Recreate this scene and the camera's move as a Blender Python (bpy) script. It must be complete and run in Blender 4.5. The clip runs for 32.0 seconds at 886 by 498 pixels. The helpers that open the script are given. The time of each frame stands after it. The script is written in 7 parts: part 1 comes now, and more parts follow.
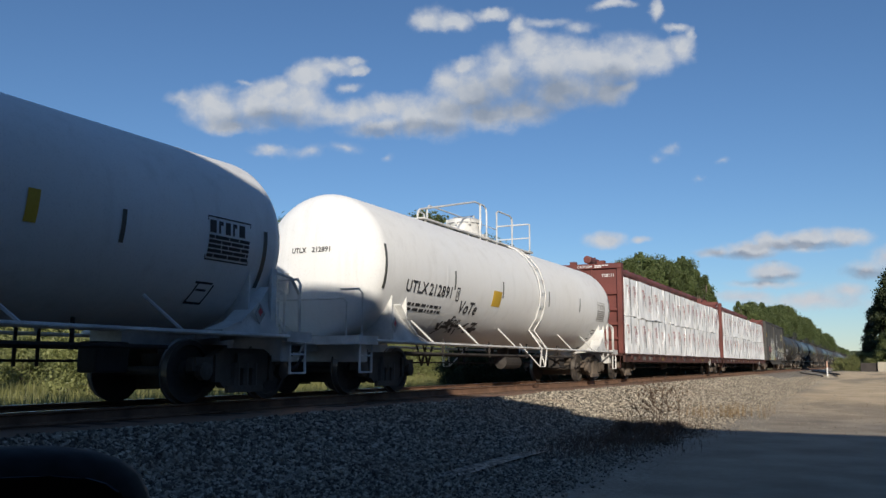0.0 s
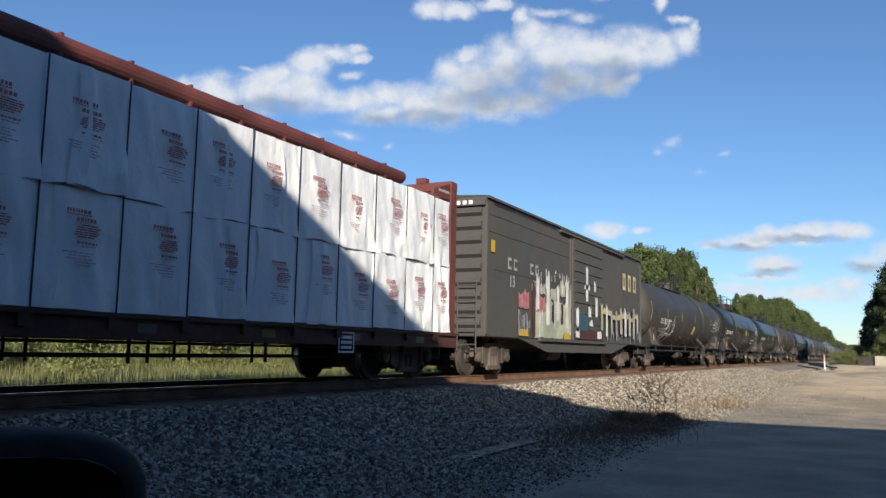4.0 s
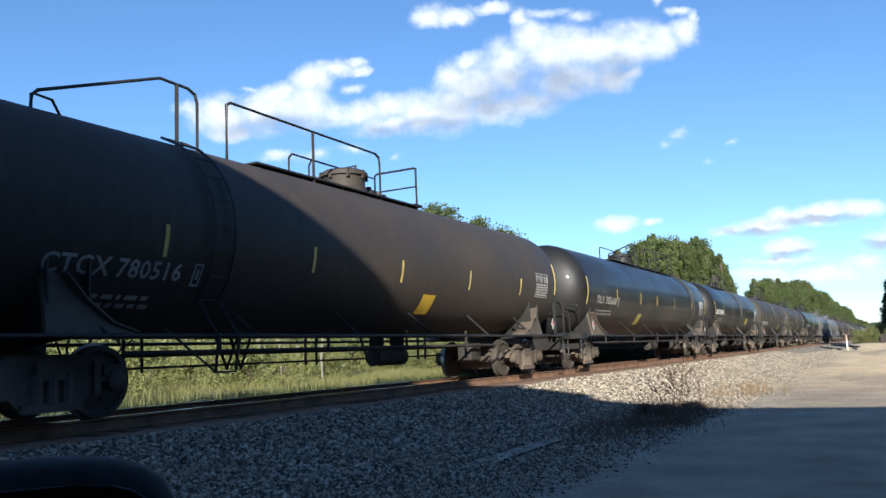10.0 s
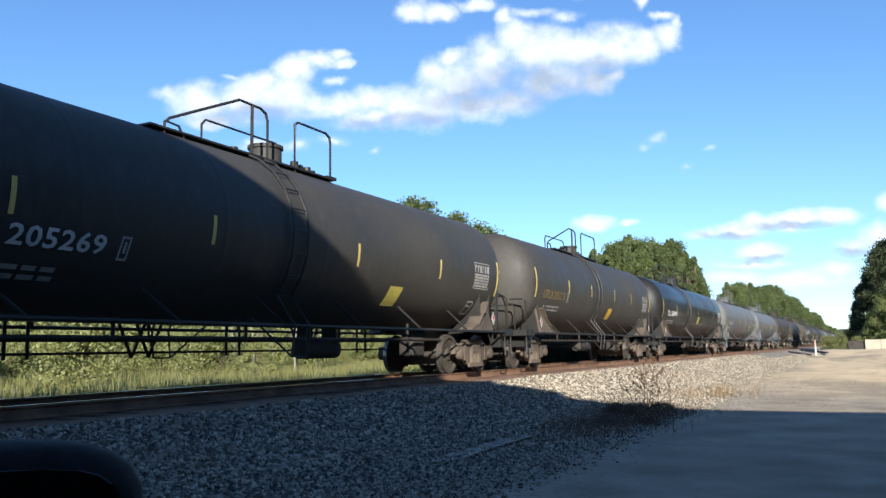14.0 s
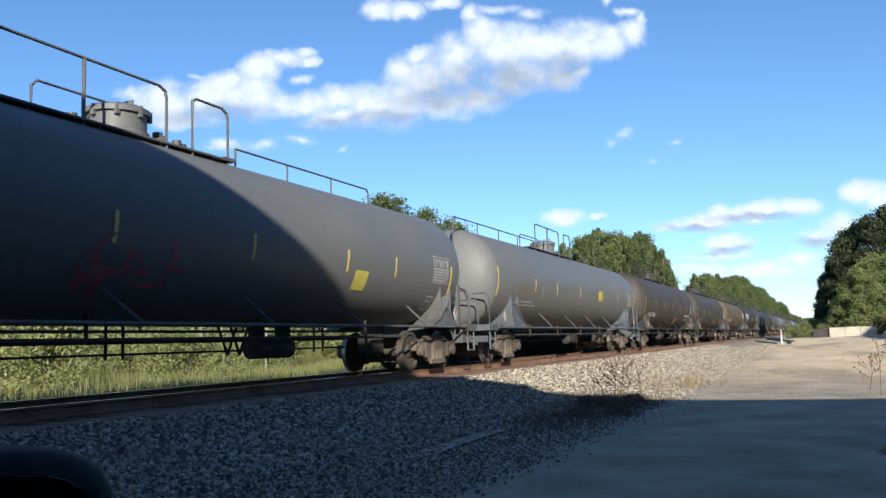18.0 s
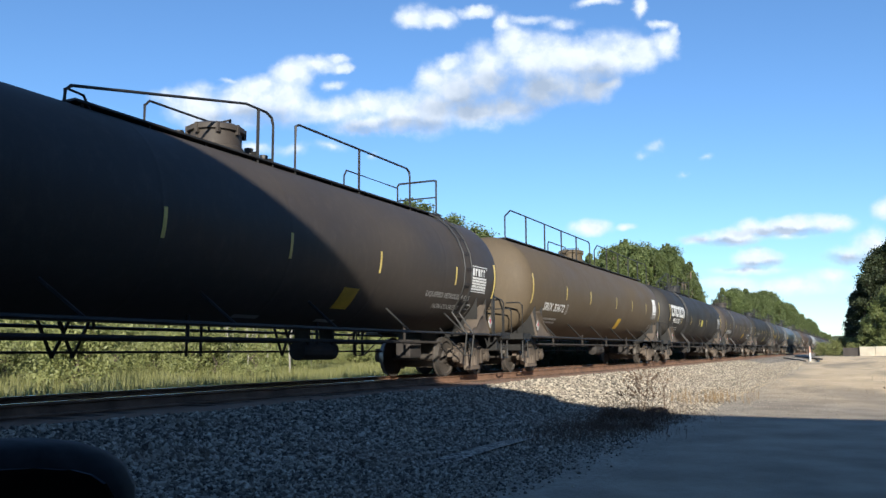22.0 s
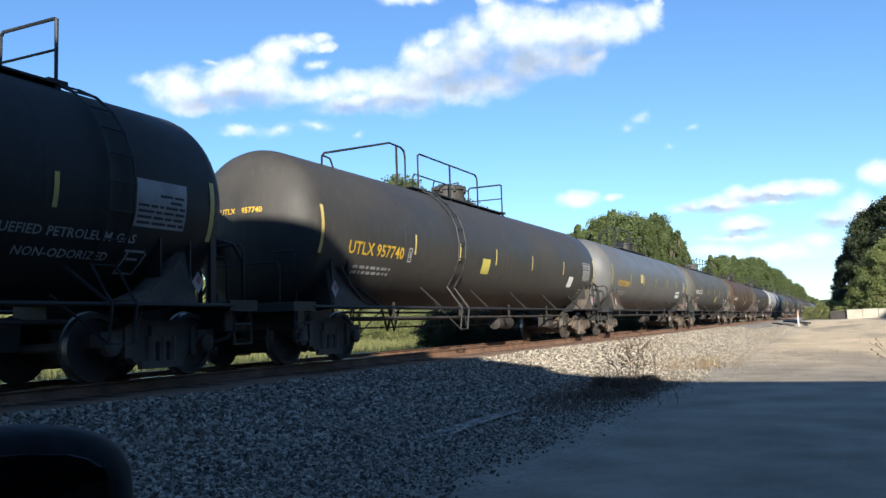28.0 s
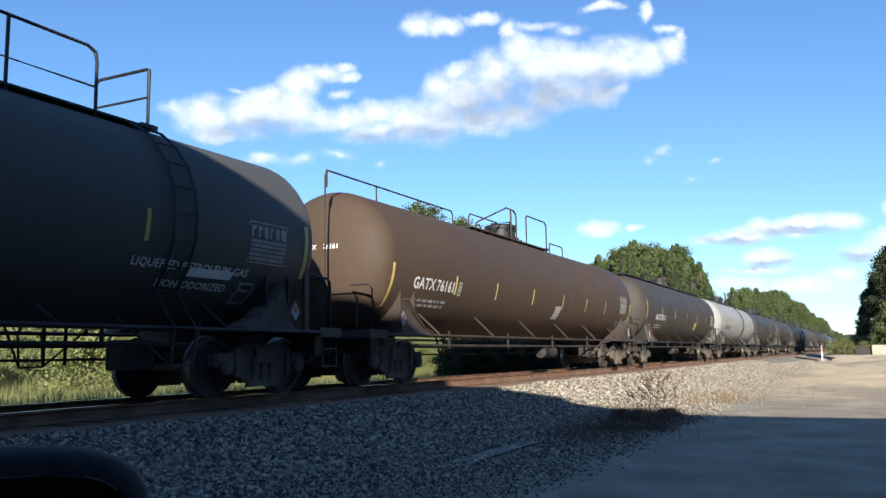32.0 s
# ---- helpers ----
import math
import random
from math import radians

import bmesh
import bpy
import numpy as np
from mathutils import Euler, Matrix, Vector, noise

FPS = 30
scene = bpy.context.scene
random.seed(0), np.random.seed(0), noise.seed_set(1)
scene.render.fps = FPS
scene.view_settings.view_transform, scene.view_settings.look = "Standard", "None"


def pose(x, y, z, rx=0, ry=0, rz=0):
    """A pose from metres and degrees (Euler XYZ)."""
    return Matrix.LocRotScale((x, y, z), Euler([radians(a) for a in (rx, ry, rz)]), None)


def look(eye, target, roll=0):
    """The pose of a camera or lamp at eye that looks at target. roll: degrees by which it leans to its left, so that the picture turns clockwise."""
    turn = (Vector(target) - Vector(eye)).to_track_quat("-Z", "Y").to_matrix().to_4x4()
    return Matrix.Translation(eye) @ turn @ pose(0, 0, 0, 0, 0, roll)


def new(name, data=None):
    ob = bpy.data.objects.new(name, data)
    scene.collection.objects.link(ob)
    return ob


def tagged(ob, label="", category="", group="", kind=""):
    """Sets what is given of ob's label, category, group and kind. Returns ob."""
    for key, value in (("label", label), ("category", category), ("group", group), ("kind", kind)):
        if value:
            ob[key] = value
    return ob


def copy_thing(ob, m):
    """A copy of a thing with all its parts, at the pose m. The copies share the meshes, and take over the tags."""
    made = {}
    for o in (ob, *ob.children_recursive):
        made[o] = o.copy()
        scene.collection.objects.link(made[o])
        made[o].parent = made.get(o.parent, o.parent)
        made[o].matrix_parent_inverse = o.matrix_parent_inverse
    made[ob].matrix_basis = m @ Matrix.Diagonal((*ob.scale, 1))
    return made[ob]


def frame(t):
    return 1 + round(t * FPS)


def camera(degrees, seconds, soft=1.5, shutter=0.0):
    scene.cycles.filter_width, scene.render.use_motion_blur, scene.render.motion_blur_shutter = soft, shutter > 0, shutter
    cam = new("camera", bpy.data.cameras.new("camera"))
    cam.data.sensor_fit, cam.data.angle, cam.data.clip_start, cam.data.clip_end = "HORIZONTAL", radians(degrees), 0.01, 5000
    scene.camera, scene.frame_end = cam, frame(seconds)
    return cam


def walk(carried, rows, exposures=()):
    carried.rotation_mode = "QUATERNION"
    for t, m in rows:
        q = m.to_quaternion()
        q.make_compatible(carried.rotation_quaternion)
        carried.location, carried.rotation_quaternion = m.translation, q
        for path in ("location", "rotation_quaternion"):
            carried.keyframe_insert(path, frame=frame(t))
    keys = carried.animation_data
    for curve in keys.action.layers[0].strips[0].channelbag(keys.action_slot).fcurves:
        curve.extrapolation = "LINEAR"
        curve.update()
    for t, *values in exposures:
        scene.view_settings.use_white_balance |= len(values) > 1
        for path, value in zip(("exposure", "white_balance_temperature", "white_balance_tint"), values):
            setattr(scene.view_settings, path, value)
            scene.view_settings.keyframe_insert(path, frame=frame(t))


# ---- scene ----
EYE, TRACK, SPEED = 0.59, -9.67, 15.2
EYE_AT = (0.01, 0.015, EYE)
cam = camera(56.1, 32.0, soft=1.45)
PATH = [
    (0.0, pose(*EYE_AT, 97.81, -0.23, 27.07)),
    (0.5, pose(*EYE_AT, 97.42, -0.85, 26.62)),
    (1.0, pose(*EYE_AT, 97.26, -1.04, 26.57)),
    (1.5, pose(*EYE_AT, 97.09, -0.95, 26.59)),
    (2.0, pose(*EYE_AT, 97.12, -1.68, 26.91)),
    (2.5, pose(*EYE_AT, 97.15, -1.43, 27.17)),
    (3.0, pose(*EYE_AT, 97.07, -1.29, 27.08)),
    (3.5, pose(*EYE_AT, 96.91, -1.31, 27.02)),
    (4.0, pose(*EYE_AT, 96.97, -1.08, 26.95)),
    (4.5, pose(*EYE_AT, 97.03, -0.45, 26.83)),
    (6.5, pose(*EYE_AT, 96.40, 0.64, 25.23)),
    (7.0, pose(*EYE_AT, 96.42, 0.92, 24.88)),
    (7.5, pose(*EYE_AT, 96.39, 0.87, 24.60)),
    (8.0, pose(*EYE_AT, 96.31, 0.86, 24.53)),
    (8.5, pose(*EYE_AT, 96.21, 0.33, 24.65)),
    (9.0, pose(*EYE_AT, 96.72, 1.15, 25.17)),
    (9.5, pose(*EYE_AT, 97.11, 1.74, 26.08)),
    (10.0, pose(*EYE_AT, 97.30, 2.53, 28.27)),
    (10.5, pose(*EYE_AT, 97.55, 2.74, 29.02)),
    (11.0, pose(*EYE_AT, 97.33, 2.76, 29.11)),
    (11.5, pose(*EYE_AT, 97.11, 1.62, 28.49)),
    (12.0, pose(*EYE_AT, 96.29, 1.57, 28.09)),
    (12.5, pose(*EYE_AT, 95.84, 0.88, 27.64)),
    (13.0, pose(*EYE_AT, 96.55, 0.16, 27.28)),
    (13.5, pose(*EYE_AT, 96.68, 0.60, 27.21)),
    (14.0, pose(*EYE_AT, 96.84, 0.85, 26.47)),
    (14.5, pose(*EYE_AT, 96.81, 0.89, 26.05)),
    (15.0, pose(*EYE_AT, 96.71, 1.24, 25.67)),
    (15.5, pose(*EYE_AT, 96.35, 1.33, 25.32)),
    (17.5, pose(*EYE_AT, 96.47, 1.76, 24.40)),
    (18.0, pose(*EYE_AT, 96.52, 2.00, 24.53)),
    (18.5, pose(*EYE_AT, 96.56, 1.97, 24.39)),
    (19.0, pose(*EYE_AT, 96.58, 2.50, 23.96)),
    (19.5, pose(*EYE_AT, 96.60, 2.11, 23.68)),
    (20.0, pose(*EYE_AT, 96.66, 0.95, 24.33)),
    (20.5, pose(*EYE_AT, 97.20, 1.01, 25.46)),
    (21.0, pose(*EYE_AT, 97.11, 1.24, 25.87)),
    (21.5, pose(*EYE_AT, 97.05, 0.52, 25.98)),
    (22.0, pose(*EYE_AT, 97.02, 0.27, 26.14)),
    (22.5, pose(*EYE_AT, 97.13, 0.30, 26.12)),
    (23.0, pose(*EYE_AT, 97.03, 0.24, 26.21)),
    (23.5, pose(*EYE_AT, 96.77, 0.25, 26.19)),
    (24.0, pose(*EYE_AT, 96.63, 0.43, 26.08)),
    (24.5, pose(*EYE_AT, 96.43, 0.50, 25.96)),
    (25.0, pose(*EYE_AT, 96.37, 0.59, 25.83)),
    (25.5, pose(*EYE_AT, 96.39, 0.73, 25.60)),
    (27.5, pose(*EYE_AT, 95.47, 2.07, 25.70)),
    (28.0, pose(*EYE_AT, 95.28, 1.90, 25.55)),
    (28.5, pose(*EYE_AT, 95.19, 1.87, 25.28)),
    (29.0, pose(*EYE_AT, 94.98, 1.84, 25.12)),
    (29.5, pose(*EYE_AT, 94.97, 1.92, 25.00)),
    (30.0, pose(*EYE_AT, 95.03, 1.46, 25.03)),
    (30.5, pose(*EYE_AT, 96.05, -0.01, 27.01)),
    (31.0, pose(*EYE_AT, 97.10, 0.29, 26.99)),
    (31.5, pose(*EYE_AT, 97.15, -0.06, 26.61)),
    (32.0, pose(*EYE_AT, 97.24, 0.90, 26.82)),
]

walk(cam, PATH, exposures=[(0.0, -0.04, 5920, 10), (2.0, 0.20, 5920, 10), (4.0, 0.40, 5900, 10), (4.5, 0.62, 5880, 10), (6.5, 0.90, 5730, 8), (8.0, 0.88, 5730, 8), (12.0, 0.95, 5730, 8), (13.0, 0.97, 5730, 8), (14.5, 0.94, 5730, 8), (17.0, 0.80, 5730, 8), (20.0, 0.78, 5730, 8), (25.0, 0.86, 5730, 8), (28.0, 0.94, 5730, 8), (30.0, 0.99, 5730, 8), (32.0, 0.90, 5730, 8)])

# ---- sky and sun: low sun behind the camera ----
SUN_TRAVEL = Vector((-0.45, 0.84, -0.372)).normalized()
world = bpy.data.worlds.new("sky")
scene.world = world
world.use_nodes = True
sky = world.node_tree.nodes.new("ShaderNodeTexSky")
sky.sky_type, sky.sun_disc = "NISHITA", False
sky.sun_elevation = math.asin(-SUN_TRAVEL.z)
sky.sun_rotation = math.atan2(-SUN_TRAVEL.x, -SUN_TRAVEL.y)
sky.air_density, sky.dust_density, sky.ozone_density = 1.0, 0.05, 4.5
world.node_tree.links.new(sky.outputs[0], world.node_tree.nodes["Background"].inputs[0])
world.node_tree.nodes["Background"].inputs[1].default_value = 0.088
sun = new("sun", bpy.data.lights.new("sun", "SUN"))
sun.data.energy, sun.data.angle, sun.data.color = 5.0, radians(0.6), (1.0, 0.87, 0.68)
sun.matrix_basis = look((0, 0, 50), Vector((0, 0, 50)) + SUN_TRAVEL)


# ---- materials ----
def tree_of(name):
    m = bpy.data.materials.new(name)
    m.use_nodes = True
    return m, m.node_tree, m.node_tree.nodes["Principled BSDF"]


def add_node(nt, kind, **values):
    n = nt.nodes.new(kind)
    for k, v in values.items():
        n.inputs[k].default_value = v
    return n


def mixed(nt, fac, a, b, blend="MIX"):
    n = nt.nodes.new("ShaderNodeMix")
    n.data_type, n.blend_type = "RGBA", blend
    for sock, val in ((n.inputs[0], fac), (n.inputs[6], a), (n.inputs[7], b)):
        if isinstance(val, bpy.types.NodeSocket):
            nt.links.new(val, sock)
        else:
            sock.default_value = val if not isinstance(val, tuple) or len(val) == 4 else (*val, 1)
    return n.outputs[2]


def noise_tex(nt, scale, detail=4, stretch=None, rough=0.55, coords="Object"):
    co = nt.nodes.new("ShaderNodeTexCoord")
    out = co.outputs[coords]
    if stretch:
        mp = nt.nodes.new("ShaderNodeMapping")
        mp.inputs["Scale"].default_value = stretch
        nt.links.new(out, mp.inputs[0])
        out = mp.outputs[0]
    n = add_node(nt, "ShaderNodeTexNoise", Scale=scale, Detail=detail, Roughness=rough)
    nt.links.new(out, n.inputs["Vector"])
    return n.outputs["Fac"]


def ramp(nt, src, lo, hi, a=0.0, b=1.0):
    n = nt.nodes.new("ShaderNodeMapRange")
    for i, v in enumerate((lo, hi, a, b)):
        n.inputs[i + 1].default_value = v
    nt.links.new(src, n.inputs[0])
    return n.outputs[0]


def bumped(nt, bsdf, height, strength=0.3, dist=0.01):
    b = add_node(nt, "ShaderNodeBump", Strength=strength, Distance=dist)
    nt.links.new(height, b.inputs["Height"])
    nt.links.new(b.outputs[0], bsdf.inputs["Normal"])


def plain(name, col, rough=0.6, metal=0.0, var=0.25, scale=6.0, bump=0.15, vary=0.0):
    """A surface with grain and blotches at two scales."""
    m, nt, b = tree_of(name)
    dark = tuple(c * (1 - var) for c in col)
    light = tuple(min(1, c * (1 + var * 0.7)) for c in col)
    big = ramp(nt, noise_tex(nt, scale * 0.25, 3), 0.35, 0.65)
    fine = noise_tex(nt, scale * 5, 5)
    c = mixed(nt, big, dark, light)
    c = mixed(nt, ramp(nt, fine, 0.3, 0.75, 0, 0.35), c, tuple(x * 0.6 for x in col))
    if vary:
        info = nt.nodes.new("ShaderNodeObjectInfo")
        c = mixed(nt, ramp(nt, info.outputs["Random"], 0, 1, 0, vary), c, tuple(x * 0.45 for x in col))
    nt.links.new(c, b.inputs["Base Color"])
    nt.links.new(ramp(nt, fine, 0.2, 0.8, max(0.02, rough - 0.1), min(1, rough + 0.12)), b.inputs["Roughness"])
    b.inputs["Metallic"].default_value = metal
    bumped(nt, b, fine, bump, 0.004)
    return m


def tank_paint(name, col, rough, dust=(0.16, 0.14, 0.115), amount=0.4, low=0.5, coat=0.0):
    """Painted steel shell: road dust, rain streaks running down, greasy patches."""
    m, nt, b = tree_of(name)
    streak = noise_tex(nt, 1.0, 5, (6.0, 3.5, 0.35))
    cloud = noise_tex(nt, 0.55, 5, (1, 0.6, 1))
    fine = noise_tex(nt, 38, 4)
    c = mixed(nt, ramp(nt, cloud, 0.35, 0.7, 0, amount), col, dust)
    c = mixed(nt, ramp(nt, streak, 0.52, 0.72, 0, amount * 0.8), c, tuple(x * 0.8 for x in dust))
    c = mixed(nt, ramp(nt, noise_tex(nt, 5.0, 6, (1.5, 1.0, 0.5), 0.7), 0.50, 0.75, 0, amount * 0.7), c, tuple(x * 1.15 for x in dust))
    c = mixed(nt, ramp(nt, fine, 0.52, 0.8, 0, 0.3), c, tuple(x * 0.5 for x in col))
    nt.links.new(c, b.inputs["Base Color"])
    nt.links.new(ramp(nt, cloud, 0.3, 0.7, rough, min(1, rough + low)), b.inputs["Roughness"])
    b.inputs["Specular IOR Level"].default_value = 0.32
    b.inputs["Coat Weight"].default_value, b.inputs["Coat Roughness"].default_value = coat, 0.05
    bumped(nt, b, noise_tex(nt, 1.6, 2, (1, 0.8, 1)), 0.12, 0.02)
    return m


BLACK_STEEL = plain("black_steel", (0.022, 0.021, 0.02), 0.55, 0.0, 0.4)
WHEEL_STEEL = plain("dusty_wheel_steel", (0.062, 0.052, 0.043), 0.75, 0.0, 0.4, 5, 0.4)
GRIME = plain("grimy_cast_steel", (0.108, 0.085, 0.065), 0.8, 0.0, 0.45, 5, 0.4)
DARK_GRIME = plain("dark_grimy_steel", (0.04, 0.034, 0.03), 0.8, 0.0, 0.4, 5, 0.4)
TREAD = plain("worn_wheel_steel", (0.30, 0.27, 0.24), 0.35, 0.85, 0.3)
RUST = plain("rusty_rail_side", (0.22, 0.125, 0.075), 0.85, 0.0, 0.35, 9, 0.5)
RAILHEAD = plain("polished_rail_head", (0.72, 0.72, 0.72), 0.16, 1.0, 0.15)
WHITE_PAINT = plain("white_lettering", (0.80, 0.80, 0.78), 0.6, 0, 0.18)
DIRTY_WHITE = plain("dirty_white_lettering", (0.40, 0.39, 0.37), 0.7, 0, 0.35)
YELLOW_PAINT = plain("yellow_paint", (0.66, 0.42, 0.03), 0.6, 0, 0.25)
YELLOW_STRIP = plain("yellow_reflector", (0.72, 0.56, 0.16), 0.35, 0, 0.2)
GREY_STRIP = plain("dark_reflector", (0.10, 0.10, 0.09), 0.4, 0, 0.2)
OCHRE_PATCH = plain("faded_ochre_patch", (0.26, 0.18, 0.05), 0.7, 0, 0.3)
LIME_PANEL = plain("faded_yellow_panel", (0.60, 0.52, 0.10), 0.5, 0, 0.2)
PLACARD_RED = plain("placard_red", (0.55, 0.06, 0.08), 0.5, 0, 0.2)
FAINT_PRINT = plain("faint_red_print", (0.66, 0.50, 0.49), 0.6, 0, 0.3, 20)
RED_PRINT = plain("red_print", (0.50, 0.20, 0.195), 0.6, 0, 0.35, 20)
BLACK_PRINT = plain("black_print", (0.03, 0.03, 0.035), 0.6, 0, 0.3)
OXIDE = plain("oxide_red_paint", (0.160, 0.046, 0.036), 0.6, 0, 0.35, 3, 0.2)
OXIDE_DARK = plain("oxide_brown_paint", (0.085, 0.032, 0.024), 0.7, 0, 0.35, 3, 0.2)
BOX_GREY = tank_paint("faded_grey_boxcar_paint", (0.080, 0.078, 0.074), 0.5, (0.108, 0.10, 0.09), 0.5)
WOOD_TIE = plain("creosoted_tie", (0.13, 0.082, 0.054), 0.9, 0, 0.4, 8, 0.5, 0.5)
PLASTIC_BLACK = plain("black_plastic", (0.006, 0.006, 0.0065), 0.75, 0, 0.2, 12, 0.1)
CONCRETE = plain("weathered_concrete", (0.42, 0.38, 0.30), 0.9, 0, 0.2, 3, 0.4)
BARK = plain("grey_bark", (0.12, 0.095, 0.07), 0.9, 0, 0.4, 8, 0.6)
CAR_PAINT = plain("dark_car_paint", (0.03, 0.032, 0.036), 0.25, 0.0, 0.15, 2, 0.05)
PALE_BARK = plain("pale_bark", (0.27, 0.255, 0.215), 0.9, 0, 0.3, 8, 0.5)
BRICKWORK = plain("dark_brick_wall", (0.10, 0.075, 0.062), 0.9, 0, 0.2, 2, 0.3)
SKY_BLOCK_WALL = plain("dark_sky_block_wall", (0.035, 0.034, 0.031), 0.9, 0, 0.2, 2, 0.3)
SHEET_ROOF = plain("sheet_metal_roof", (0.25, 0.25, 0.25), 0.5, 0.3, 0.2, 2, 0.2)

MIRROR_GLASS, _nt, _b = tree_of("mirror_glass")
_b.inputs["Metallic"].default_value, _b.inputs["Roughness"].default_value = 1.0, 0.03
_b.inputs["Base Color"].default_value = (0.03, 0.03, 0.033, 1)


def wrap_material():
    m, nt, b = tree_of("white_plastic_wrap")
    wr = noise_tex(nt, 2.6, 5, (1, 1.0, 0.8), 0.5)
    fine = noise_tex(nt, 14, 4, (1, 1, 0.4))
    info = nt.nodes.new("ShaderNodeObjectInfo")
    c = mixed(nt, ramp(nt, wr, 0.35, 0.7), (0.89, 0.90, 0.91), (0.95, 0.95, 0.94))
    c = mixed(nt, ramp(nt, info.outputs["Random"], 0, 1, 0, 0.12), c, (0.6, 0.6, 0.6))
    nt.links.new(c, b.inputs["Base Color"])
    b.inputs["Roughness"].default_value = 0.42
    tot = nt.nodes.new("ShaderNodeMath")
    tot.operation = "MULTIPLY_ADD"
    tot.inputs[1].default_value = 0.05
    nt.links.new(fine, tot.inputs[0])
    nt.links.new(wr, tot.inputs[2])
    bumped(nt, b, tot.outputs[0], 0.55, 0.07)
    return m


WRAP = wrap_material()


def leaf_material(name, a, c2, trans=0.35):
    m, nt, b = tree_of(name)
    geo = nt.nodes.new("ShaderNodeNewGeometry")
    info = nt.nodes.new("ShaderNodeObjectInfo")
    c = mixed(nt, geo.outputs["Random Per Island"], a, c2)
    c = mixed(nt, ramp(nt, noise_tex(nt, 0.35, 2), 0.35, 0.7, 0, 0.5), c, tuple(x * 0.55 for x in a))
    c = mixed(nt, ramp(nt, info.outputs["Random"], 0, 1, 0, 0.4), c, tuple(x * 0.5 for x in a))
    nt.links.new(c, b.inputs["Base Color"])
    b.inputs["Roughness"].default_value = 0.55
    b.inputs["Transmission Weight"].default_value = 0.0
    tr = nt.nodes.new("ShaderNodeBsdfTranslucent")
    nt.links.new(c, tr.inputs[0])
    mx = nt.nodes.new("ShaderNodeMixShader")
    mx.inputs[0].default_value = trans
    nt.links.new(b.outputs[0], mx.inputs[1])
    nt.links.new(tr.outputs[0], mx.inputs[2])
    nt.links.new(mx.outputs[0], nt.nodes["Material Output"].inputs[0])
    return m


LEAF_DARK = leaf_material("dark_dense_leaves", (0.036, 0.050, 0.022), (0.075, 0.094, 0.036))
LEAF_MID = leaf_material("sunlit_leaves", (0.105, 0.142, 0.050), (0.245, 0.290, 0.098), 0.45)
LEAF_YOUNG = leaf_material("light_green_leaves", (0.18, 0.215, 0.066), (0.32, 0.355, 0.125))
LEAF_SHRUB = leaf_material("bright_brush_leaves", (0.21, 0.235, 0.080), (0.38, 0.39, 0.155))
GRASS = leaf_material("field_grass", (0.23, 0.235, 0.072), (0.43, 0.41, 0.165))
DRY = leaf_material("dry_weeds", (0.22, 0.14, 0.062), (0.40, 0.27, 0.12))
DARK_WEED = leaf_material("dark_dead_weeds", (0.13, 0.082, 0.053), (0.24, 0.157, 0.100))


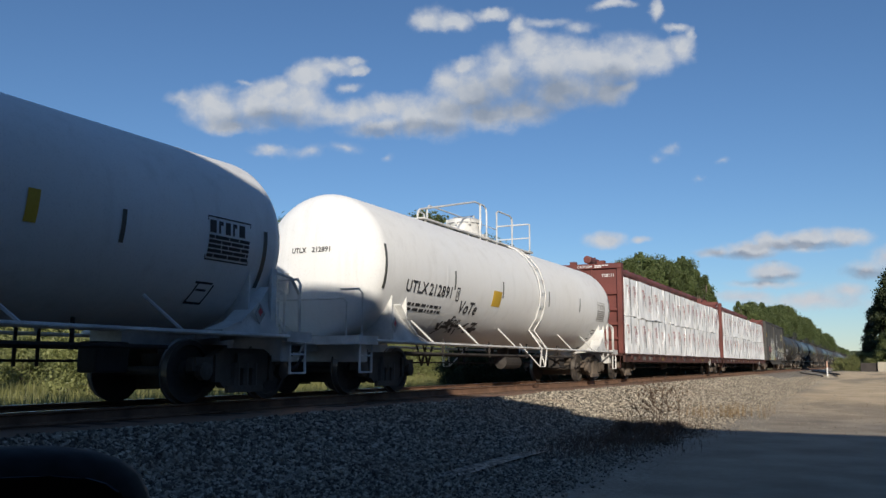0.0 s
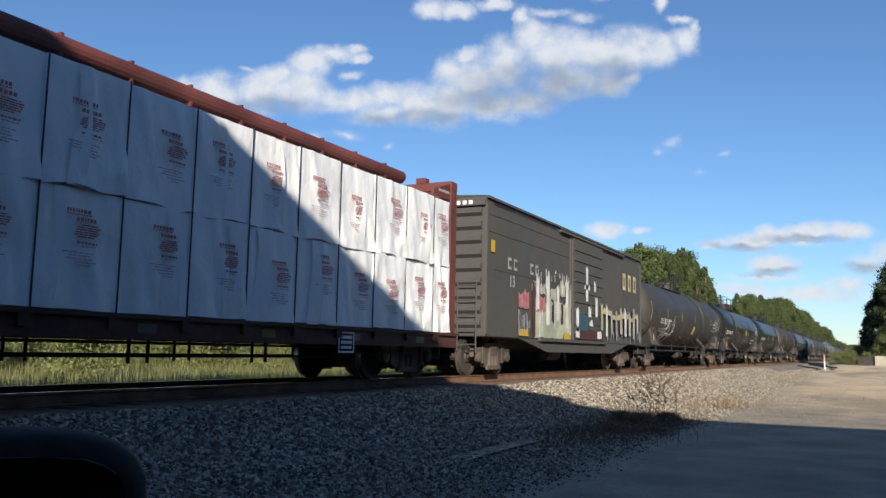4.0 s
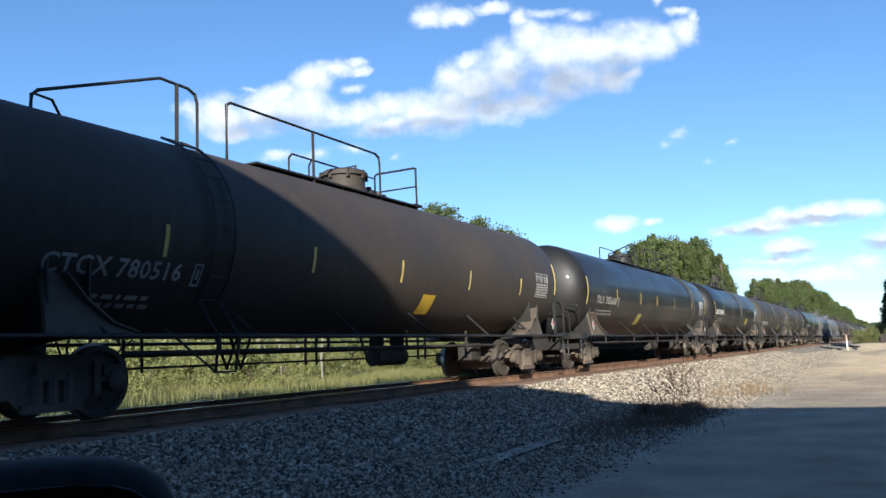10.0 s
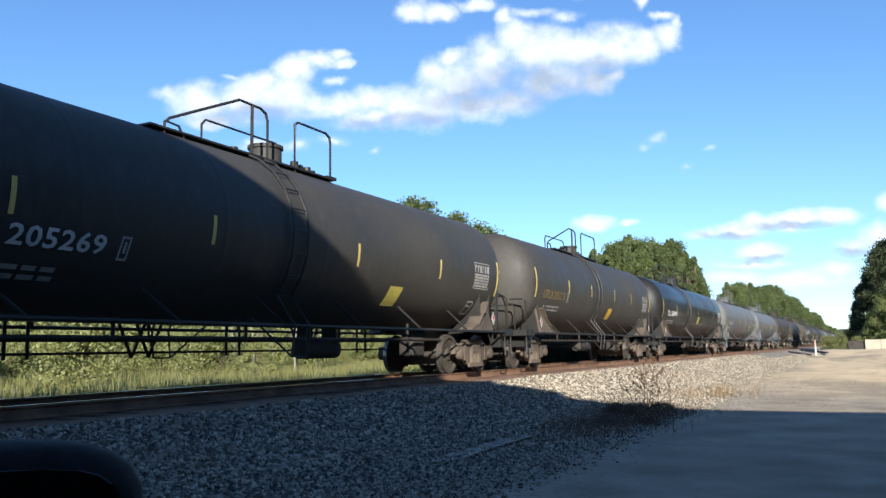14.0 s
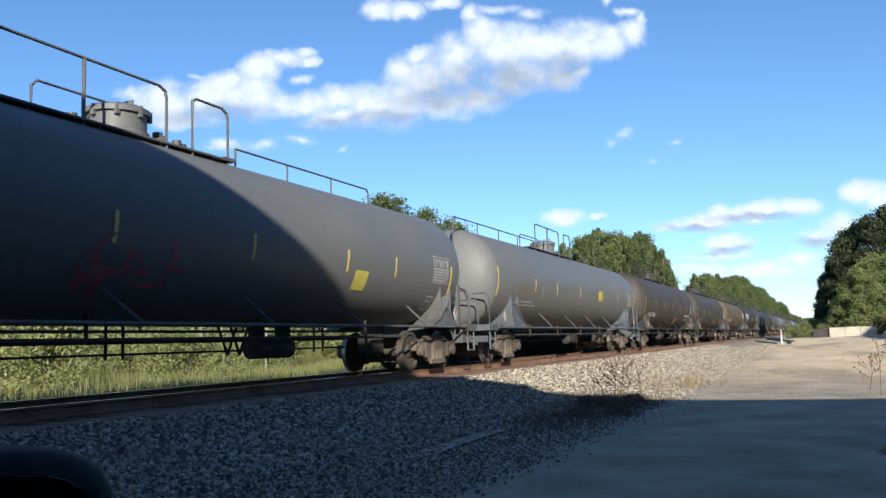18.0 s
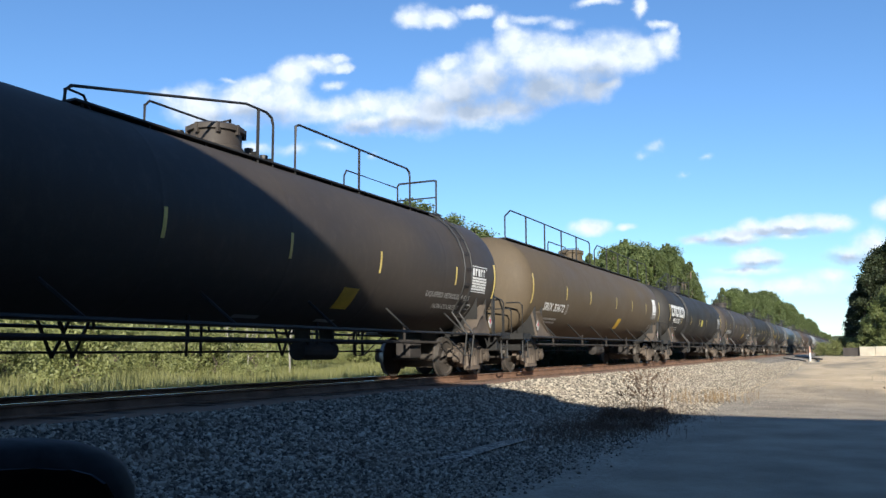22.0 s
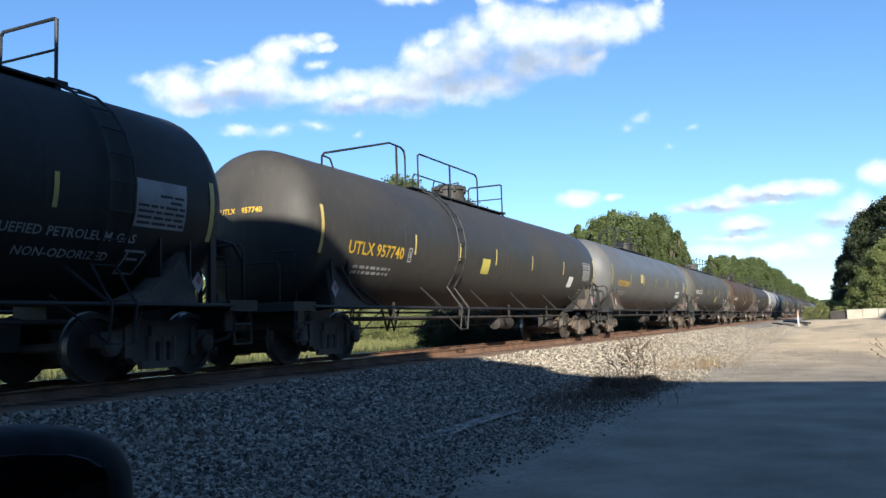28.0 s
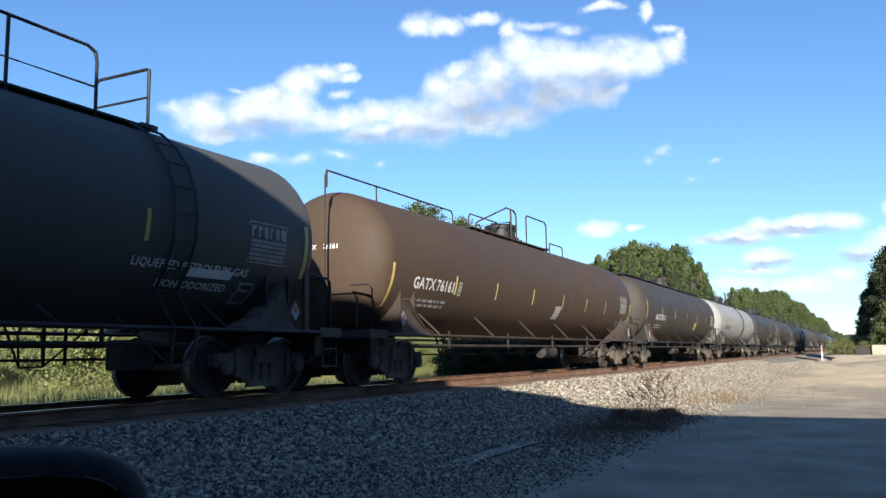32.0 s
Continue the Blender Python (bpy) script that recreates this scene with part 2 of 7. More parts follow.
def ground_material():
    """Dirt yard with sandy patches; the field beyond the track is weedy soil."""
    m, nt, b = tree_of("dirt_and_sand")
    co = nt.nodes.new("ShaderNodeTexCoord")
    sep = nt.nodes.new("ShaderNodeSeparateXYZ")
    nt.links.new(co.outputs["Object"], sep.inputs[0])
    big, mid, fine = noise_tex(nt, 0.12, 4, (1, 0.35, 1)), noise_tex(nt, 1.1, 5), noise_tex(nt, 24, 6, rough=0.7)
    dirt = mixed(nt, ramp(nt, mid, 0.35, 0.65), (0.27, 0.222, 0.162), (0.41, 0.340, 0.250))
    sand = mixed(nt, ramp(nt, mid, 0.35, 0.65), (0.58, 0.44, 0.265), (0.72, 0.565, 0.36))
    sand = mixed(nt, ramp(nt, noise_tex(nt, 0.23, 5, (1, 0.3, 1)), 0.50, 0.58, 0, 0.8), sand, (0.34, 0.27, 0.18))
    add = nt.nodes.new("ShaderNodeMath")
    add.operation = "MULTIPLY_ADD"
    add.inputs[1].default_value = 26.0
    nt.links.new(big, add.inputs[0])
    nt.links.new(sep.outputs[1], add.inputs[2])
    c = mixed(nt, ramp(nt, add.outputs[0], 32, 41), dirt, sand)
    edge = nt.nodes.new("ShaderNodeMath")   # fine gravel trodden into the dirt beside the ballast
    edge.operation = "MULTIPLY_ADD"
    edge.inputs[1].default_value = 2.6
    nt.links.new(noise_tex(nt, 0.5, 4, (1, 0.3, 1)), edge.inputs[0])
    nt.links.new(sep.outputs[0], edge.inputs[2])
    chips = add_node(nt, "ShaderNodeTexVoronoi", Scale=26.0)
    nt.links.new(co.outputs["Object"], chips.inputs["Vector"])
    tone = nt.nodes.new("ShaderNodeSeparateColor")
    nt.links.new(chips.outputs["Color"], tone.inputs[0])
    grit = mixed(nt, tone.outputs[0], (0.15, 0.135, 0.105), (0.48, 0.43, 0.34))
    c = mixed(nt, ramp(nt, edge.outputs[0], -2.3, -0.6, 0.85, 0.0), c, grit)
    weed = mixed(nt, ramp(nt, mid, 0.35, 0.6), (0.15, 0.155, 0.055), (0.30, 0.285, 0.12))
    side = nt.nodes.new("ShaderNodeMath")
    side.operation = "MULTIPLY_ADD"
    side.inputs[1].default_value = 2.5
    nt.links.new(mid, side.inputs[0])
    nt.links.new(sep.outputs[0], side.inputs[2])
    c = mixed(nt, ramp(nt, side.outputs[0], -11.2, -12.0), c, weed)
    far = ramp(nt, sep.outputs[1], 150, 260)
    c = mixed(nt, far, c, (0.11, 0.12, 0.05))
    c = mixed(nt, ramp(nt, fine, 0.5, 0.75, 0, 0.35), c, (0.13, 0.115, 0.095))
    nt.links.new(c, b.inputs["Base Color"])
    b.inputs["Roughness"].default_value = 0.95
    bumped(nt, b, fine, 0.8, 0.03)
    return m


def ballast_material(name, stones):
    m, nt, b = tree_of(name)
    if stones:
        geo = nt.nodes.new("ShaderNodeNewGeometry")
        pick = geo.outputs["Random Per Island"]
        fine = noise_tex(nt, 30, 3)
    else:
        co = nt.nodes.new("ShaderNodeTexCoord")
        vo = add_node(nt, "ShaderNodeTexVoronoi", Scale=21.0)
        nt.links.new(co.outputs["Object"], vo.inputs["Vector"])
        rgb = nt.nodes.new("ShaderNodeSeparateColor")
        nt.links.new(vo.outputs["Color"], rgb.inputs[0])
        pick = rgb.outputs[0]
        fine = vo.outputs["Distance"]
    skew = nt.nodes.new("ShaderNodeMath")
    skew.operation = "POWER"
    skew.inputs[1].default_value = 1.7
    nt.links.new(pick, skew.inputs[0])
    c = mixed(nt, skew.outputs[0], (0.045, 0.036, 0.026), (0.66, 0.575, 0.44))
    c = mixed(nt, ramp(nt, noise_tex(nt, 0.8, 3), 0.5, 0.75, 0, 0.4), c, (0.30, 0.22, 0.15))
    if not stones:   # iron dust and oil between and beside the rails
        cx = nt.nodes.new("ShaderNodeSeparateXYZ")
        nt.links.new(co.outputs["Object"], cx.inputs[0])
        c = mixed(nt, ramp(nt, cx.outputs[0], TRACK + 2.15, TRACK + 1.85), c, (0.26, 0.150, 0.090))
    c = mixed(nt, ramp(nt, fine, 0.3, 0.8, 0, 0.35), c, (0.14, 0.13, 0.12))
    nt.links.new(c, b.inputs["Base Color"])
    b.inputs["Roughness"].default_value = 0.85
    bumped(nt, b, fine, 0.7, 0.02)
    return m


GROUND, BALLAST, STONES = ground_material(), ballast_material("crushed_stone_bed", False), ballast_material("crushed_stones", True)


# ---- mesh helpers ----
def part(name, bm, material, parent=None, label="", smooth=False):
    """Links a bmesh or mesh as ONE object, under parent if given."""
    if isinstance(bm, bmesh.types.BMesh):
        me = bpy.data.meshes.new(name)
        bm.to_mesh(me)
        bm.free()
        if smooth:
            me.polygons.foreach_set("use_smooth", [True] * len(me.polygons))
            me.set_sharp_from_angle(angle=radians(38))
    else:
        me = bm
    if not me.materials:
        for mt in material if isinstance(material, (list, tuple)) else [material]:
            me.materials.append(mt)
    ob = new(name, me)
    ob.parent = parent
    if label:
        ob["label"] = label
    return ob


def raw(name, verts, faces, material, parent=None):
    me = bpy.data.meshes.new(name)
    me.from_pydata(verts, [], faces)
    me.materials.append(material)
    ob = new(name, me)
    ob.parent = parent
    return ob


def box(bm, x0, x1, y0, y1, z0, z1, mat=0):
    v = [bm.verts.new((x, y, z)) for z in (z0, z1) for y in (y0, y1) for x in (x0, x1)]
    for f in ((0, 2, 3, 1), (4, 5, 7, 6), (0, 1, 5, 4), (2, 6, 7, 3), (0, 4, 6, 2), (1, 3, 7, 5)):
        bm.faces.new([v[i] for i in f]).material_index = mat
    return v


def bbox_bevel(x0, x1, y0, y1, z0, z1, w=0.015, seg=2):
    bm = bmesh.new()
    box(bm, x0, x1, y0, y1, z0, z1)
    bmesh.ops.bevel(bm, geom=bm.edges[:], offset=w, segments=seg, affect="EDGES", profile=0.6)
    return bm


def tube(bm, pts, r, seg=6, mat=0):
    """A bent round bar through pts."""
    pts = [Vector(p) for p in pts]
    rings = []
    for i, p in enumerate(pts):
        a = (p - pts[i - 1]).normalized() if i else None
        b = (pts[i + 1] - p).normalized() if i + 1 < len(pts) else None
        d = ((a or b) + (b or a)).normalized()
        k = 1.0 / max(0.5, d.dot(a or b))
        side = d.cross(Vector((0.31, 0.17, 0.93))).normalized() if abs(d.z) < 0.9 else d.cross(Vector((0, 1, 0))).normalized()
        up = side.cross(d)
        rings.append([bm.verts.new(p + (side * math.cos(t) + up * math.sin(t)) * r * k) for t in (2 * math.pi * j / seg for j in range(seg))])
    for ra, rb in zip(rings, rings[1:]):
        # the nearest vertex is found so that the rings don't twist
        o = min(range(seg), key=lambda q: (rb[q].co - ra[0].co).length)
        for j in range(seg):
            bm.faces.new((ra[j], ra[(j + 1) % seg], rb[(j + 1 + o) % seg], rb[(j + o) % seg])).material_index = mat
    bm.faces.new(rings[0][::-1]), bm.faces.new(rings[-1])


def lathe(bm, prof, seg, axis="Y", at=(0, 0, 0), mats=None):
    """Turns (along, radius) pairs about an axis through at."""
    rings = []
    for a, r in prof:
        ring = []
        for j in range(seg):
            c, s = r * math.cos(2 * math.pi * j / seg), r * math.sin(2 * math.pi * j / seg)
            p = {"Y": (c, a, s), "X": (a, c, s), "Z": (c, s, a)}[axis]
            ring.append(bm.verts.new(Vector(p) + Vector(at)))
        rings.append(ring)
    for i, (ra, rb) in enumerate(zip(rings, rings[1:])):
        for j in range(seg):
            f = bm.faces.new((ra[j], ra[(j + 1) % seg], rb[(j + 1) % seg], rb[j]))
            f.material_index = mats[i] if mats else 0
    for ring in (rings[0], rings[-1]):
        bm.faces.new(ring)
    bmesh.ops.recalc_face_normals(bm, faces=bm.faces)


SHARED = {}
TR, TZ = 1.48, 2.50     # radius of a tank shell and the height of its axis, set anew for each car


def shared(key, build):
    """One mesh for all alike parts."""
    name, key = key if isinstance(key, str) else key[0], (key, TR)
    if key not in SHARED:
        bm, smooth = build()
        me = bpy.data.meshes.new(name)
        bm.to_mesh(me)
        bm.free()
        if smooth:
            me.polygons.foreach_set("use_smooth", [True] * len(me.polygons))
            me.set_sharp_from_angle(angle=radians(38))
        SHARED[key] = me
    return SHARED[key]


def letters(text, size, spacing=1.0):
    """The outline of a text as a flat mesh's vertices and faces, centred."""
    key = ("letters", text, size)
    if key not in SHARED:
        cu = bpy.data.curves.new("letters", "FONT")
        cu.body, cu.size, cu.align_x, cu.align_y, cu.resolution_u = text, size, "CENTER", "CENTER", 2
        cu.space_character, cu.offset = spacing, size * 0.020
        ob = bpy.data.objects.new("letters", cu)
        scene.collection.objects.link(ob)
        me = bpy.data.meshes.new_from_object(ob.evaluated_get(bpy.context.evaluated_depsgraph_get()))
        bpy.data.objects.remove(ob)
        SHARED[key] = ([v.co.copy() for v in me.vertices], [tuple(p.vertices) for p in me.polygons])
    return SHARED[key]

# ---- ground, track bed and rails ----
def smooth01(t):
    t = max(0.0, min(1.0, t))
    return t * t * (3 - 2 * t)


def ground_height(x, y):
    z = -0.62 + 0.05 * noise.noise((x * 0.12, y * 0.12, 3.1))
    if x > -7:
        z += 0.52 * smooth01((y - 22) / 50) * smooth01((x + 7) / 4)
        z += 0.10 * noise.noise((x * 0.25, y * 0.05, 9.0)) * smooth01((y - 18) / 15)
    if x < -11:
        z += 0.17 * smooth01((-11 - x) / 1.5)
    return z


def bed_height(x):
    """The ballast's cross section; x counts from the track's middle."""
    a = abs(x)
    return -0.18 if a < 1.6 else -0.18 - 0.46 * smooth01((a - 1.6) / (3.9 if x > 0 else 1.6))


def axis_steps(lo, hi, fine_lo, fine_hi, step, grow):
    v, s, a = [fine_lo], step, fine_lo
    while v[-1] < fine_hi:
        v.append(v[-1] + step)
    while v[-1] < hi:
        s *= grow
        v.append(min(hi, v[-1] + s))
    s = step
    while v[0] > lo:
        s *= grow
        v.insert(0, max(lo, v[0] - s))
    return v


xs, ys = axis_steps(-2400, 2400, -16, 8, 0.5, 1.35), axis_steps(-2400, 2400, -4, 80, 1.0, 1.3)
verts = [(x, y, ground_height(x, y)) for y in ys for x in xs]
n = len(xs)
faces = [(j * n + i, j * n + i + 1, (j + 1) * n + i + 1, (j + 1) * n + i) for j in range(len(ys) - 1) for i in range(n - 1)]
ground = raw("ground", verts, faces, GROUND)
ground.data.polygons.foreach_set("use_smooth", [True] * len(faces))
tagged(ground, "bare dirt and pale sand beside the railway, weedy field beyond", "ground", kind="structure")

bx = [-4.2 + 0.35 * i for i in range(29)]
by = axis_steps(-120, 900, -5, 60, 1.0, 1.25)
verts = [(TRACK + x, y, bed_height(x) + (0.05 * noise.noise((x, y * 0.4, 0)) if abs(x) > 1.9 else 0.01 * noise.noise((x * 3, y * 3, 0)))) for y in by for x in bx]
n = len(bx)
faces = [(j * n + i, j * n + i + 1, (j + 1) * n + i + 1, (j + 1) * n + i) for j in range(len(by) - 1) for i in range(n - 1)]
ballast = raw("track_bed", verts, faces, BALLAST)
ballast.data.polygons.foreach_set("use_smooth", [True] * len(faces))
tagged(ballast, "grey crushed stone ballast sloping down from the track", "track bed", kind="structure")


def scatter_stones(name, count, area, size, seed, label, soft=False):
    """Loose angular stones lying on the ballast slope."""
    rng = np.random.default_rng(seed)
    base = np.array([(1, 0, 0), (-1, 0, 0), (0, 1, 0), (0, -1, 0), (0, 0, 1), (0, 0, -1)], float)
    tri = np.array([(0, 2, 4), (2, 1, 4), (1, 3, 4), (3, 0, 4), (2, 0, 5), (1, 2, 5), (3, 1, 5), (0, 3, 5)])
    across = np.where(rng.uniform(0, 1, count) < 0.74, np.minimum(rng.uniform(0, 1, count), rng.uniform(0.35, 1.6, count)), rng.uniform(0.45, 1.06, count))
    x = area[0] + (area[1] - area[0]) * across
    y = area[2] + (area[3] - area[2]) * rng.uniform(0, 1, count) ** 1.6
    x += np.where(x > area[1] - 1.2, rng.exponential(0.10, count), 0)
    if soft:
        x = area[0] + np.abs(rng.normal(0, 0.5, count)) * (area[1] - area[0])
        y = area[2] + (area[3] - area[2]) * np.abs(rng.normal(0.25, 0.22, count)) + rng.normal(0, 1.2, count)
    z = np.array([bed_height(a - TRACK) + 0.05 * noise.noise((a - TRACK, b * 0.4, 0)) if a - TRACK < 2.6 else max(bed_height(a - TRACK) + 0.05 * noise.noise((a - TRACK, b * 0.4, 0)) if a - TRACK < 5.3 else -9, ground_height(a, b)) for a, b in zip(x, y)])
    r = rng.uniform(size[0], size[1], count) * (1 - 0.5 * np.clip((across - 0.5) * 2, 0, 1))
    q = rng.normal(size=(count, 4))
    q /= np.linalg.norm(q, axis=1)[:, None]
    w, i, j, k = q.T
    rot = np.stack([1 - 2 * (j * j + k * k), 2 * (i * j - k * w), 2 * (i * k + j * w), 2 * (i * j + k * w), 1 - 2 * (i * i + k * k), 2 * (j * k - i * w),
                    2 * (i * k - j * w), 2 * (j * k + i * w), 1 - 2 * (i * i + j * j)], 1).reshape(-1, 3, 3)
    sh = base[None] * rng.uniform(0.65, 1.25, (count, 6, 1)) * rng.uniform(0.7, 1.1, (count, 1, 3))
    pts = np.einsum("nij,nvj->nvi", rot, sh) * r[:, None, None] + np.stack([x, y, z + r * 0.25], 1)[:, None]
    fc = tri[None] + 6 * np.arange(count)[:, None, None]
    ob = raw(name, pts.reshape(-1, 3).tolist(), fc.reshape(-1, 3).tolist(), STONES)
    return tagged(ob, label, "gravel", kind="stuff")


scatter_stones("ballast_stones", 150000, (TRACK + 1.98, TRACK + 6.6, 4.0, 66.0), (0.017, 0.050), 3, "loose grey crushed stones on the ballast shoulder")
scatter_stones("yard_gravel", 5000, (TRACK + 5.9, -0.3, 16.8, 46.0), (0.006, 0.016), 5, "small scattered gravel on the dirt yard", True)

track = tagged(new("railway_track"), "single railway track with rusty rails on wooden ties", "railway track", kind="structure")
for side in (-1, 1):
    bm = bmesh.new()
    prof = [(-0.07, -0.17), (0.07, -0.17), (0.07, -0.155), (0.012, -0.135), (0.010, -0.045), (0.036, -0.030), (0.037, -0.008), (0.028, 0.0), (-0.028, 0.0), (-0.037, -0.008), (-0.036, -0.03), (-0.01, -0.045), (-0.012, -0.135), (-0.07, -0.155)]
    stops = [-120, 0, 20, 40, 80, 160, 320, 900]
    rings = [[bm.verts.new((TRACK + side * 0.7535 + px, y, pz)) for px, pz in prof] for y in stops]
    for ra, rb in zip(rings, rings[1:]):
        for j in range(len(prof)):
            f = bm.faces.new((ra[j], ra[(j + 1) % 14], rb[(j + 1) % 14], rb[j]))
            f.material_index = 1 if j in (6, 7, 8) else 0
    bmesh.ops.recalc_face_normals(bm, faces=bm.faces)
    part("rail", bm, [RUST, RAILHEAD], track, "rusty rail with a polished head")
tie_mesh = shared("tie", lambda: (bbox_bevel(-1.3, 1.3, -0.115, 0.115, -0.36, -0.172, 0.012, 1), False))
for i in range(150):
    tie = part("tie", tie_mesh, WOOD_TIE, track)
    tie.matrix_basis = pose(TRACK + random.uniform(-0.04, 0.04), -12 + i * 0.5, random.uniform(-0.012, 0.004), 0, 0, random.uniform(-1, 1))


# ---- running gear, shared by all cars ----
WHEEL_R, AXLE = 0.457, 0.89


def wheelset_mesh():
    bm = bmesh.new()
    for s in (-1, 1):
        prof = [(s * 0.66, 0.30), (s * 0.665, WHEEL_R + 0.026), (s * 0.69, WHEEL_R + 0.026), (s * 0.70, WHEEL_R + 0.002), (s * 0.805, WHEEL_R - 0.004), (s * 0.81, 0.385), (s * 0.765, 0.37), (s * 0.75, 0.17), (s * 0.80, 0.13), (s * 0.80, 0.0)]
        lathe(bm, prof, 28, "X", mats=[0, 0, 1, 1, 0, 0, 0, 0, 0])
    lathe(bm, [(-1.05, 0.075), (1.05, 0.075)], 10, "X")
    for k in range(4):   # chalk and grease marks on the plates
        a = k * math.pi / 2
        box(bm, 0.752, 0.770, 0.24 * math.cos(a) - 0.03, 0.24 * math.cos(a) + 0.03, 0.24 * math.sin(a) - 0.03, 0.24 * math.sin(a) + 0.03)
    return bm, True


def side_frame_mesh():
    """Cast truck side: a bowed frame with a window and end pedestals."""
    bm = bmesh.new()
    x0, x1 = 0.93, 1.06
    top = [(-1.10, 0.62), (-0.75, 0.66), (-0.45, 0.80), (0.45, 0.80), (0.75, 0.66), (1.10, 0.62)]
    bot = [(-1.10, 0.46), (-0.70, 0.46), (-0.42, 0.20), (0.42, 0.20), (0.70, 0.46), (1.10, 0.46)]
    va = [[bm.verts.new((x, y, z)) for y, z in top] for x in (x0, x1)]
    vb = [[bm.verts.new((x, y, z)) for y, z in bot] for x in (x0, x1)]
    for i in range(5):
        bm.faces.new((va[1][i], va[1][i + 1], vb[1][i + 1], vb[1][i]))
        bm.faces.new((va[0][i], va[0][i + 1], vb[0][i + 1], vb[0][i]))
        bm.faces.new((va[0][i], va[0][i + 1], va[1][i + 1], va[1][i]))
        bm.faces.new((vb[0][i], vb[0][i + 1], vb[1][i + 1], vb[1][i]))
    for i in (0, 5):
        bm.faces.new((va[0][i], va[1][i], vb[1][i], vb[0][i]))
    for y in (-AXLE, AXLE):
        lathe(bm, [(1.02, 0.13), (1.13, 0.13), (1.15, 0.09), (1.16, 0.05)], 12, "X", (0, y, WHEEL_R))
        box(bm, 0.92, 1.09, y - 0.17, y + 0.17, 0.54, 0.66)
    for y in (-0.62, 0.62):
        box(bm, 1.02, 1.10, y - 0.05, y + 0.05, 0.30, 0.70)
    box(bm, 1.05, 1.12, -0.40, 0.40, 0.14, 0.24)
    for y in (-0.2, 0, 0.2):
        lathe(bm, [(0.24, 0.085), (0.58, 0.085)], 8, "Z", (1.05, y, 0))
    bmesh.ops.recalc_face_normals(bm, faces=bm.faces)
    return bm, False


def bolster_mesh():
    bm = bmesh.new()
    box(bm, -1.12, 1.12, -0.22, 0.22, 0.50, 0.72)
    box(bm, -0.45, 0.45, -0.30, 0.30, 0.66, 0.86)
    for y in (-0.45, 0.45):
        box(bm, -0.85, 0.85, y - 0.06, y + 0.06, 0.20, 0.52)
        box(bm, -0.12, 0.12, y - 0.30, y + 0.30, 0.40, 0.50)
    return bm, False


WHEELSETS = []


def add_truck(car, y, s_zero, grime=None):
    """A four-wheel truck under a car; s_zero is where it stands at the start."""
    g = grime or GRIME
    truck = part("truck", shared(("bolster", g.name), bolster_mesh), g, car)
    truck.matrix_basis = pose(0, y, 0)
    for r in (0, 180):
        fr = part("side_frame", shared(("side_frame", g.name), side_frame_mesh), g, truck)
        fr.matrix_basis = pose(0, 0, 0, 0, 0, r)
    for a in (-AXLE, AXLE):
        ws = part("wheelset", shared("wheelset", wheelset_mesh), [WHEEL_STEEL, TREAD], truck, "steel wheels with bright worn treads")
        ws.matrix_basis = pose(0, a, WHEEL_R)
        WHEELSETS.append((ws, a, s_zero + y + a))


def coupler_mesh():
    bm = bmesh.new()
    box(bm, -0.08, 0.08, 0, 0.55, 0.78, 0.95)
    box(bm, -0.15, 0.13, 0.50, 0.78, 0.70, 1.02)
    box(bm, 0.02, 0.17, 0.70, 0.90, 0.72, 1.0)
    tube(bm, [(-0.25, 0.3, 0.75), (-0.3, 0.6, 0.5), (-0.12, 0.9, 0.42)], 0.035, 6)
    return bm, False


def brake_wheel_mesh():
    bm = bmesh.new()
    pts = [(0.27 * math.cos(a), 0, 0.27 * math.sin(a)) for a in (math.pi * k / 8 for k in range(17))]
    tube(bm, pts, 0.018, 6)
    for k in range(4):
        a = math.pi * k / 2
        tube(bm, [(0, 0, 0), (0.26 * math.cos(a), 0, 0.26 * math.sin(a))], 0.013, 5)
    tube(bm, [(0, -0.02, 0), (0, 0.16, 0)], 0.035, 8)
    box(bm, -0.16, 0.16, 0.10, 0.24, -0.22, 0.2)
    return bm, False


# ---- tank cars ----


def on_shell(y, z, off):
    """The point of the near side at height z, off metres above the paint."""
    r, tz = TR, TZ
    a = math.asin(max(-1, min(1, (z - tz) / r)))
    return Vector(((r + off) * math.cos(a), y, tz + (r + off) * math.sin(a)))


def shell_patch(bm, y0, y1, z0, z1, off=0.006, seg=4, slant=0.0, side=1):
    rows = []
    for i in range(seg + 1):
        z = z0 + (z1 - z0) * i / seg
        pts = []
        for y in (y0, y1):
            p = on_shell(y + slant * i / seg, z, off)
            pts.append(bm.verts.new((side * p.x, p.y, p.z)))
        rows.append(pts)
    for a, b in zip(rows, rows[1:]):
        bm.faces.new((a[0], a[1], b[1], b[0]) if side > 0 else (a[1], a[0], b[0], b[1]))


def shell_text(name, text, size, y, z, material, car, label, spacing=1.05, squeeze=1.0):
    vs, fs = letters(text, size, spacing)
    bm = bmesh.new()
    out = []
    a0 = math.asin((z - TZ) / TR)
    for v in vs:
        a = a0 + v.y / TR
        out.append(bm.verts.new(((TR + 0.012) * math.cos(a), y + v.x * squeeze, TZ + (TR + 0.012) * math.sin(a))))
    for f in fs:
        bm.faces.new([out[i] for i in f])
    return part(name, bm, material, car, label)


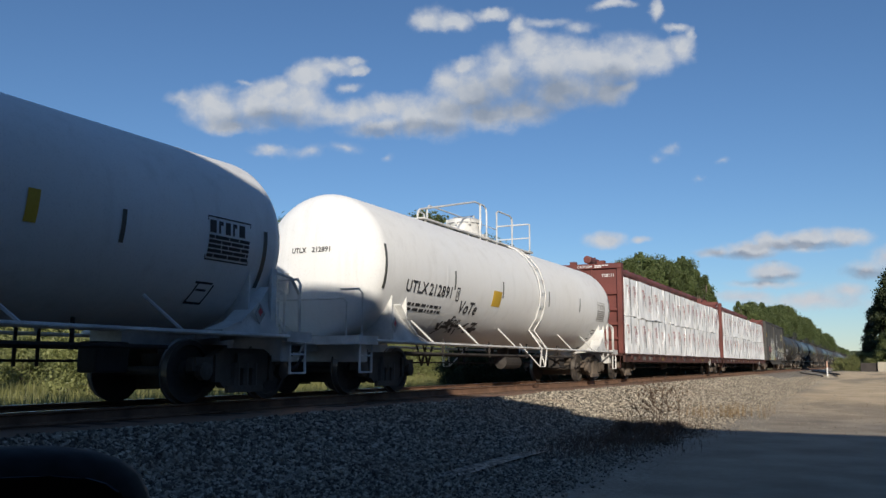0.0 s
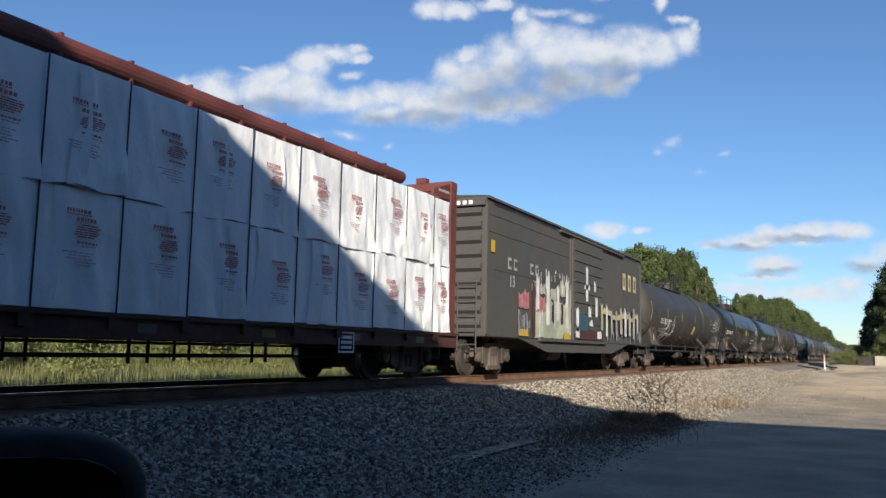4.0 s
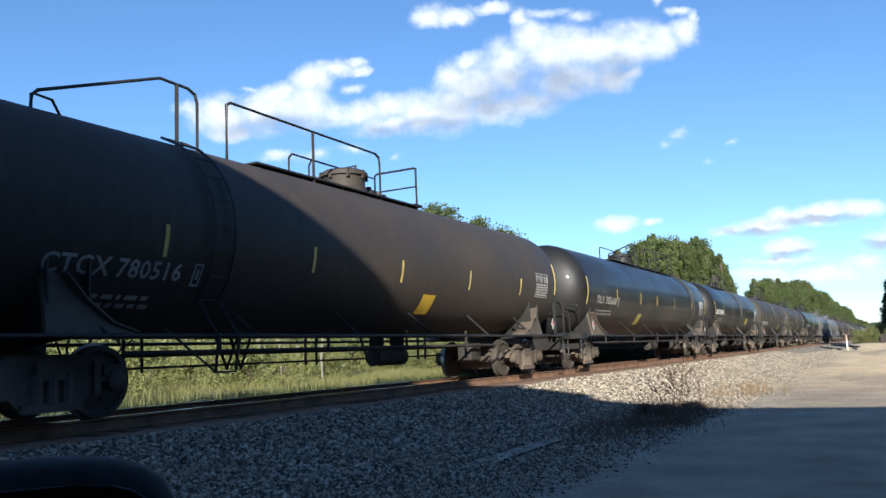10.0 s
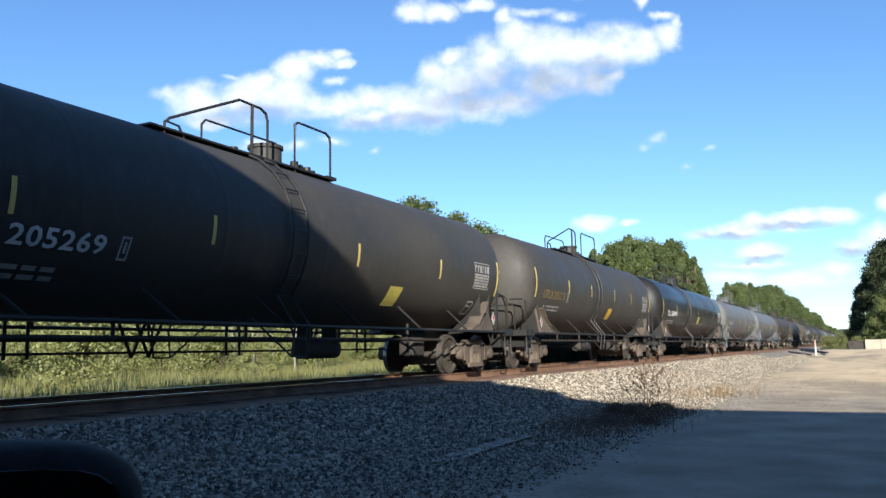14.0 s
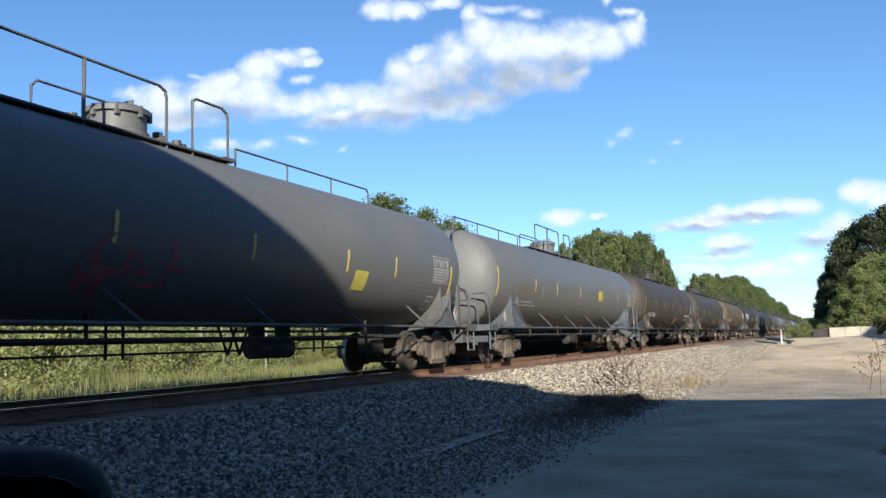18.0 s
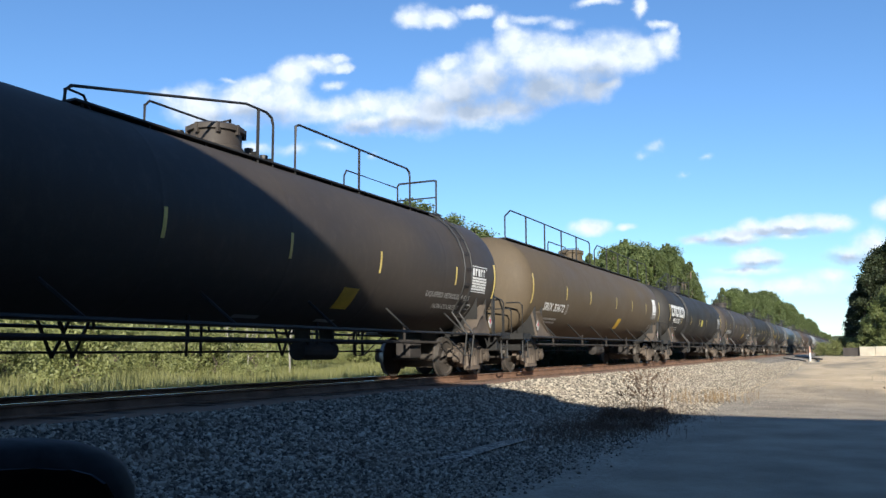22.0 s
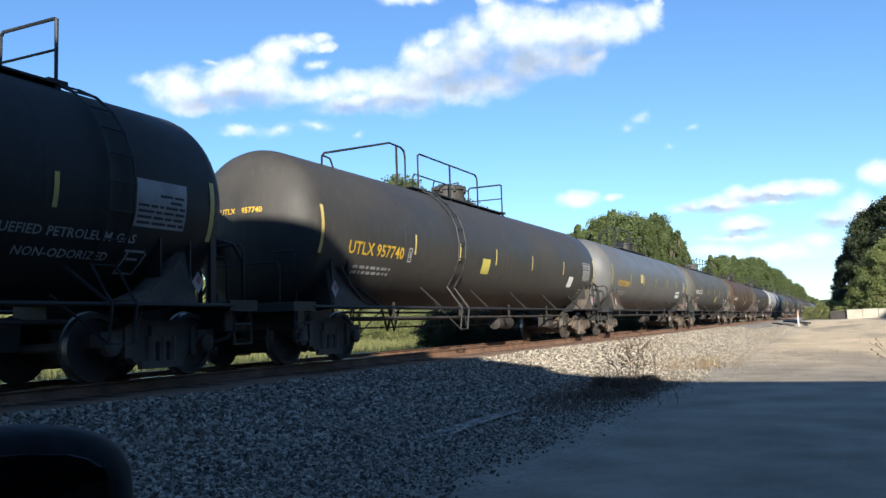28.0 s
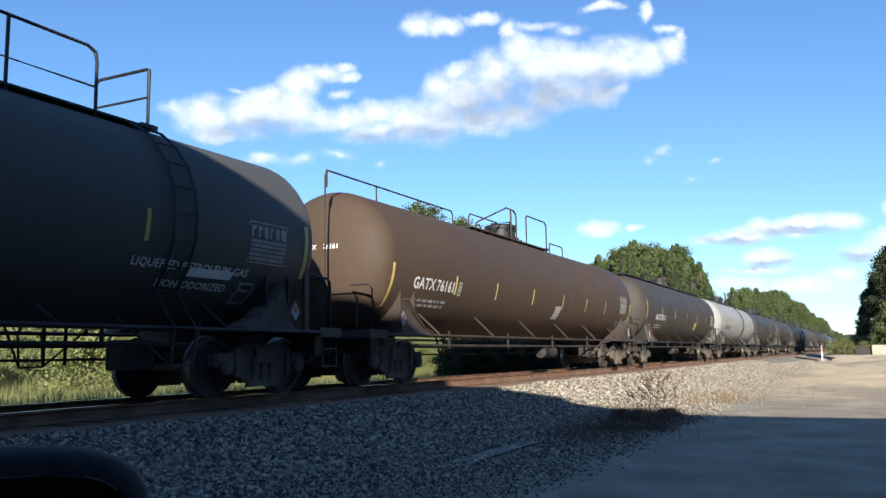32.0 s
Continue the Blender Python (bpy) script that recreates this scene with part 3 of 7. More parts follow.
def head_text(name, text, size, z, y, material, car, across):
    """Small marks on the front head, which faces the way of travel."""
    vs, fs = letters(text, size)
    bm = bmesh.new()
    out = []
    for v in vs:
        x, zz = v.x + across, z + v.y
        r2 = min(0.98, (x * x + (zz - TZ) ** 2) / TR ** 2)
        out.append(bm.verts.new((x, y - 0.70 * math.sqrt(1 - r2) - 0.012, zz)))
    for f in fs:
        bm.faces.new([out[i] for i in f])
    return part(name, bm, material, car)


def dome_mesh():
    bm = bmesh.new()
    lathe(bm, [(3.92, 0.48), (4.10, 0.48), (4.12, 0.44), (4.36, 0.44), (4.37, 0.49), (4.45, 0.49), (4.50, 0.40), (4.52, 0.0)], 24, "Z")
    for k in range(8):
        a = k * math.pi / 4
        box(bm, 0.47 * math.cos(a) - 0.03, 0.47 * math.cos(a) + 0.03, 0.47 * math.sin(a) - 0.03, 0.47 * math.sin(a) + 0.03, 4.30, 4.47)
    tube(bm, [(-0.3, 0, 4.5), (-0.3, 0, 4.58), (0.3, 0, 4.58), (0.3, 0, 4.5)], 0.02)
    return bm, True


def small_dome_mesh():
    bm = bmesh.new()
    lathe(bm, [(3.92, 0.30), (4.34, 0.30), (4.36, 0.33), (4.42, 0.33), (4.44, 0.0)], 18, "Z")
    return bm, True


def valve_mesh():
    bm = bmesh.new()
    lathe(bm, [(3.95, 0.09), (4.12, 0.09), (4.13, 0.14), (4.17, 0.14), (4.18, 0.08), (4.28, 0.08), (4.3, 0.0)], 10, "Z")
    box(bm, -0.05, 0.18, -0.04, 0.04, 4.12, 4.20)
    return bm, False


def end_rail_mesh():
    """Handrail round an end platform, standing on the walkway."""
    bm = bmesh.new()
    for x in (1.38,):
        tube(bm, [(x, 0.28, 1.0), (x, 0.28, 1.86), (x - 0.06, 0.28, 1.95), (0.45, 0.28, 1.95), (0.40, 0.28, 1.9), (0.40, 0.28, 1.0)], 0.022)
        tube(bm, [(x - 0.35, 0.32, 1.0), (x - 0.35, 0.32, 1.72), (x - 0.42, 0.32, 1.78), (-1.0, 0.32, 1.78), (-1.06, 0.32, 1.7), (-1.06, 0.32, 1.0)], 0.018)
        tube(bm, [(-1.38, 0.28, 1.0), (-1.38, 0.28, 1.86), (-1.3, 0.28, 1.95), (-0.9, 0.28, 1.95)], 0.022)
    return bm, False


def end_ladder_mesh():
    """Ladder and step below the walkway's end."""
    bm = bmesh.new()
    for x in (1.42,):
        tube(bm, [(x, -0.10, 1.0), (x, -0.10, 0.42), (x, 0.30, 0.42), (x, 0.30, 1.0)], 0.018)
        tube(bm, [(x, -0.10, 0.72), (x, 0.30, 0.72)], 0.016)
    return bm, False


def end_post_mesh():
    """Upright post beside the head with its bent brace."""
    bm = bmesh.new()
    box(bm, 1.34, 1.39, -0.05, 0.07, 1.0, 2.05)
    tube(bm, [(1.36, 0.05, 2.0), (1.34, 0.5, 1.95), (1.34, 0.72, 1.7), (1.34, 0.75, 1.05)], 0.025)
    return bm, False


def platform_mesh():
    bm = bmesh.new()
    box(bm, -1.45, 1.45, -0.18, 0.42, 0.98, 1.03)
    box(bm, -1.47, -1.40, -0.2, 0.44, 0.92, 1.08)
    box(bm, 1.40, 1.47, -0.2, 0.44, 0.92, 1.08)
    box(bm, -1.47, 1.47, 0.40, 0.45, 0.92, 1.08)
    return bm, False


def saddle_web_mesh():
    """Bolster web under the shell: a plate cut to the tank."""
    bm = bmesh.new()
    rings = []
    for i in range(13):
        x = -1.36 + 2.72 * i / 12
        zt = TZ - math.sqrt(max(0, TR ** 2 - x * x)) + 0.01
        zb = 0.90 + 0.12 * abs(x) / 1.36
        rings.append([bm.verts.new((x, y, z)) for y, z in ((-0.015, zt), (0.015, zt), (0.015, zb), (-0.015, zb))])
    for ra, rb in zip(rings, rings[1:]):
        for j in range(4):
            bm.faces.new((ra[j], ra[(j + 1) % 4], rb[(j + 1) % 4], rb[j]))
    bm.faces.new(rings[0]), bm.faces.new(rings[-1])
    bmesh.ops.recalc_face_normals(bm, faces=bm.faces)
    return bm, False


def saddle_wing_mesh(side):
    """Sloping gusset of a saddle: low towards the car's middle, high at its end, with a folded rim."""
    bm = bmesh.new()
    line = [(-0.95, 1.03), (-0.55, 1.16), (-0.15, 1.46), (0.08, 1.72), (0.30, 1.76), (0.34, 1.02)]
    out = []
    for off in (-0.035, 0.035):
        out.append([bm.verts.new((side * ((1.40 - 0.22 * max(0, z - 1.02)) + off), y, z)) for y, z in line])
    n = len(line)
    bm.faces.new(out[0]), bm.faces.new(out[1][::-1])
    for i in range(n):
        bm.faces.new((out[0][i], out[0][(i + 1) % n], out[1][(i + 1) % n], out[1][i]))
    for (y0, z0), (y1, z1) in zip(line[:3], line[1:4]):
        v = [bm.verts.new((side * x, y, z)) for x, y, z in ((1.10, y0, z0), (1.46, y0, z0), (1.43, y1, z1), (1.08, y1, z1))]
        w = [bm.verts.new(p.co + Vector((0, 0, 0.03))) for p in v]
        bm.faces.new(v[::-1]), bm.faces.new(w)
        for i in range(4):
            bm.faces.new((v[i], v[(i + 1) % 4], w[(i + 1) % 4], w[i]))
    bmesh.ops.recalc_face_normals(bm, faces=bm.faces)
    return bm, False


def shell_ladder_mesh():
    """Ladder bent over the shell from below the walkway to the top."""
    bm = bmesh.new()
    arc = [(1.50, 0.50), (1.56, 1.0)] + [((TR + 0.06) * math.cos(a), TZ + (TR + 0.06) * math.sin(a)) for a in (radians(-40 + 14 * k) for k in range(9))]
    for s in (1, -1):
        for y in (-0.2, 0.2):
            tube(bm, [(s * x, y, z) for x, z in arc], 0.022, 5)
        for x, z in arc[::1]:
            tube(bm, [(s * x, -0.2, z), (s * x, 0.2, z)], 0.014, 5)
        tube(bm, [(s * 1.5, -0.2, 0.5), (s * 1.12, -0.75, 1.12)], 0.018, 5)
        tube(bm, [(s * 1.5, 0.2, 0.5), (s * 1.12, 0.75, 1.12)], 0.018, 5)
    return bm, False


def placard_mesh():
    bm = bmesh.new()
    v = [bm.verts.new((0, y, z)) for y, z in ((0, 0.155), (0.115, 0), (0, -0.155), (-0.115, 0))]
    w = [bm.verts.new((0.012, y, z)) for y, z in ((0, 0.155), (0.115, 0), (0, -0.155), (-0.115, 0))]
    bm.faces.new(v[::-1]), bm.faces.new(w)
    for i in range(4):
        bm.faces.new((v[i], v[(i + 1) % 4], w[(i + 1) % 4], w[i]))
    bmesh.ops.recalc_face_normals(bm, faces=bm.faces)
    inner = [bm.verts.new((0.016, y * 0.46, z * 0.46 + 0.03)) for y, z in ((0, 0.155), (-0.115, 0), (0, -0.155), (0.115, 0))]
    bm.faces.new(inner).material_index = 1
    return bm, False


def data_panel_mesh():
    """Block of small print: frame and unreadable lines."""
    bm = bmesh.new()
    for p, q, u, v in ((-0.46, 0.46, 2.03, 2.05), (-0.46, 0.46, 2.64, 2.66), (-0.46, -0.445, 2.05, 2.64), (0.445, 0.46, 2.05, 2.64)):
        shell_patch(bm, p, q, u, v, 0.008, 1)
    for i in range(5):
        y = -0.43
        while y < 0.40:
            w = random.uniform(0.10, 0.3)
            shell_patch(bm, y, min(0.43, y + w), 2.075 + i * 0.066, 2.075 + i * 0.066 + 0.048, 0.008, 1)
            y += w + 0.014
    y = -0.42
    while y < 0.36:
        w = random.uniform(0.08, 0.13)
        shell_patch(bm, y, y + w * 0.45, 2.42, 2.60, 0.008, 1)
        shell_patch(bm, y + w * 0.45, y + w, random.choice((2.42, 2.54)), 2.60, 0.008, 1)
        y += w + 0.05
    return bm, False


def fine_print_mesh(mz=2.1):
    bm = bmesh.new()
    for i in range(2):
        y = -0.75
        while y < 0.7:
            w = random.uniform(0.06, 0.24)
            shell_patch(bm, y, y + w, mz - 0.10 * i - 0.36, mz - 0.10 * i - 0.305, 0.008, 1)
            y += w + 0.06
    return bm, False


def frame_mark_mesh():
    """Small square outline stencilled on the shell."""
    bm = bmesh.new()
    for a, b, c, d in ((-0.17, 0.17, 1.42, 1.45), (-0.17, 0.17, 1.70, 1.73), (-0.17, -0.14, 1.45, 1.70), (0.14, 0.17, 1.45, 1.70), (-0.10, 0.10, 1.60, 1.63)):
        shell_patch(bm, a, b, c, d, 0.008, 2, slant=0.06 * (d - c) / 0.3)
    return bm, False


def top_rails(loops, pc, crown, front):
    """Handrails along the near edge of the top walkway, and a short one behind the manway."""
    bm = bmesh.new()
    zt, zb, x = crown + 0.85, crown - 0.12, 0.55
    for y0, y1, kind in loops:
        if kind == "slope":
            tube(bm, [(x, y0, zb), (x, y0 + 0.01, crown + 0.06), (x, y0 + 0.10, crown + 0.14), (x, y1 - 0.75, zt), (x, y1 - 0.20, zt - 0.01), (x, y1 - 0.05, zt - 0.07), (x, y1, zt - 0.20), (x, y1, zb)], 0.024)
            tube(bm, [(x, y0 + 0.05, crown + 0.08), (x, y0 + 0.30, crown + 0.06), (x, y0 + 0.42, zb)], 0.018)
            tube(bm, [(x, y1 - 0.42, zt - 0.01), (x, y1 - 0.42, zb)], 0.030)
        elif kind == "rise":
            peak = y0 + 2.95
            tube(bm, [(x, y0, zb), (x, y0, crown + 0.06), (x, y0 + 0.08, crown + 0.12), (x, peak, zt), (x, y1 - 0.16, zt), (x, y1 - 0.03, zt - 0.06), (x, y1, zt - 0.18), (x, y1, zb)], 0.024)
            for i in range(5):
                y = peak + (y1 - peak) * i / 5
                tube(bm, [(x, y, zb), (x, y, zt)], 0.024)
        elif kind == "cross":
            tube(bm, [(x, y0, zb), (x, y0, zt - 0.02), (x - 0.05, y0, zt), (-x + 0.05, y0, zt), (-x, y0, zt - 0.05), (-x, y0, zb)], 0.024)
            tube(bm, [(x, y0, crown + 0.42), (-x, y0, crown + 0.42)], 0.018)
            tube(bm, [(-x, y0, zt - 0.10), (-x, y0 - 2.4, zt - 0.10), (-x, y0 - 2.5, zt - 0.25), (-x, y0 - 2.5, zb)], 0.020)
        elif kind == "low":
            z = crown + 0.21
            tube(bm, [(x, y0, zb), (x, y0, z), (x, y1 - 0.08, z), (x, y1, z - 0.08), (x, y1, zb)], 0.02)
            k = max(1, round((y1 - y0) / 1.65))
            for i in range(1, k):
                y = y0 + (y1 - y0) * i / k
                tube(bm, [(x, y, zb), (x, y, z)], 0.02)
            if y0 < front:   # goes on down to the end platform
                tube(bm, [(x, y0, z), (x, y0 - 0.05, z - 0.1), (x, y0 - 0.05, 1.03)], 0.02)
        else:
            cut = 0.45 if y1 - y0 > 6 else 0.10
            low = 1.05 if kind == "drop" else zb
            tube(bm, [(x, y0, zb), (x, y0, zt - cut * 0.55), (x, y0 + cut, zt), (x, y1 - 0.16, zt), (x, y1 - 0.03, zt - 0.06), (x, y1, zt - 0.18), (x, y1, low)], 0.024)
            k = max(1, round((y1 - y0) / 1.85))
            for i in range(1, k):
                y = y0 + (y1 - y0) * i / k
                tube(bm, [(x, y, zb), (x, y, zt)], 0.028)
    tube(bm, [(-0.55, pc - 1.1, zb), (-0.55, pc - 1.1, zt - 0.2), (-0.55, pc - 1.0, zt - 0.1), (-0.55, pc + 1.0, zt - 0.1), (-0.55, pc + 1.1, zt - 0.2), (-0.55, pc + 1.1, zb)], 0.022)
    return bm


def data_plate_mesh():
    """Pale plate on the shell with dark unreadable lines."""
    bm = bmesh.new()
    shell_patch(bm, -0.46, 0.46, 2.03, 2.66, 0.008, 5)
    n = len(bm.faces)
    for i in range(6):
        y = -0.42
        while y < 0.36:
            w = random.uniform(0.08, 0.3)
            if i < 4 or y > -0.1:
                shell_patch(bm, y, min(0.43, y + w), 2.07 + i * 0.075, 2.07 + i * 0.075 + 0.035, 0.012, 1)
            y += w + 0.03
    bm.faces.ensure_lookup_table()
    for f in bm.faces[n:]:
        f.material_index = 1
    return bm, False


def tank_car(s0, s1, spec):
    """A tank car whose couplers stand at s0 and s1 along the track at the start. Its front faces -y."""
    global TR, TZ
    TR = spec.get("r", 1.48)
    TZ = 1.02 + TR
    crown = TZ + TR
    length, mid = s1 - s0, (s0 + s1) / 2
    half = length / 2
    hl = half - spec.get("inset", 0.78)
    paint = spec["paint"]
    gear = spec.get("gear", BLACK_STEEL)
    car = tagged(new("tank_car"), spec["label"], "tank car", "cars of the freight train")
    CARS.append((car, mid))
    bm = bmesh.new()
    hd = 0.70
    prof = [(-hl + hd - hd * math.cos(a), max(0.0001, TR * math.sin(a))) for a in (radians(7.5 * k) for k in range(1, 13))]
    cuts = []
    for k in range(1, 6):   # weld seams, barely proud
        y = -hl + hd + (2 * hl - 2 * hd) * k / 6
        cuts += [(y - 0.10, TR), (y - 0.04, TR), (y - 0.012, TR + 0.003), (y + 0.012, TR + 0.003), (y + 0.04, TR), (y + 0.10, TR)]
    prof = prof + cuts + [(-a, r) for a, r in prof[::-1]]
    lathe(bm, prof, 56, "Y", (0, 0, TZ))
    part("shell", bm, paint, car, smooth=True)
    ty = half - spec.get("truck_in", 2.12)
    grime = spec.get("grime")
    for sgn in (-1, 1):
        rz = 0 if sgn > 0 else 180
        add_truck(car, sgn * ty, mid, grime)
        bm = bmesh.new()
        box(bm, -0.32, 0.32, hl - 2.6, half - 0.62, 0.80, 1.10)
        box(bm, -0.42, 0.42, hl - 2.4, hl - 0.9, 1.05, 1.14)
        part("stub_sill", shared(("stub_sill", round(length, 1), gear.name), lambda b=bm: (b, False)), gear, car).matrix_basis = pose(0, 0, 0, 0, 0, rz)
        for dy in (-0.285, 0.285):
            part("saddle_web", shared(("saddle_web", gear.name), saddle_web_mesh), gear, car).matrix_basis = pose(0, sgn * ty + dy, 0)
        dusty = GRIME if gear is BLACK_STEEL else gear
        for side in (-1, 1):
            part("saddle_wing", shared(("saddle_wing", side, dusty.name), lambda: saddle_wing_mesh(side)), dusty, car).matrix_basis = pose(0, sgn * ty, 0, 0, 0, rz)
        part("end_post", shared(("end_post", gear.name), end_post_mesh), gear, car).matrix_basis = pose(0, sgn * (hl - 0.62), 0, 0, 0, rz)
        part("end_platform", shared(("end_platform", gear.name), platform_mesh), gear, car).matrix_basis = pose(0, sgn * (hl - 0.15), 0, 0, 0, rz)
        part("end_handrail", shared(("end_handrail", gear.name), end_rail_mesh), gear, car).matrix_basis = pose(0, sgn * (hl - 0.2), 0, 0, 0, rz)
        for x in (0, -2.84):
            part("end_step", shared(("end_step", gear.name), end_ladder_mesh), gear, car).matrix_basis = pose(x if sgn > 0 else -x, sgn * (hl - 0.1), 0, 0, 0, rz)
        part("coupler", shared("coupler", coupler_mesh), DARK_GRIME, car).matrix_basis = pose(0, sgn * (half - 0.80), 0, 0, 0, rz)
        part("end_sill", shared(("end_sill", gear.name), lambda: (bbox_bevel(-1.30, 1.30, -0.14, 0.10, 0.60, 0.985, 0.02, 1), False)), gear, car).matrix_basis = pose(0, sgn * (hl - 0.12), 0, 0, 0, rz)
        bm = bmesh.new()
        tube(bm, [(0.42, 0.05, 0.72), (0.44, 0.30, 0.40), (0.36, 0.58, 0.24), (0.22, 0.80, 0.34)], 0.034, 6)
        part("air_hose", shared("air_hose", lambda b=bm: (b, True)), BLACK_STEEL, car).matrix_basis = pose(0, sgn * hl, 0, 0, 0, rz)
        bm = bmesh.new()
        tube(bm, [(1.32, 0.10, 0.62), (1.32, 0.24, 0.88), (0.30, 0.30, 0.92), (0.10, 0.36, 0.96)], 0.018, 5)
        part("uncoupling_lever", shared(("uncoupling_lever", gear.name), lambda b=bm: (b, False)), gear, car).matrix_basis = pose(0, sgn * (hl + 0.02), 0, 0, 0, rz)
        bm = bmesh.new()
        x = sgn * 1.47
        tube(bm, [(x, -hl + 0.3, 1.0), (x, hl - 0.3, 1.0)], 0.03, 6)
        k = 6
        for i in range(k):
            y = -hl + 2.6 + (2 * hl - 5.2) * i / (k - 1)
            tube(bm, [(x, y, 1.0), (sgn * 1.14, y - 0.42, 1.47)], 0.026, 5)
        part("side_handrail", bm, gear, car)
        bm = bmesh.new()   # train pipe and brake rods with their hangers
        x = sgn * 0.75
        tube(bm, [(x, -ty + 1.3, 0.80), (x, ty - 1.3, 0.80)], 0.034, 6)
        if sgn < 0:
            tube(bm, [(x, -ty + 1.3, 0.60), (x, ty - 1.3, 0.60)], 0.02, 6)
            for i in range(5):
                y = -ty + 2.6 + (2 * ty - 5.2) * i / 4
                for dy in (0.0, 0.36):
                    tube(bm, [(x, y + dy - (0.3 if i % 2 else 0), 1.12), (x, y + dy, 0.52)], 0.028, 5)
                    if i % 2:
                        tube(bm, [(x, y + dy + 0.3, 1.12), (x, y + dy, 0.52)], 0.028, 5)
        else:
            for i in range(4):
                y = -ty + 3.1 + (2 * ty - 6.0) * i / 3
                tube(bm, [(x, y, 1.15), (x, y, 0.74)], 0.03, 5)
        part("brake_pipe", bm, DARK_GRIME, car)
    bm = bmesh.new()
    by = spec.get("gear_y", ty - 5.4)
    lathe(bm, [(by - 0.62, 0.03), (by - 0.58, 0.19), (by + 0.58, 0.19), (by + 0.62, 0.03)], 14, "Y", (0.1, 0, 0.62))
    box(bm, -0.06, 0.26, by - 0.45, by - 0.38, 0.60, 1.12)
    box(bm, -0.06, 0.26, by + 0.38, by + 0.45, 0.60, 1.12)
    part("brake_reservoir", bm, DARK_GRIME, car)
    part("brake_valve", shared("brake_valve", lambda: (bbox_bevel(0.25, 0.62, -0.28, 0.28, 0.44, 0.86, 0.04), False)), DARK_GRIME, car).matrix_basis = pose(0, ty - 2.12, 0)
    bw = part("brake_wheel", shared(("brake_wheel", gear.name), brake_wheel_mesh), gear, car)
    bw.matrix_basis = pose(-0.55, -hl - 0.22, 2.12)
    bm = bmesh.new()
    tube(bm, [(-0.55, -hl - 0.10, 1.0), (-0.55, -hl - 0.10, 2.15)], 0.03, 6)
    tube(bm, [(-0.85, -hl - 0.12, 1.0), (-0.55, -hl - 0.10, 1.45), (-0.25, -hl - 0.12, 1.0)], 0.02, 5)
    part("brake_stand", bm, gear, car)
    # the top: walkway, housing, valves, rails
    pc = spec.get("top", -0.4)
    style = spec.get("style", "dome")
    part("manway_housing", shared(("manway_housing", style, gear.name, paint.name), dome_mesh if style != "small" else small_dome_mesh), spec.get("dome", paint if paint in (P_DARK, P_BROWN, P_RUST, P_OCHRE, P_GREY, P_SLATE, P_OLIVE) else gear), car).matrix_basis = pose(0, pc, crown - 4.02)
    loops = spec.get("rails", ((pc - 2.9, pc + 0.9, "slope"), (pc + 1.7, pc + 5.4, "loop")))
    tall = [q for q in loops if q[2] != "low"] or loops
    long_walk = any(q[1] - q[0] > 8 for q in tall)
    walk_y = (min(q[0] for q in tall) if long_walk else pc - 3.4, min(hl - 0.4, max(q[1] for q in tall) + 0.15))
    part("top_handrail", top_rails(loops, pc, crown, -hl + 0.2), gear, car)
    bm = bmesh.new()
    for sgn in (-1, 1):
        box(bm, sgn * 0.47 - 0.15, sgn * 0.47 + 0.13, walk_y[0], walk_y[1], crown - 0.055, crown - 0.025)
        y = walk_y[0] + 0.15
        while y < walk_y[1]:
            box(bm, sgn * 0.52 - 0.02, sgn * 0.52 + 0.02, y, y + 0.05, crown - 0.17, crown - 0.054)
            y += 1.2
    box(bm, -0.6, 0.6, walk_y[1] - 0.30, walk_y[1], crown - 0.024, crown + 0.006)
    part("top_walkway", bm, gear, car)
    for dy, dx in ((0.75, 0.1), (-0.75, -0.12), (1.3, 0.0)):
        part("valve", shared(("valve", gear.name), valve_mesh), gear, car).matrix_basis = pose(dx, pc + dy, crown - 4.03)
    if spec.get("ladder", True):
        part("ladder", shared(("ladder", gear.name), shell_ladder_mesh), gear, car).matrix_basis = pose(0, spec.get("ladder_y", pc + 2.4), 0)
    # markings on the side that faces the yard
    strip = spec.get("strip", YELLOW_STRIP)
    places = spec.get("strips") or [-hl + 0.70 + (2 * hl - 1.55) * i / 6 for i in range(7)]
    end_z, mid_z = spec.get("strip_z", (2.38, 2.33))
    for i, y in enumerate(places):
        bm = bmesh.new()
        if i in (0, len(places) - 1):
            shell_patch(bm, y - 0.045, y + 0.045, end_z - 0.43, end_z + 0.43, 0.008, 6)
        else:
            shell_patch(bm, y - 0.035, y + 0.035, mid_z - 0.21, mid_z + 0.21, 0.008, 3)
        part("reflector", bm, strip, car)
    ink = spec.get("ink", WHITE_PAINT)
    dim = spec.get("dim", DIRTY_WHITE)
    ny = -hl + spec.get("mark_y", 3.35)
    if spec.get("mark"):
        mz = spec.get("mark_z", 2.10)
        wide = [v.x for v in letters(spec["mark"], 0.345, 1.06)[0]]
        wide = max(wide) - min(wide)
        mw = spec.get("mark_w", wide * 0.95)
        left, right = spec["mark"].split()
        for name, word, end in (("reporting_mark", left, -1), ("car_number", right, 1)):
            span = [v.x for v in letters(word, 0.345, 1.06)[0]]
            span = (max(span) - min(span)) * mw / wide
            shell_text(name, word, 0.345, ny + end * (mw - span) / 2, mz, ink, car, "stencilled lettering", 1.06, mw / wide)
        bm = bmesh.new()
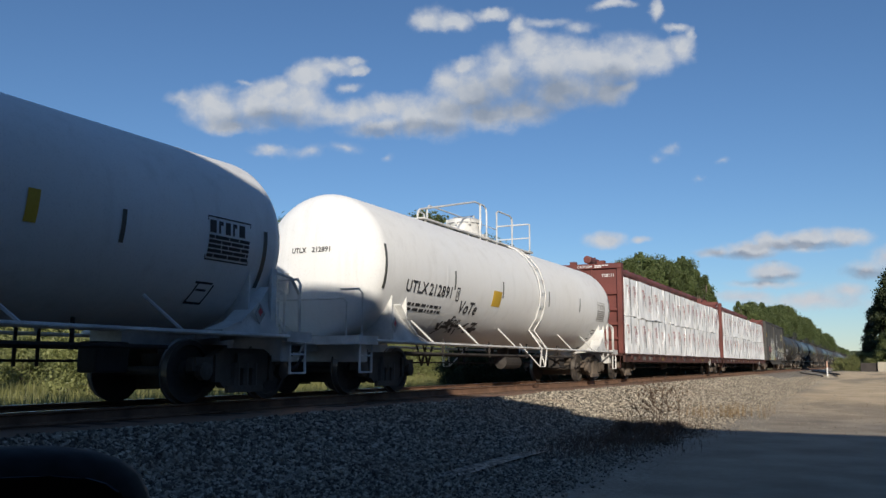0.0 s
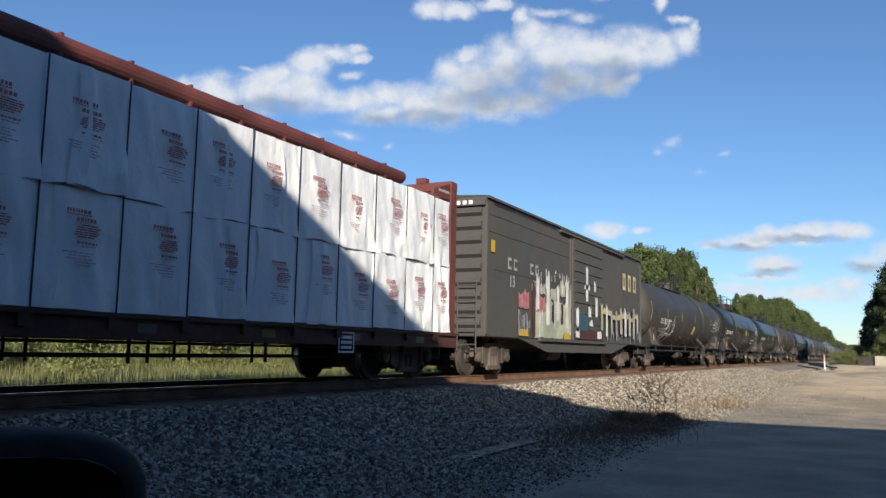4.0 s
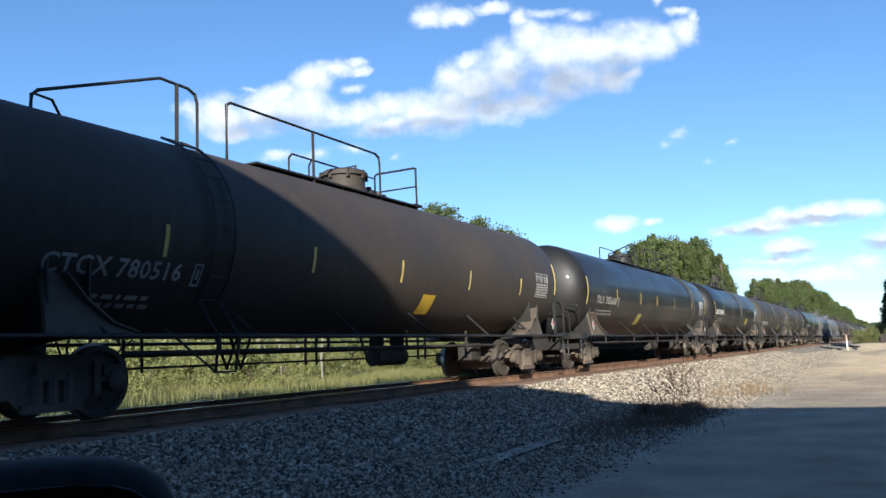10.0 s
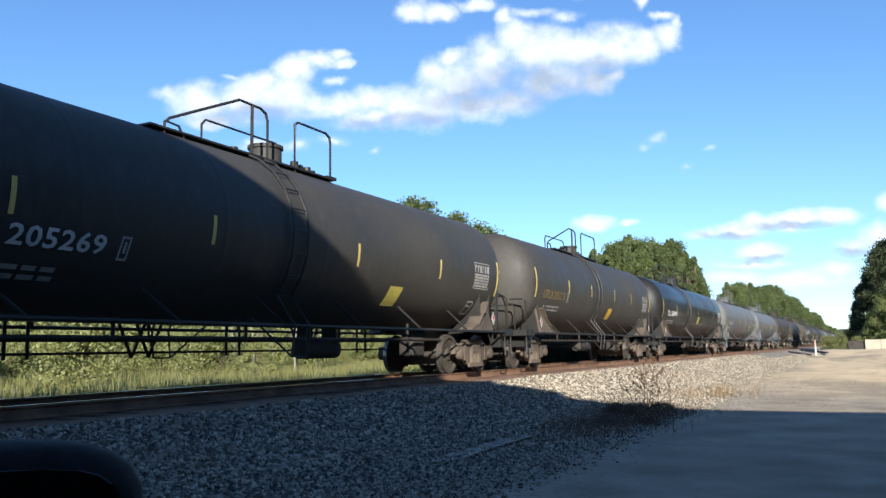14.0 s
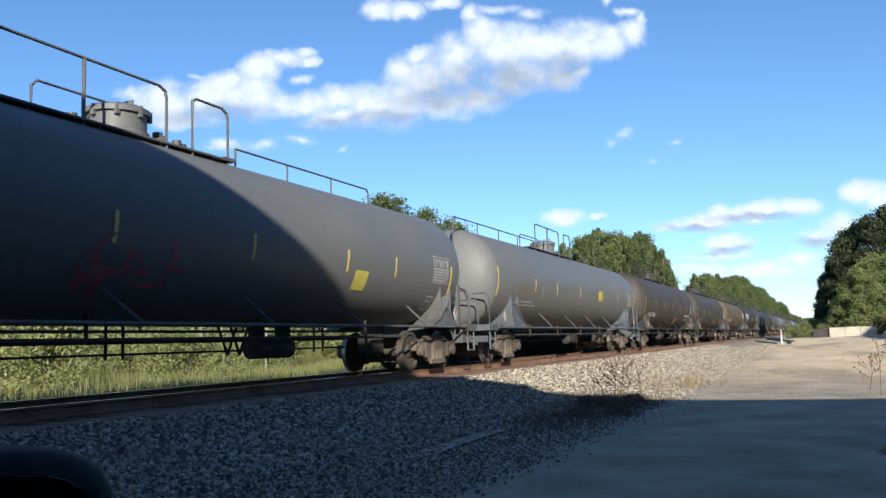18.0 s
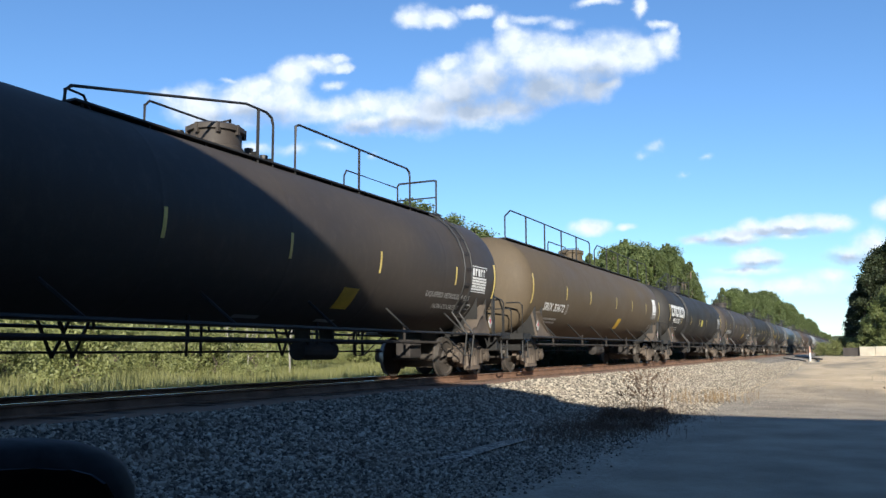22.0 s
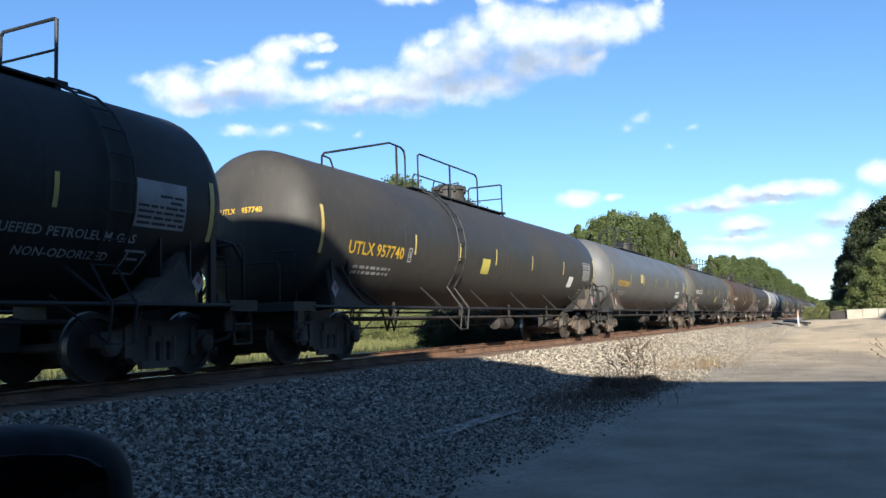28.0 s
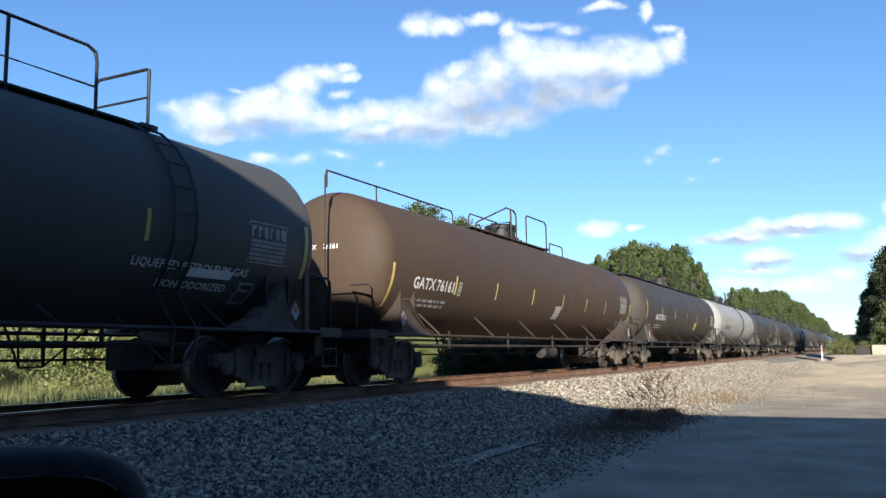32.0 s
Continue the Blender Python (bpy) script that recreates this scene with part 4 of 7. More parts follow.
        for p, q, u, v in ((0, 0.16, -0.15, -0.12), (0, 0.16, 0.12, 0.15), (0, 0.03, -0.12, 0.12), (0.13, 0.16, -0.12, 0.12), (0.06, 0.10, -0.06, 0.08)):
            shell_patch(bm, ny + mw / 2 + 0.22 + p, ny + mw / 2 + 0.22 + q, mz + u, mz + v, 0.008, 1)
        part("class_stencil", bm, dim, car)
        for name, word, x in (("head_mark", left, -0.16), ("head_number", right, 0.36)):
            head_text(name, word, 0.14, 2.75, -hl + 0.70, ink, car, x)
        fp = part("fine_print", shared(("fine_print", dim.name, mz), lambda: fine_print_mesh(mz)), dim, car)
        fp.matrix_basis = pose(0, ny, 0)
        fp["kind"] = "stuff"
    if paint in (P_GLOSS, P_BLACK):
        dp = part("data_panel", shared("data_plate", data_plate_mesh), [DIRTY_WHITE, BLACK_PRINT], car, "pale panel of small unreadable print")
    else:
        dp = part("data_panel", shared(("data_panel", spec.get("panel", dim).name), data_panel_mesh), spec.get("panel", dim), car, "panel of small unreadable print")
    dp.matrix_basis = pose(0, hl - 1.72, 0)
    dp["kind"] = "stuff"
    part("stencil_square", shared(("stencil_square", dim.name), frame_mark_mesh), dim, car).matrix_basis = pose(0, hl - 2.0, 0)
    if spec.get("gas"):
        sy, sz = spec.get("square_y", 2.6), min(1.75, spec.get("square_z", 1.89) - 0.42)
        bm = bmesh.new()
        for k, (p, q) in enumerate(((-0.3, 0.3), (-0.3, -0.05), (-0.3, 0.12), (-0.3, 0.0), (-2.6, -1.95), (-2.6, -2.2))):
            shell_patch(bm, sy + p, sy + q, sz - 0.12 * (k % 4), sz - 0.12 * (k % 4) + 0.05, 0.008, 1)
        part("test_print", bm, dim, car)["kind"] = "stuff"
        lines = (("NON-ODORIZED", 2.42), ("LIQUEFIED", 2.22), ("PETROLEUM GAS", 2.02)) if spec["gas"] == "stacked" else ()
        for line, z in lines:
            shell_text("gas_lettering", line, 0.125, hl - 2.64, z, ink, car, "contents lettering")
        phrase = ("LIQUEFIED", "PETROLEUM", "GAS") if not lines else ()
        spans = [max(v.x for v in letters(w, 0.17, 1.05)[0]) - min(v.x for v in letters(w, 0.17, 1.05)[0]) for w in phrase]
        y = hl - 3.2 - (sum(spans) + 0.16) / 2
        for word, span in zip(phrase, spans):
            shell_text("gas_lettering", word, 0.17, y + span / 2, 1.86, ink, car, "contents lettering")
            y += span + 0.08
        if phrase:
            shell_text("gas_lettering", "NON-ODORIZED", 0.17, hl - 3.1, 1.62, ink, car, "contents lettering")
    if spec.get("square", True):
        bm = bmesh.new()
        y = spec.get("square_y", 2.6)
        z, w = spec.get("square_z", 1.89), spec.get("square_w", 0.26)
        shell_patch(bm, y - w, y + w, z - 0.18, z + 0.20, 0.009, 4, slant=0.02)
        part("test_panel", bm, spec.get("square_paint", LIME_PANEL), car, "yellow square of test dates")
    for sgn in (-1, 1):
        pl = part("placard", shared("placard", placard_mesh), [DIRTY_WHITE, PLACARD_RED], car, "pale diamond hazard placard with a red mark")
        pl.matrix_basis = pose(1.44, sgn * (hl - 1.0), 1.32)
    for args in spec.get("extra", ()):
        args(car, hl)
    return car


CARS = []


def scrawl(y, z, w, h, material, seed, name="graffiti", strokes=9):
    """Sprayed strokes on the shell."""
    def put(car, hl):
        rng = random.Random(seed)
        bm = bmesh.new()
        for _ in range(strokes):
            a = y + rng.uniform(-w, w) / 2
            b = z + rng.uniform(-h, h) / 2
            shell_patch(bm, a, a + rng.uniform(0.05, 0.12), b - rng.uniform(0.05, h * 0.4), b + rng.uniform(0.05, h * 0.4), 0.009, 3, slant=rng.uniform(-0.25, 0.35))
        for _ in range(strokes // 2):
            a, b = y + rng.uniform(-w, w) / 2, z + rng.uniform(-h, h) / 2
            shell_patch(bm, a, a + rng.uniform(0.2, 0.5), b, b + 0.06, 0.0095, 1)
        part(name, bm, material, car, "sprayed scrawl")["kind"] = "stuff"
    return put


def words(text, size, y, z, material, label):
    return lambda car, hl: shell_text("lettering", text, size, y, z, material, car, label)


def blocks(y, z, w, h, count, material, label):
    """A company name as a row of plain block shapes."""
    def put(car, hl):
        bm = bmesh.new()
        cw = w / count
        for i in range(count):
            a = y - w / 2 + i * cw
            shell_patch(bm, a, a + cw * 0.28, z - h / 2, z + h / 2, 0.009, 3)
            shell_patch(bm, a + cw * 0.28, a + cw * 0.84, z + h * 0.22, z + h / 2, 0.009, 2)
            if i % 2:
                shell_patch(bm, a + cw * 0.56, a + cw * 0.84, z - h / 2, z + h * 0.22, 0.009, 3)
            else:
                shell_patch(bm, a + cw * 0.28, a + cw * 0.84, z - h / 2, z - h * 0.22, 0.009, 2)
        part("company_lettering", bm, material, car, label)
    return put


def sheet(y, z, w, h, material, label, slant=0.05):
    def put(car, hl):
        bm = bmesh.new()
        shell_patch(bm, y - w / 2, y + w / 2, z - h / 2, z + h / 2, 0.010, 4, slant)
        part("marking_panel", bm, material, car, label)
    return put


P_WHITE = tank_paint("white_tank_paint", (0.86, 0.86, 0.85), 0.4, (0.66, 0.64, 0.60), 0.3)
P_GLOSS = tank_paint("glossy_black_tank_paint", (0.013, 0.013, 0.014), 0.34, (0.030, 0.028, 0.026), 0.3, 0.2, 0.18)
P_BLACK = tank_paint("satin_black_tank_paint", (0.022, 0.021, 0.020), 0.48, (0.052, 0.047, 0.041), 0.5, 0.3)
P_DARK = tank_paint("dusty_black_tank_paint", (0.038, 0.036, 0.033), 0.40, (0.082, 0.074, 0.064), 0.6, 0.3)
P_BROWN = tank_paint("dusty_brown_black_tank_paint", (0.043, 0.036, 0.032), 0.45, (0.082, 0.068, 0.056), 0.6, 0.3)
P_RUST = tank_paint("rusty_brown_tank_paint", (0.070, 0.044, 0.029), 0.5, (0.085, 0.058, 0.038), 0.6, 0.3)
P_OCHRE = tank_paint("dusty_ochre_brown_tank_paint", (0.088, 0.066, 0.042), 0.5, (0.125, 0.096, 0.06), 0.6, 0.3)
P_OLIVE = tank_paint("dusty_olive_grey_tank_paint", (0.074, 0.072, 0.066), 0.45, (0.115, 0.108, 0.096), 0.6, 0.3)
P_GREY = tank_paint("dusty_grey_tank_paint", (0.120, 0.122, 0.125), 0.36, (0.17, 0.165, 0.155), 0.5, 0.25)
P_SLATE = tank_paint("slate_grey_tank_paint", (0.106, 0.107, 0.108), 0.32, (0.148, 0.144, 0.136), 0.5, 0.25)
P_LIGHT = tank_paint("pale_grey_tank_paint", (0.30, 0.30, 0.295), 0.45, (0.33, 0.31, 0.28), 0.5, 0.25)
GEAR_WHITE = plain("white_painted_steel", (0.70, 0.69, 0.66), 0.55, 0, 0.3)


# ---- centre-beam flat cars with wrapped lumber ----
def bulkhead_mesh():
    """Plate of an end frame of a centre-beam car. Outer face towards -y."""
    return bbox_bevel(-1.37, 1.37, -0.05, 0.05, 0.98, 4.35, 0.012, 1), False


def bundle_mesh(width, height, seed, tier):
    """A wrapped pack of boards: soft edges, sagging film, and on the upper tier a loose hem."""
    bm = bmesh.new()
    nx, nz = 18, 14
    rng = random.Random(seed + 10 * tier)
    ox, oz = rng.uniform(0, 50), rng.uniform(0, 50)
    hang = 0.07 if tier else 0.03
    slack = rng.choice((0.3, 0.5, 0.9, 1.5))
    grid = []
    for j in range(nz + 1):
        row = []
        for i in range(nx + 1):
            u, v = i / nx, j / nz
            edge = min(u, 1 - u, v, 1 - v)
            push = 0.020 * noise.noise((u * 2.5 + ox, v * 2.5 + oz, 0)) + 0.06 * max(0.0, noise.noise((u * 5.5 + v * 1.4 + oz, v * 0.9 + ox, 3.0)) - 0.10)
            push += 0.05 * (1 - v) ** 3 * (0.5 + noise.noise((u * 4 + ox, 0.0, 8.0))) - (0.011 if edge == 0 and j else 0)
            push += 0.012 * abs(noise.noise((u * 9 + 3 * v + ox, v * 2.2 + oz, 5.0)))
            crease = 1 - abs(noise.noise((u * slack * 2.2 + v * 1.9 + oz, v * 1.5 - u + ox, 11.0))) * 5
            push += 0.022 * slack * max(0.0, crease) * (1 - 0.6 * v)
            low = hang * (0.4 + noise.noise((u * 2.2 + ox, 4.0, oz))) if j == 0 else 0.0
            row.append(bm.verts.new((push, (u - 0.5) * width, v * height - max(0.0, low))))
        grid.append(row)
    for j in range(nz):
        for i in range(nx):
            bm.faces.new((grid[j][i], grid[j][i + 1], grid[j + 1][i + 1], grid[j + 1][i]))
    back = [bm.verts.new((-1.05, y, z)) for y, z in ((-width / 2, 0), (width / 2, 0), (width / 2, height), (-width / 2, height))]
    bm.faces.new(grid[0][::-1] + [back[0], back[1]])
    bm.faces.new(grid[nz] + [back[2], back[3]])
    bm.faces.new([r[0] for r in grid] + [back[3], back[0]])
    bm.faces.new([r[nx] for r in grid][::-1] + [back[1], back[2]])
    bm.faces.new(back)
    bmesh.ops.recalc_face_normals(bm, faces=bm.faces)
    return bm, True


def print_mesh(seed):
    """Red unreadable print on the film: two short words, a slanting badge of broken lines, faint lines below."""
    bm = bmesh.new()
    rng = random.Random(seed)

    def bars(y0, y1, z0, z1, mat, least, most):
        y = y0
        while y < y1 - 0.02:
            e = min(y1, y + rng.uniform(least, most))
            bm.faces.new([bm.verts.new((0.054, p, q)) for p, q in ((y, z0), (e, z0), (e, z1), (y, z1))]).material_index = mat
            y = e + 0.012
    bars(-0.26, 0.10, 1.00, 1.045, 0, 0.02, 0.05)
    bars(-0.26, 0.10, 0.975, 0.990, 0, 0.02, 0.04)
    bars(-0.12, 0.16, 0.90, 0.945, 0, 0.02, 0.05)
    for k in range(6):   # the badge: a slanting block of broken lines
        z = 0.71 + 0.028 * k
        cut = 0.05 if k in (0, 5) else 0.0
        bars(-0.15 + 0.012 * k + cut, 0.19 + 0.012 * k - cut, z, z + 0.018, 0, 0.05, 0.16)
    bars(-0.10, 0.20, 0.635, 0.662, 0, 0.02, 0.06)
    bars(-0.02, 0.20, 0.60, 0.615, 1, 0.03, 0.06)
    for z, p, q in ((0.52, -0.28, 0.16), (0.485, -0.2, 0.10), (0.45, -0.22, 0.14), (0.41, -0.12, 0.2), (0.375, -0.05, 0.12)):
        bars(p, q, z, z + 0.014, 1, 0.03, 0.10)
    return bm, False


BUNDLES = []


def centre_beam(s0, s1, load0, load_len, number, unloading):
    mid, half = (s0 + s1) / 2, (s1 - s0) / 2
    car = tagged(new("centre_beam_car"), "oxide red centre-beam flat car carrying white wrapped lumber", "flat car", "cars of the freight train")
    CARS.append((car, mid))
    a, b = load0 - mid, load0 + load_len - mid
    bm = bmesh.new()
    box(bm, -0.30, 0.30, -half + 0.7, half - 0.7, 0.72, 0.98)
    box(bm, -1.36, 1.36, a - 0.3, b + 0.3, 0.90, 0.985)
    part("deck", bm, OXIDE_DARK, car)
    for s in (-1, 1):
        bm = bmesh.new()
        box(bm, s * 1.40 - 0.04, s * 1.40 + 0.04, a - 0.3, b + 0.3, 0.66, 0.96)
        box(bm, s * 1.42 - 0.08, s * 1.42 + 0.08, a - 0.3, b + 0.3, 0.92, 0.975)
        y, k = a + 0.5, 0
        while y < b:
            box(bm, s * 1.45 - 0.05, s * 1.45 + 0.05, y, y + 0.16, 0.78, 0.93)
            y += 1.22
        part("side_sill", bm, OXIDE_DARK, car)
        for name, word, y in (("reporting_mark", "FURX", a + 2.65), ("sill_number", number, a + 3.75)):
            vs, fs = letters(word, 0.22)
            raw(name, [(s * 1.447, y + s * v.x, 0.80 + v.y) for v in vs], fs, DIRTY_WHITE, car)
        bm = bmesh.new()
        for p, q, u, v in ((0, 0.50, 0.40, 0.43), (0, 0.50, 0.74, 0.77), (0, 0.03, 0.43, 0.74), (0.47, 0.50, 0.43, 0.74), (0.08, 0.42, 0.47, 0.52), (0.08, 0.42, 0.56, 0.61), (0.08, 0.42, 0.65, 0.70)):
            box(bm, s * 1.446, s * 1.452, b - 4.4 + p, b - 4.4 + q, u + 0.12, v + 0.12)
        part("data_panel", bm, WHITE_PAINT, car, "white framed panel of small unreadable print")["kind"] = "stuff"
        y = a + 1.0
        while y < b - 0.8:
            bm = bmesh.new()
            box(bm, s * 1.442, s * 1.446, y, y + 0.32, 0.74, 0.86)
            part("stencil_patch", bm, OCHRE_PATCH if int(y * 3) % 2 else GREY_STRIP, car)
            y += 2.44
    bm = bmesh.new()
    lathe(bm, [(a - 0.2, 0.12), (a - 0.19, 0.15), (b + 0.10, 0.15), (b + 0.11, 0.12)], 14, "Y", (0, 0, 4.62))
    y = a + 0.6
    while y < b:
        box(bm, -0.10, 0.10, y, y + 0.05, 4.42, 4.78)
        y += 1.22
    part("top_chord", bm, OXIDE, car)
    bm = bmesh.new()
    box(bm, -0.05, 0.05, a, b, 0.98, 4.45)
    part("centre_web", bm, OXIDE_DARK, car)
    for y, r in ((a - 0.14, 0), (b + 0.14, 180)):
        bh = part("bulkhead", shared("bulkhead", bulkhead_mesh), OXIDE, car)
        bh.matrix_basis = pose(0, y, 0, 0, 0, r)
        for name, edges in (("corner_post", (-1.374, -1.19, -0.20, 0.10, 0.978, 4.218)), ("corner_post", (1.19, 1.374, -0.20, 0.10, 0.978, 4.218)), ("cap_beam", (-1.374, 1.374, -0.22, 0.10, 4.22, 4.42)),
                            ("upper_panel", (-1.188, 1.188, -0.125, -0.051, 3.30, 4.218)), ("lug", (-0.7, -0.45, -0.1, 0.1, 4.421, 4.55)), ("lug", (0.4, 0.7, -0.1, 0.1, 4.421, 4.55))):
            part(name, shared(("bulkhead", edges), lambda: (bbox_bevel(*edges, 0.012, 1), False)), OXIDE, bh)
        for x in (-0.25, 0.15):
            part("bulkhead_post", shared("bulkhead_post", lambda: (bbox_bevel(0, 0.10, -0.17, -0.05, 0.98, 4.22, 0.01, 1), False)), OXIDE, bh).matrix_basis = pose(x, 0, 0)
        for z in (1.5, 2.05, 2.6, 3.22):
            part("bulkhead_rib", shared("bulkhead_rib", lambda: (bbox_bevel(-1.2, 1.2, -0.15, -0.05, 0, 0.10, 0.01, 1), False)), OXIDE, bh).matrix_basis = pose(0, 0, z)
    vs, fs = letters("CAUTION", 0.13)
    raw("caution_lettering", [(v.x - 0.06, a - 0.366, 4.31 + v.y) for v in vs], fs, WHITE_PAINT, car)
    for z, x0, x1 in ((4.345, 0.34, 0.90), (4.285, 0.34, 0.62)):
        bm = bmesh.new()
        for k in range(4):
            w = (x1 - x0) / 4
            box(bm, x0 + k * w, x0 + k * w + w * 0.8, a - 0.367, a - 0.362, z - 0.018, z + 0.018)
        part("notice_line", bm, WHITE_PAINT, car)["kind"] = "stuff"
    vs, fs = letters(number, 0.17)
    raw("car_number", [(v.x + 0.84, a - 0.275, 3.95 + v.y) for v in vs], fs, WHITE_PAINT, car)
    vs, fs = letters(unloading, 0.09)
    raw("unloading_lettering", [(1.366, b - 0.30 + v.x, 4.12 + v.y) for v in vs], fs, WHITE_PAINT, car)
    for p, q in ((b - 0.78, b + 0.0),):
        for side in (1, -1):
            bm = bmesh.new()
            vs = [bm.verts.new((x, y, z)) for x in (side * 1.30, side * 1.36) for y, z in ((p, 3.99), (q, 3.97), (q, 4.34), (p, 4.10))]
            for f in ((0, 1, 2, 3), (7, 6, 5, 4), (0, 4, 5, 1), (1, 5, 6, 2), (2, 6, 7, 3), (3, 7, 4, 0)):
                bm.faces.new([vs[k] for k in f])
            bmesh.ops.recalc_face_normals(bm, faces=bm.faces)
            part("gusset_panel", bm, OXIDE, car)
    for s in (-1, 1):
        add_truck(car, s * (half - 2.3), mid)
        part("coupler", shared("coupler", coupler_mesh), DARK_GRIME, car).matrix_basis = pose(0, s * (half - 0.8), 0, 0, 0, 0 if s > 0 else 180)
        bm = bmesh.new()
        for x in (-1.3, 1.3):
            tube(bm, [(x, s * (half - 0.5), 1.0), (x, s * (half - 0.5), 0.45), (x - math.copysign(0.4, x), s * (half - 0.5), 0.45), (x - math.copysign(0.4, x), s * (half - 0.5), 1.0)], 0.018)
        part("end_step", bm, OXIDE_DARK, car)
    bm = bmesh.new()
    lathe(bm, [(-1.0, 0.03), (-0.95, 0.2), (0.2, 0.2), (0.25, 0.03)], 12, "Y", (0.3, 0, 0.5))
    for x in (0.75, -0.6):
        tube(bm, [(x, -half + 4, 0.44), (x, half - 4, 0.44)], 0.022)
        tube(bm, [(x, -half + 4, 0.62), (x, half - 4, 0.62)], 0.022)
        y = -half + 4.3
        while y < half - 4.2:
            for d in (0, 0.34):
                tube(bm, [(x, y + d, 0.92), (x, y + d, 0.34)], 0.028, 5)
            y += 2.55 if x > 0 else 3.1
    part("brake_gear", bm, DARK_GRIME, car)
    # the load: packs in two tiers on each side, strapped down
    widths = [0.88] + [1.2] * 17 + [0.80]
    widths = [v * load_len / sum(widths) for v in widths]
    starts = [sum(widths[:i]) for i in range(len(widths))]
    for side in (1, -1):
        for tier, (z, h) in enumerate(((1.0, 1.42), (2.45, 1.46))):
            for i, w in enumerate(widths):
                seed = (i * 7 + tier * 3) % 6
                me = shared(("lumber_pack", round(w, 3), h, seed, side), lambda: bundle_mesh(w - 0.004, h, seed, tier))
                if not me.materials:
                    me.materials.append(WRAP)
                bun = new("lumber_pack", me)
                tagged(bun, "pack of lumber in white plastic film with red print", "lumber pack", "lumber on the flat cars")
                BUNDLES.append((bun, load0 + starts[i] + 0.5 * w, side, z + random.uniform(0, 0.015), random.uniform(-0.025, 0.02)))
                if side > 0:
                    ink = part("print", shared(("print", seed), lambda: print_mesh(seed)), [RED_PRINT, FAINT_PRINT], bun)
                    ink["kind"] = "stuff"
                    ink.matrix_basis = pose(0, random.uniform(-0.05, 0.24) * w / 1.2, random.uniform(-0.12, 0.14))
                    if random.random() < 0.42:   # torn film hanging loose
                        bm = bmesh.new()
                        rows_ = []
                        fy, fw = random.uniform(-0.5, 0.3), random.uniform(0.16, 0.42)
                        for k in range(9):
                            f = k / 8
                            rows_.append([bm.verts.new((0.03 + 0.05 * math.sin(3.1 * f) * q + 0.012 * math.sin(9 * f + q), fy + fw * q * (0.4 + 0.6 * f) + 0.05 * math.sin(5 * f), h * (1 - f) - 0.02)) for q in (0.0, 0.35, 0.7, 1.0)])
                        for ra, rb in zip(rows_, rows_[1:]):
                            for q in range(3):
                                bm.faces.new((ra[q], ra[q + 1], rb[q + 1], rb[q]))
                        part("loose_film", bm, WRAP, bun, smooth=True)
    for side in (1, -1):
        for y in (a + v for v in starts[1:]):
            bm = bmesh.new()
            box(bm, side * 1.385, side * 1.40, y - 0.008, y + 0.008, 0.97, 3.94)
            part("strap", bm, BLACK_PRINT, car)
        for z in (2.435,):
            bm = bmesh.new()
            box(bm, side * 0.4, side * 1.34, a, b, z - 0.02, z + 0.015)
            part("dunnage", bm, WOOD_TIE, car)
    return car


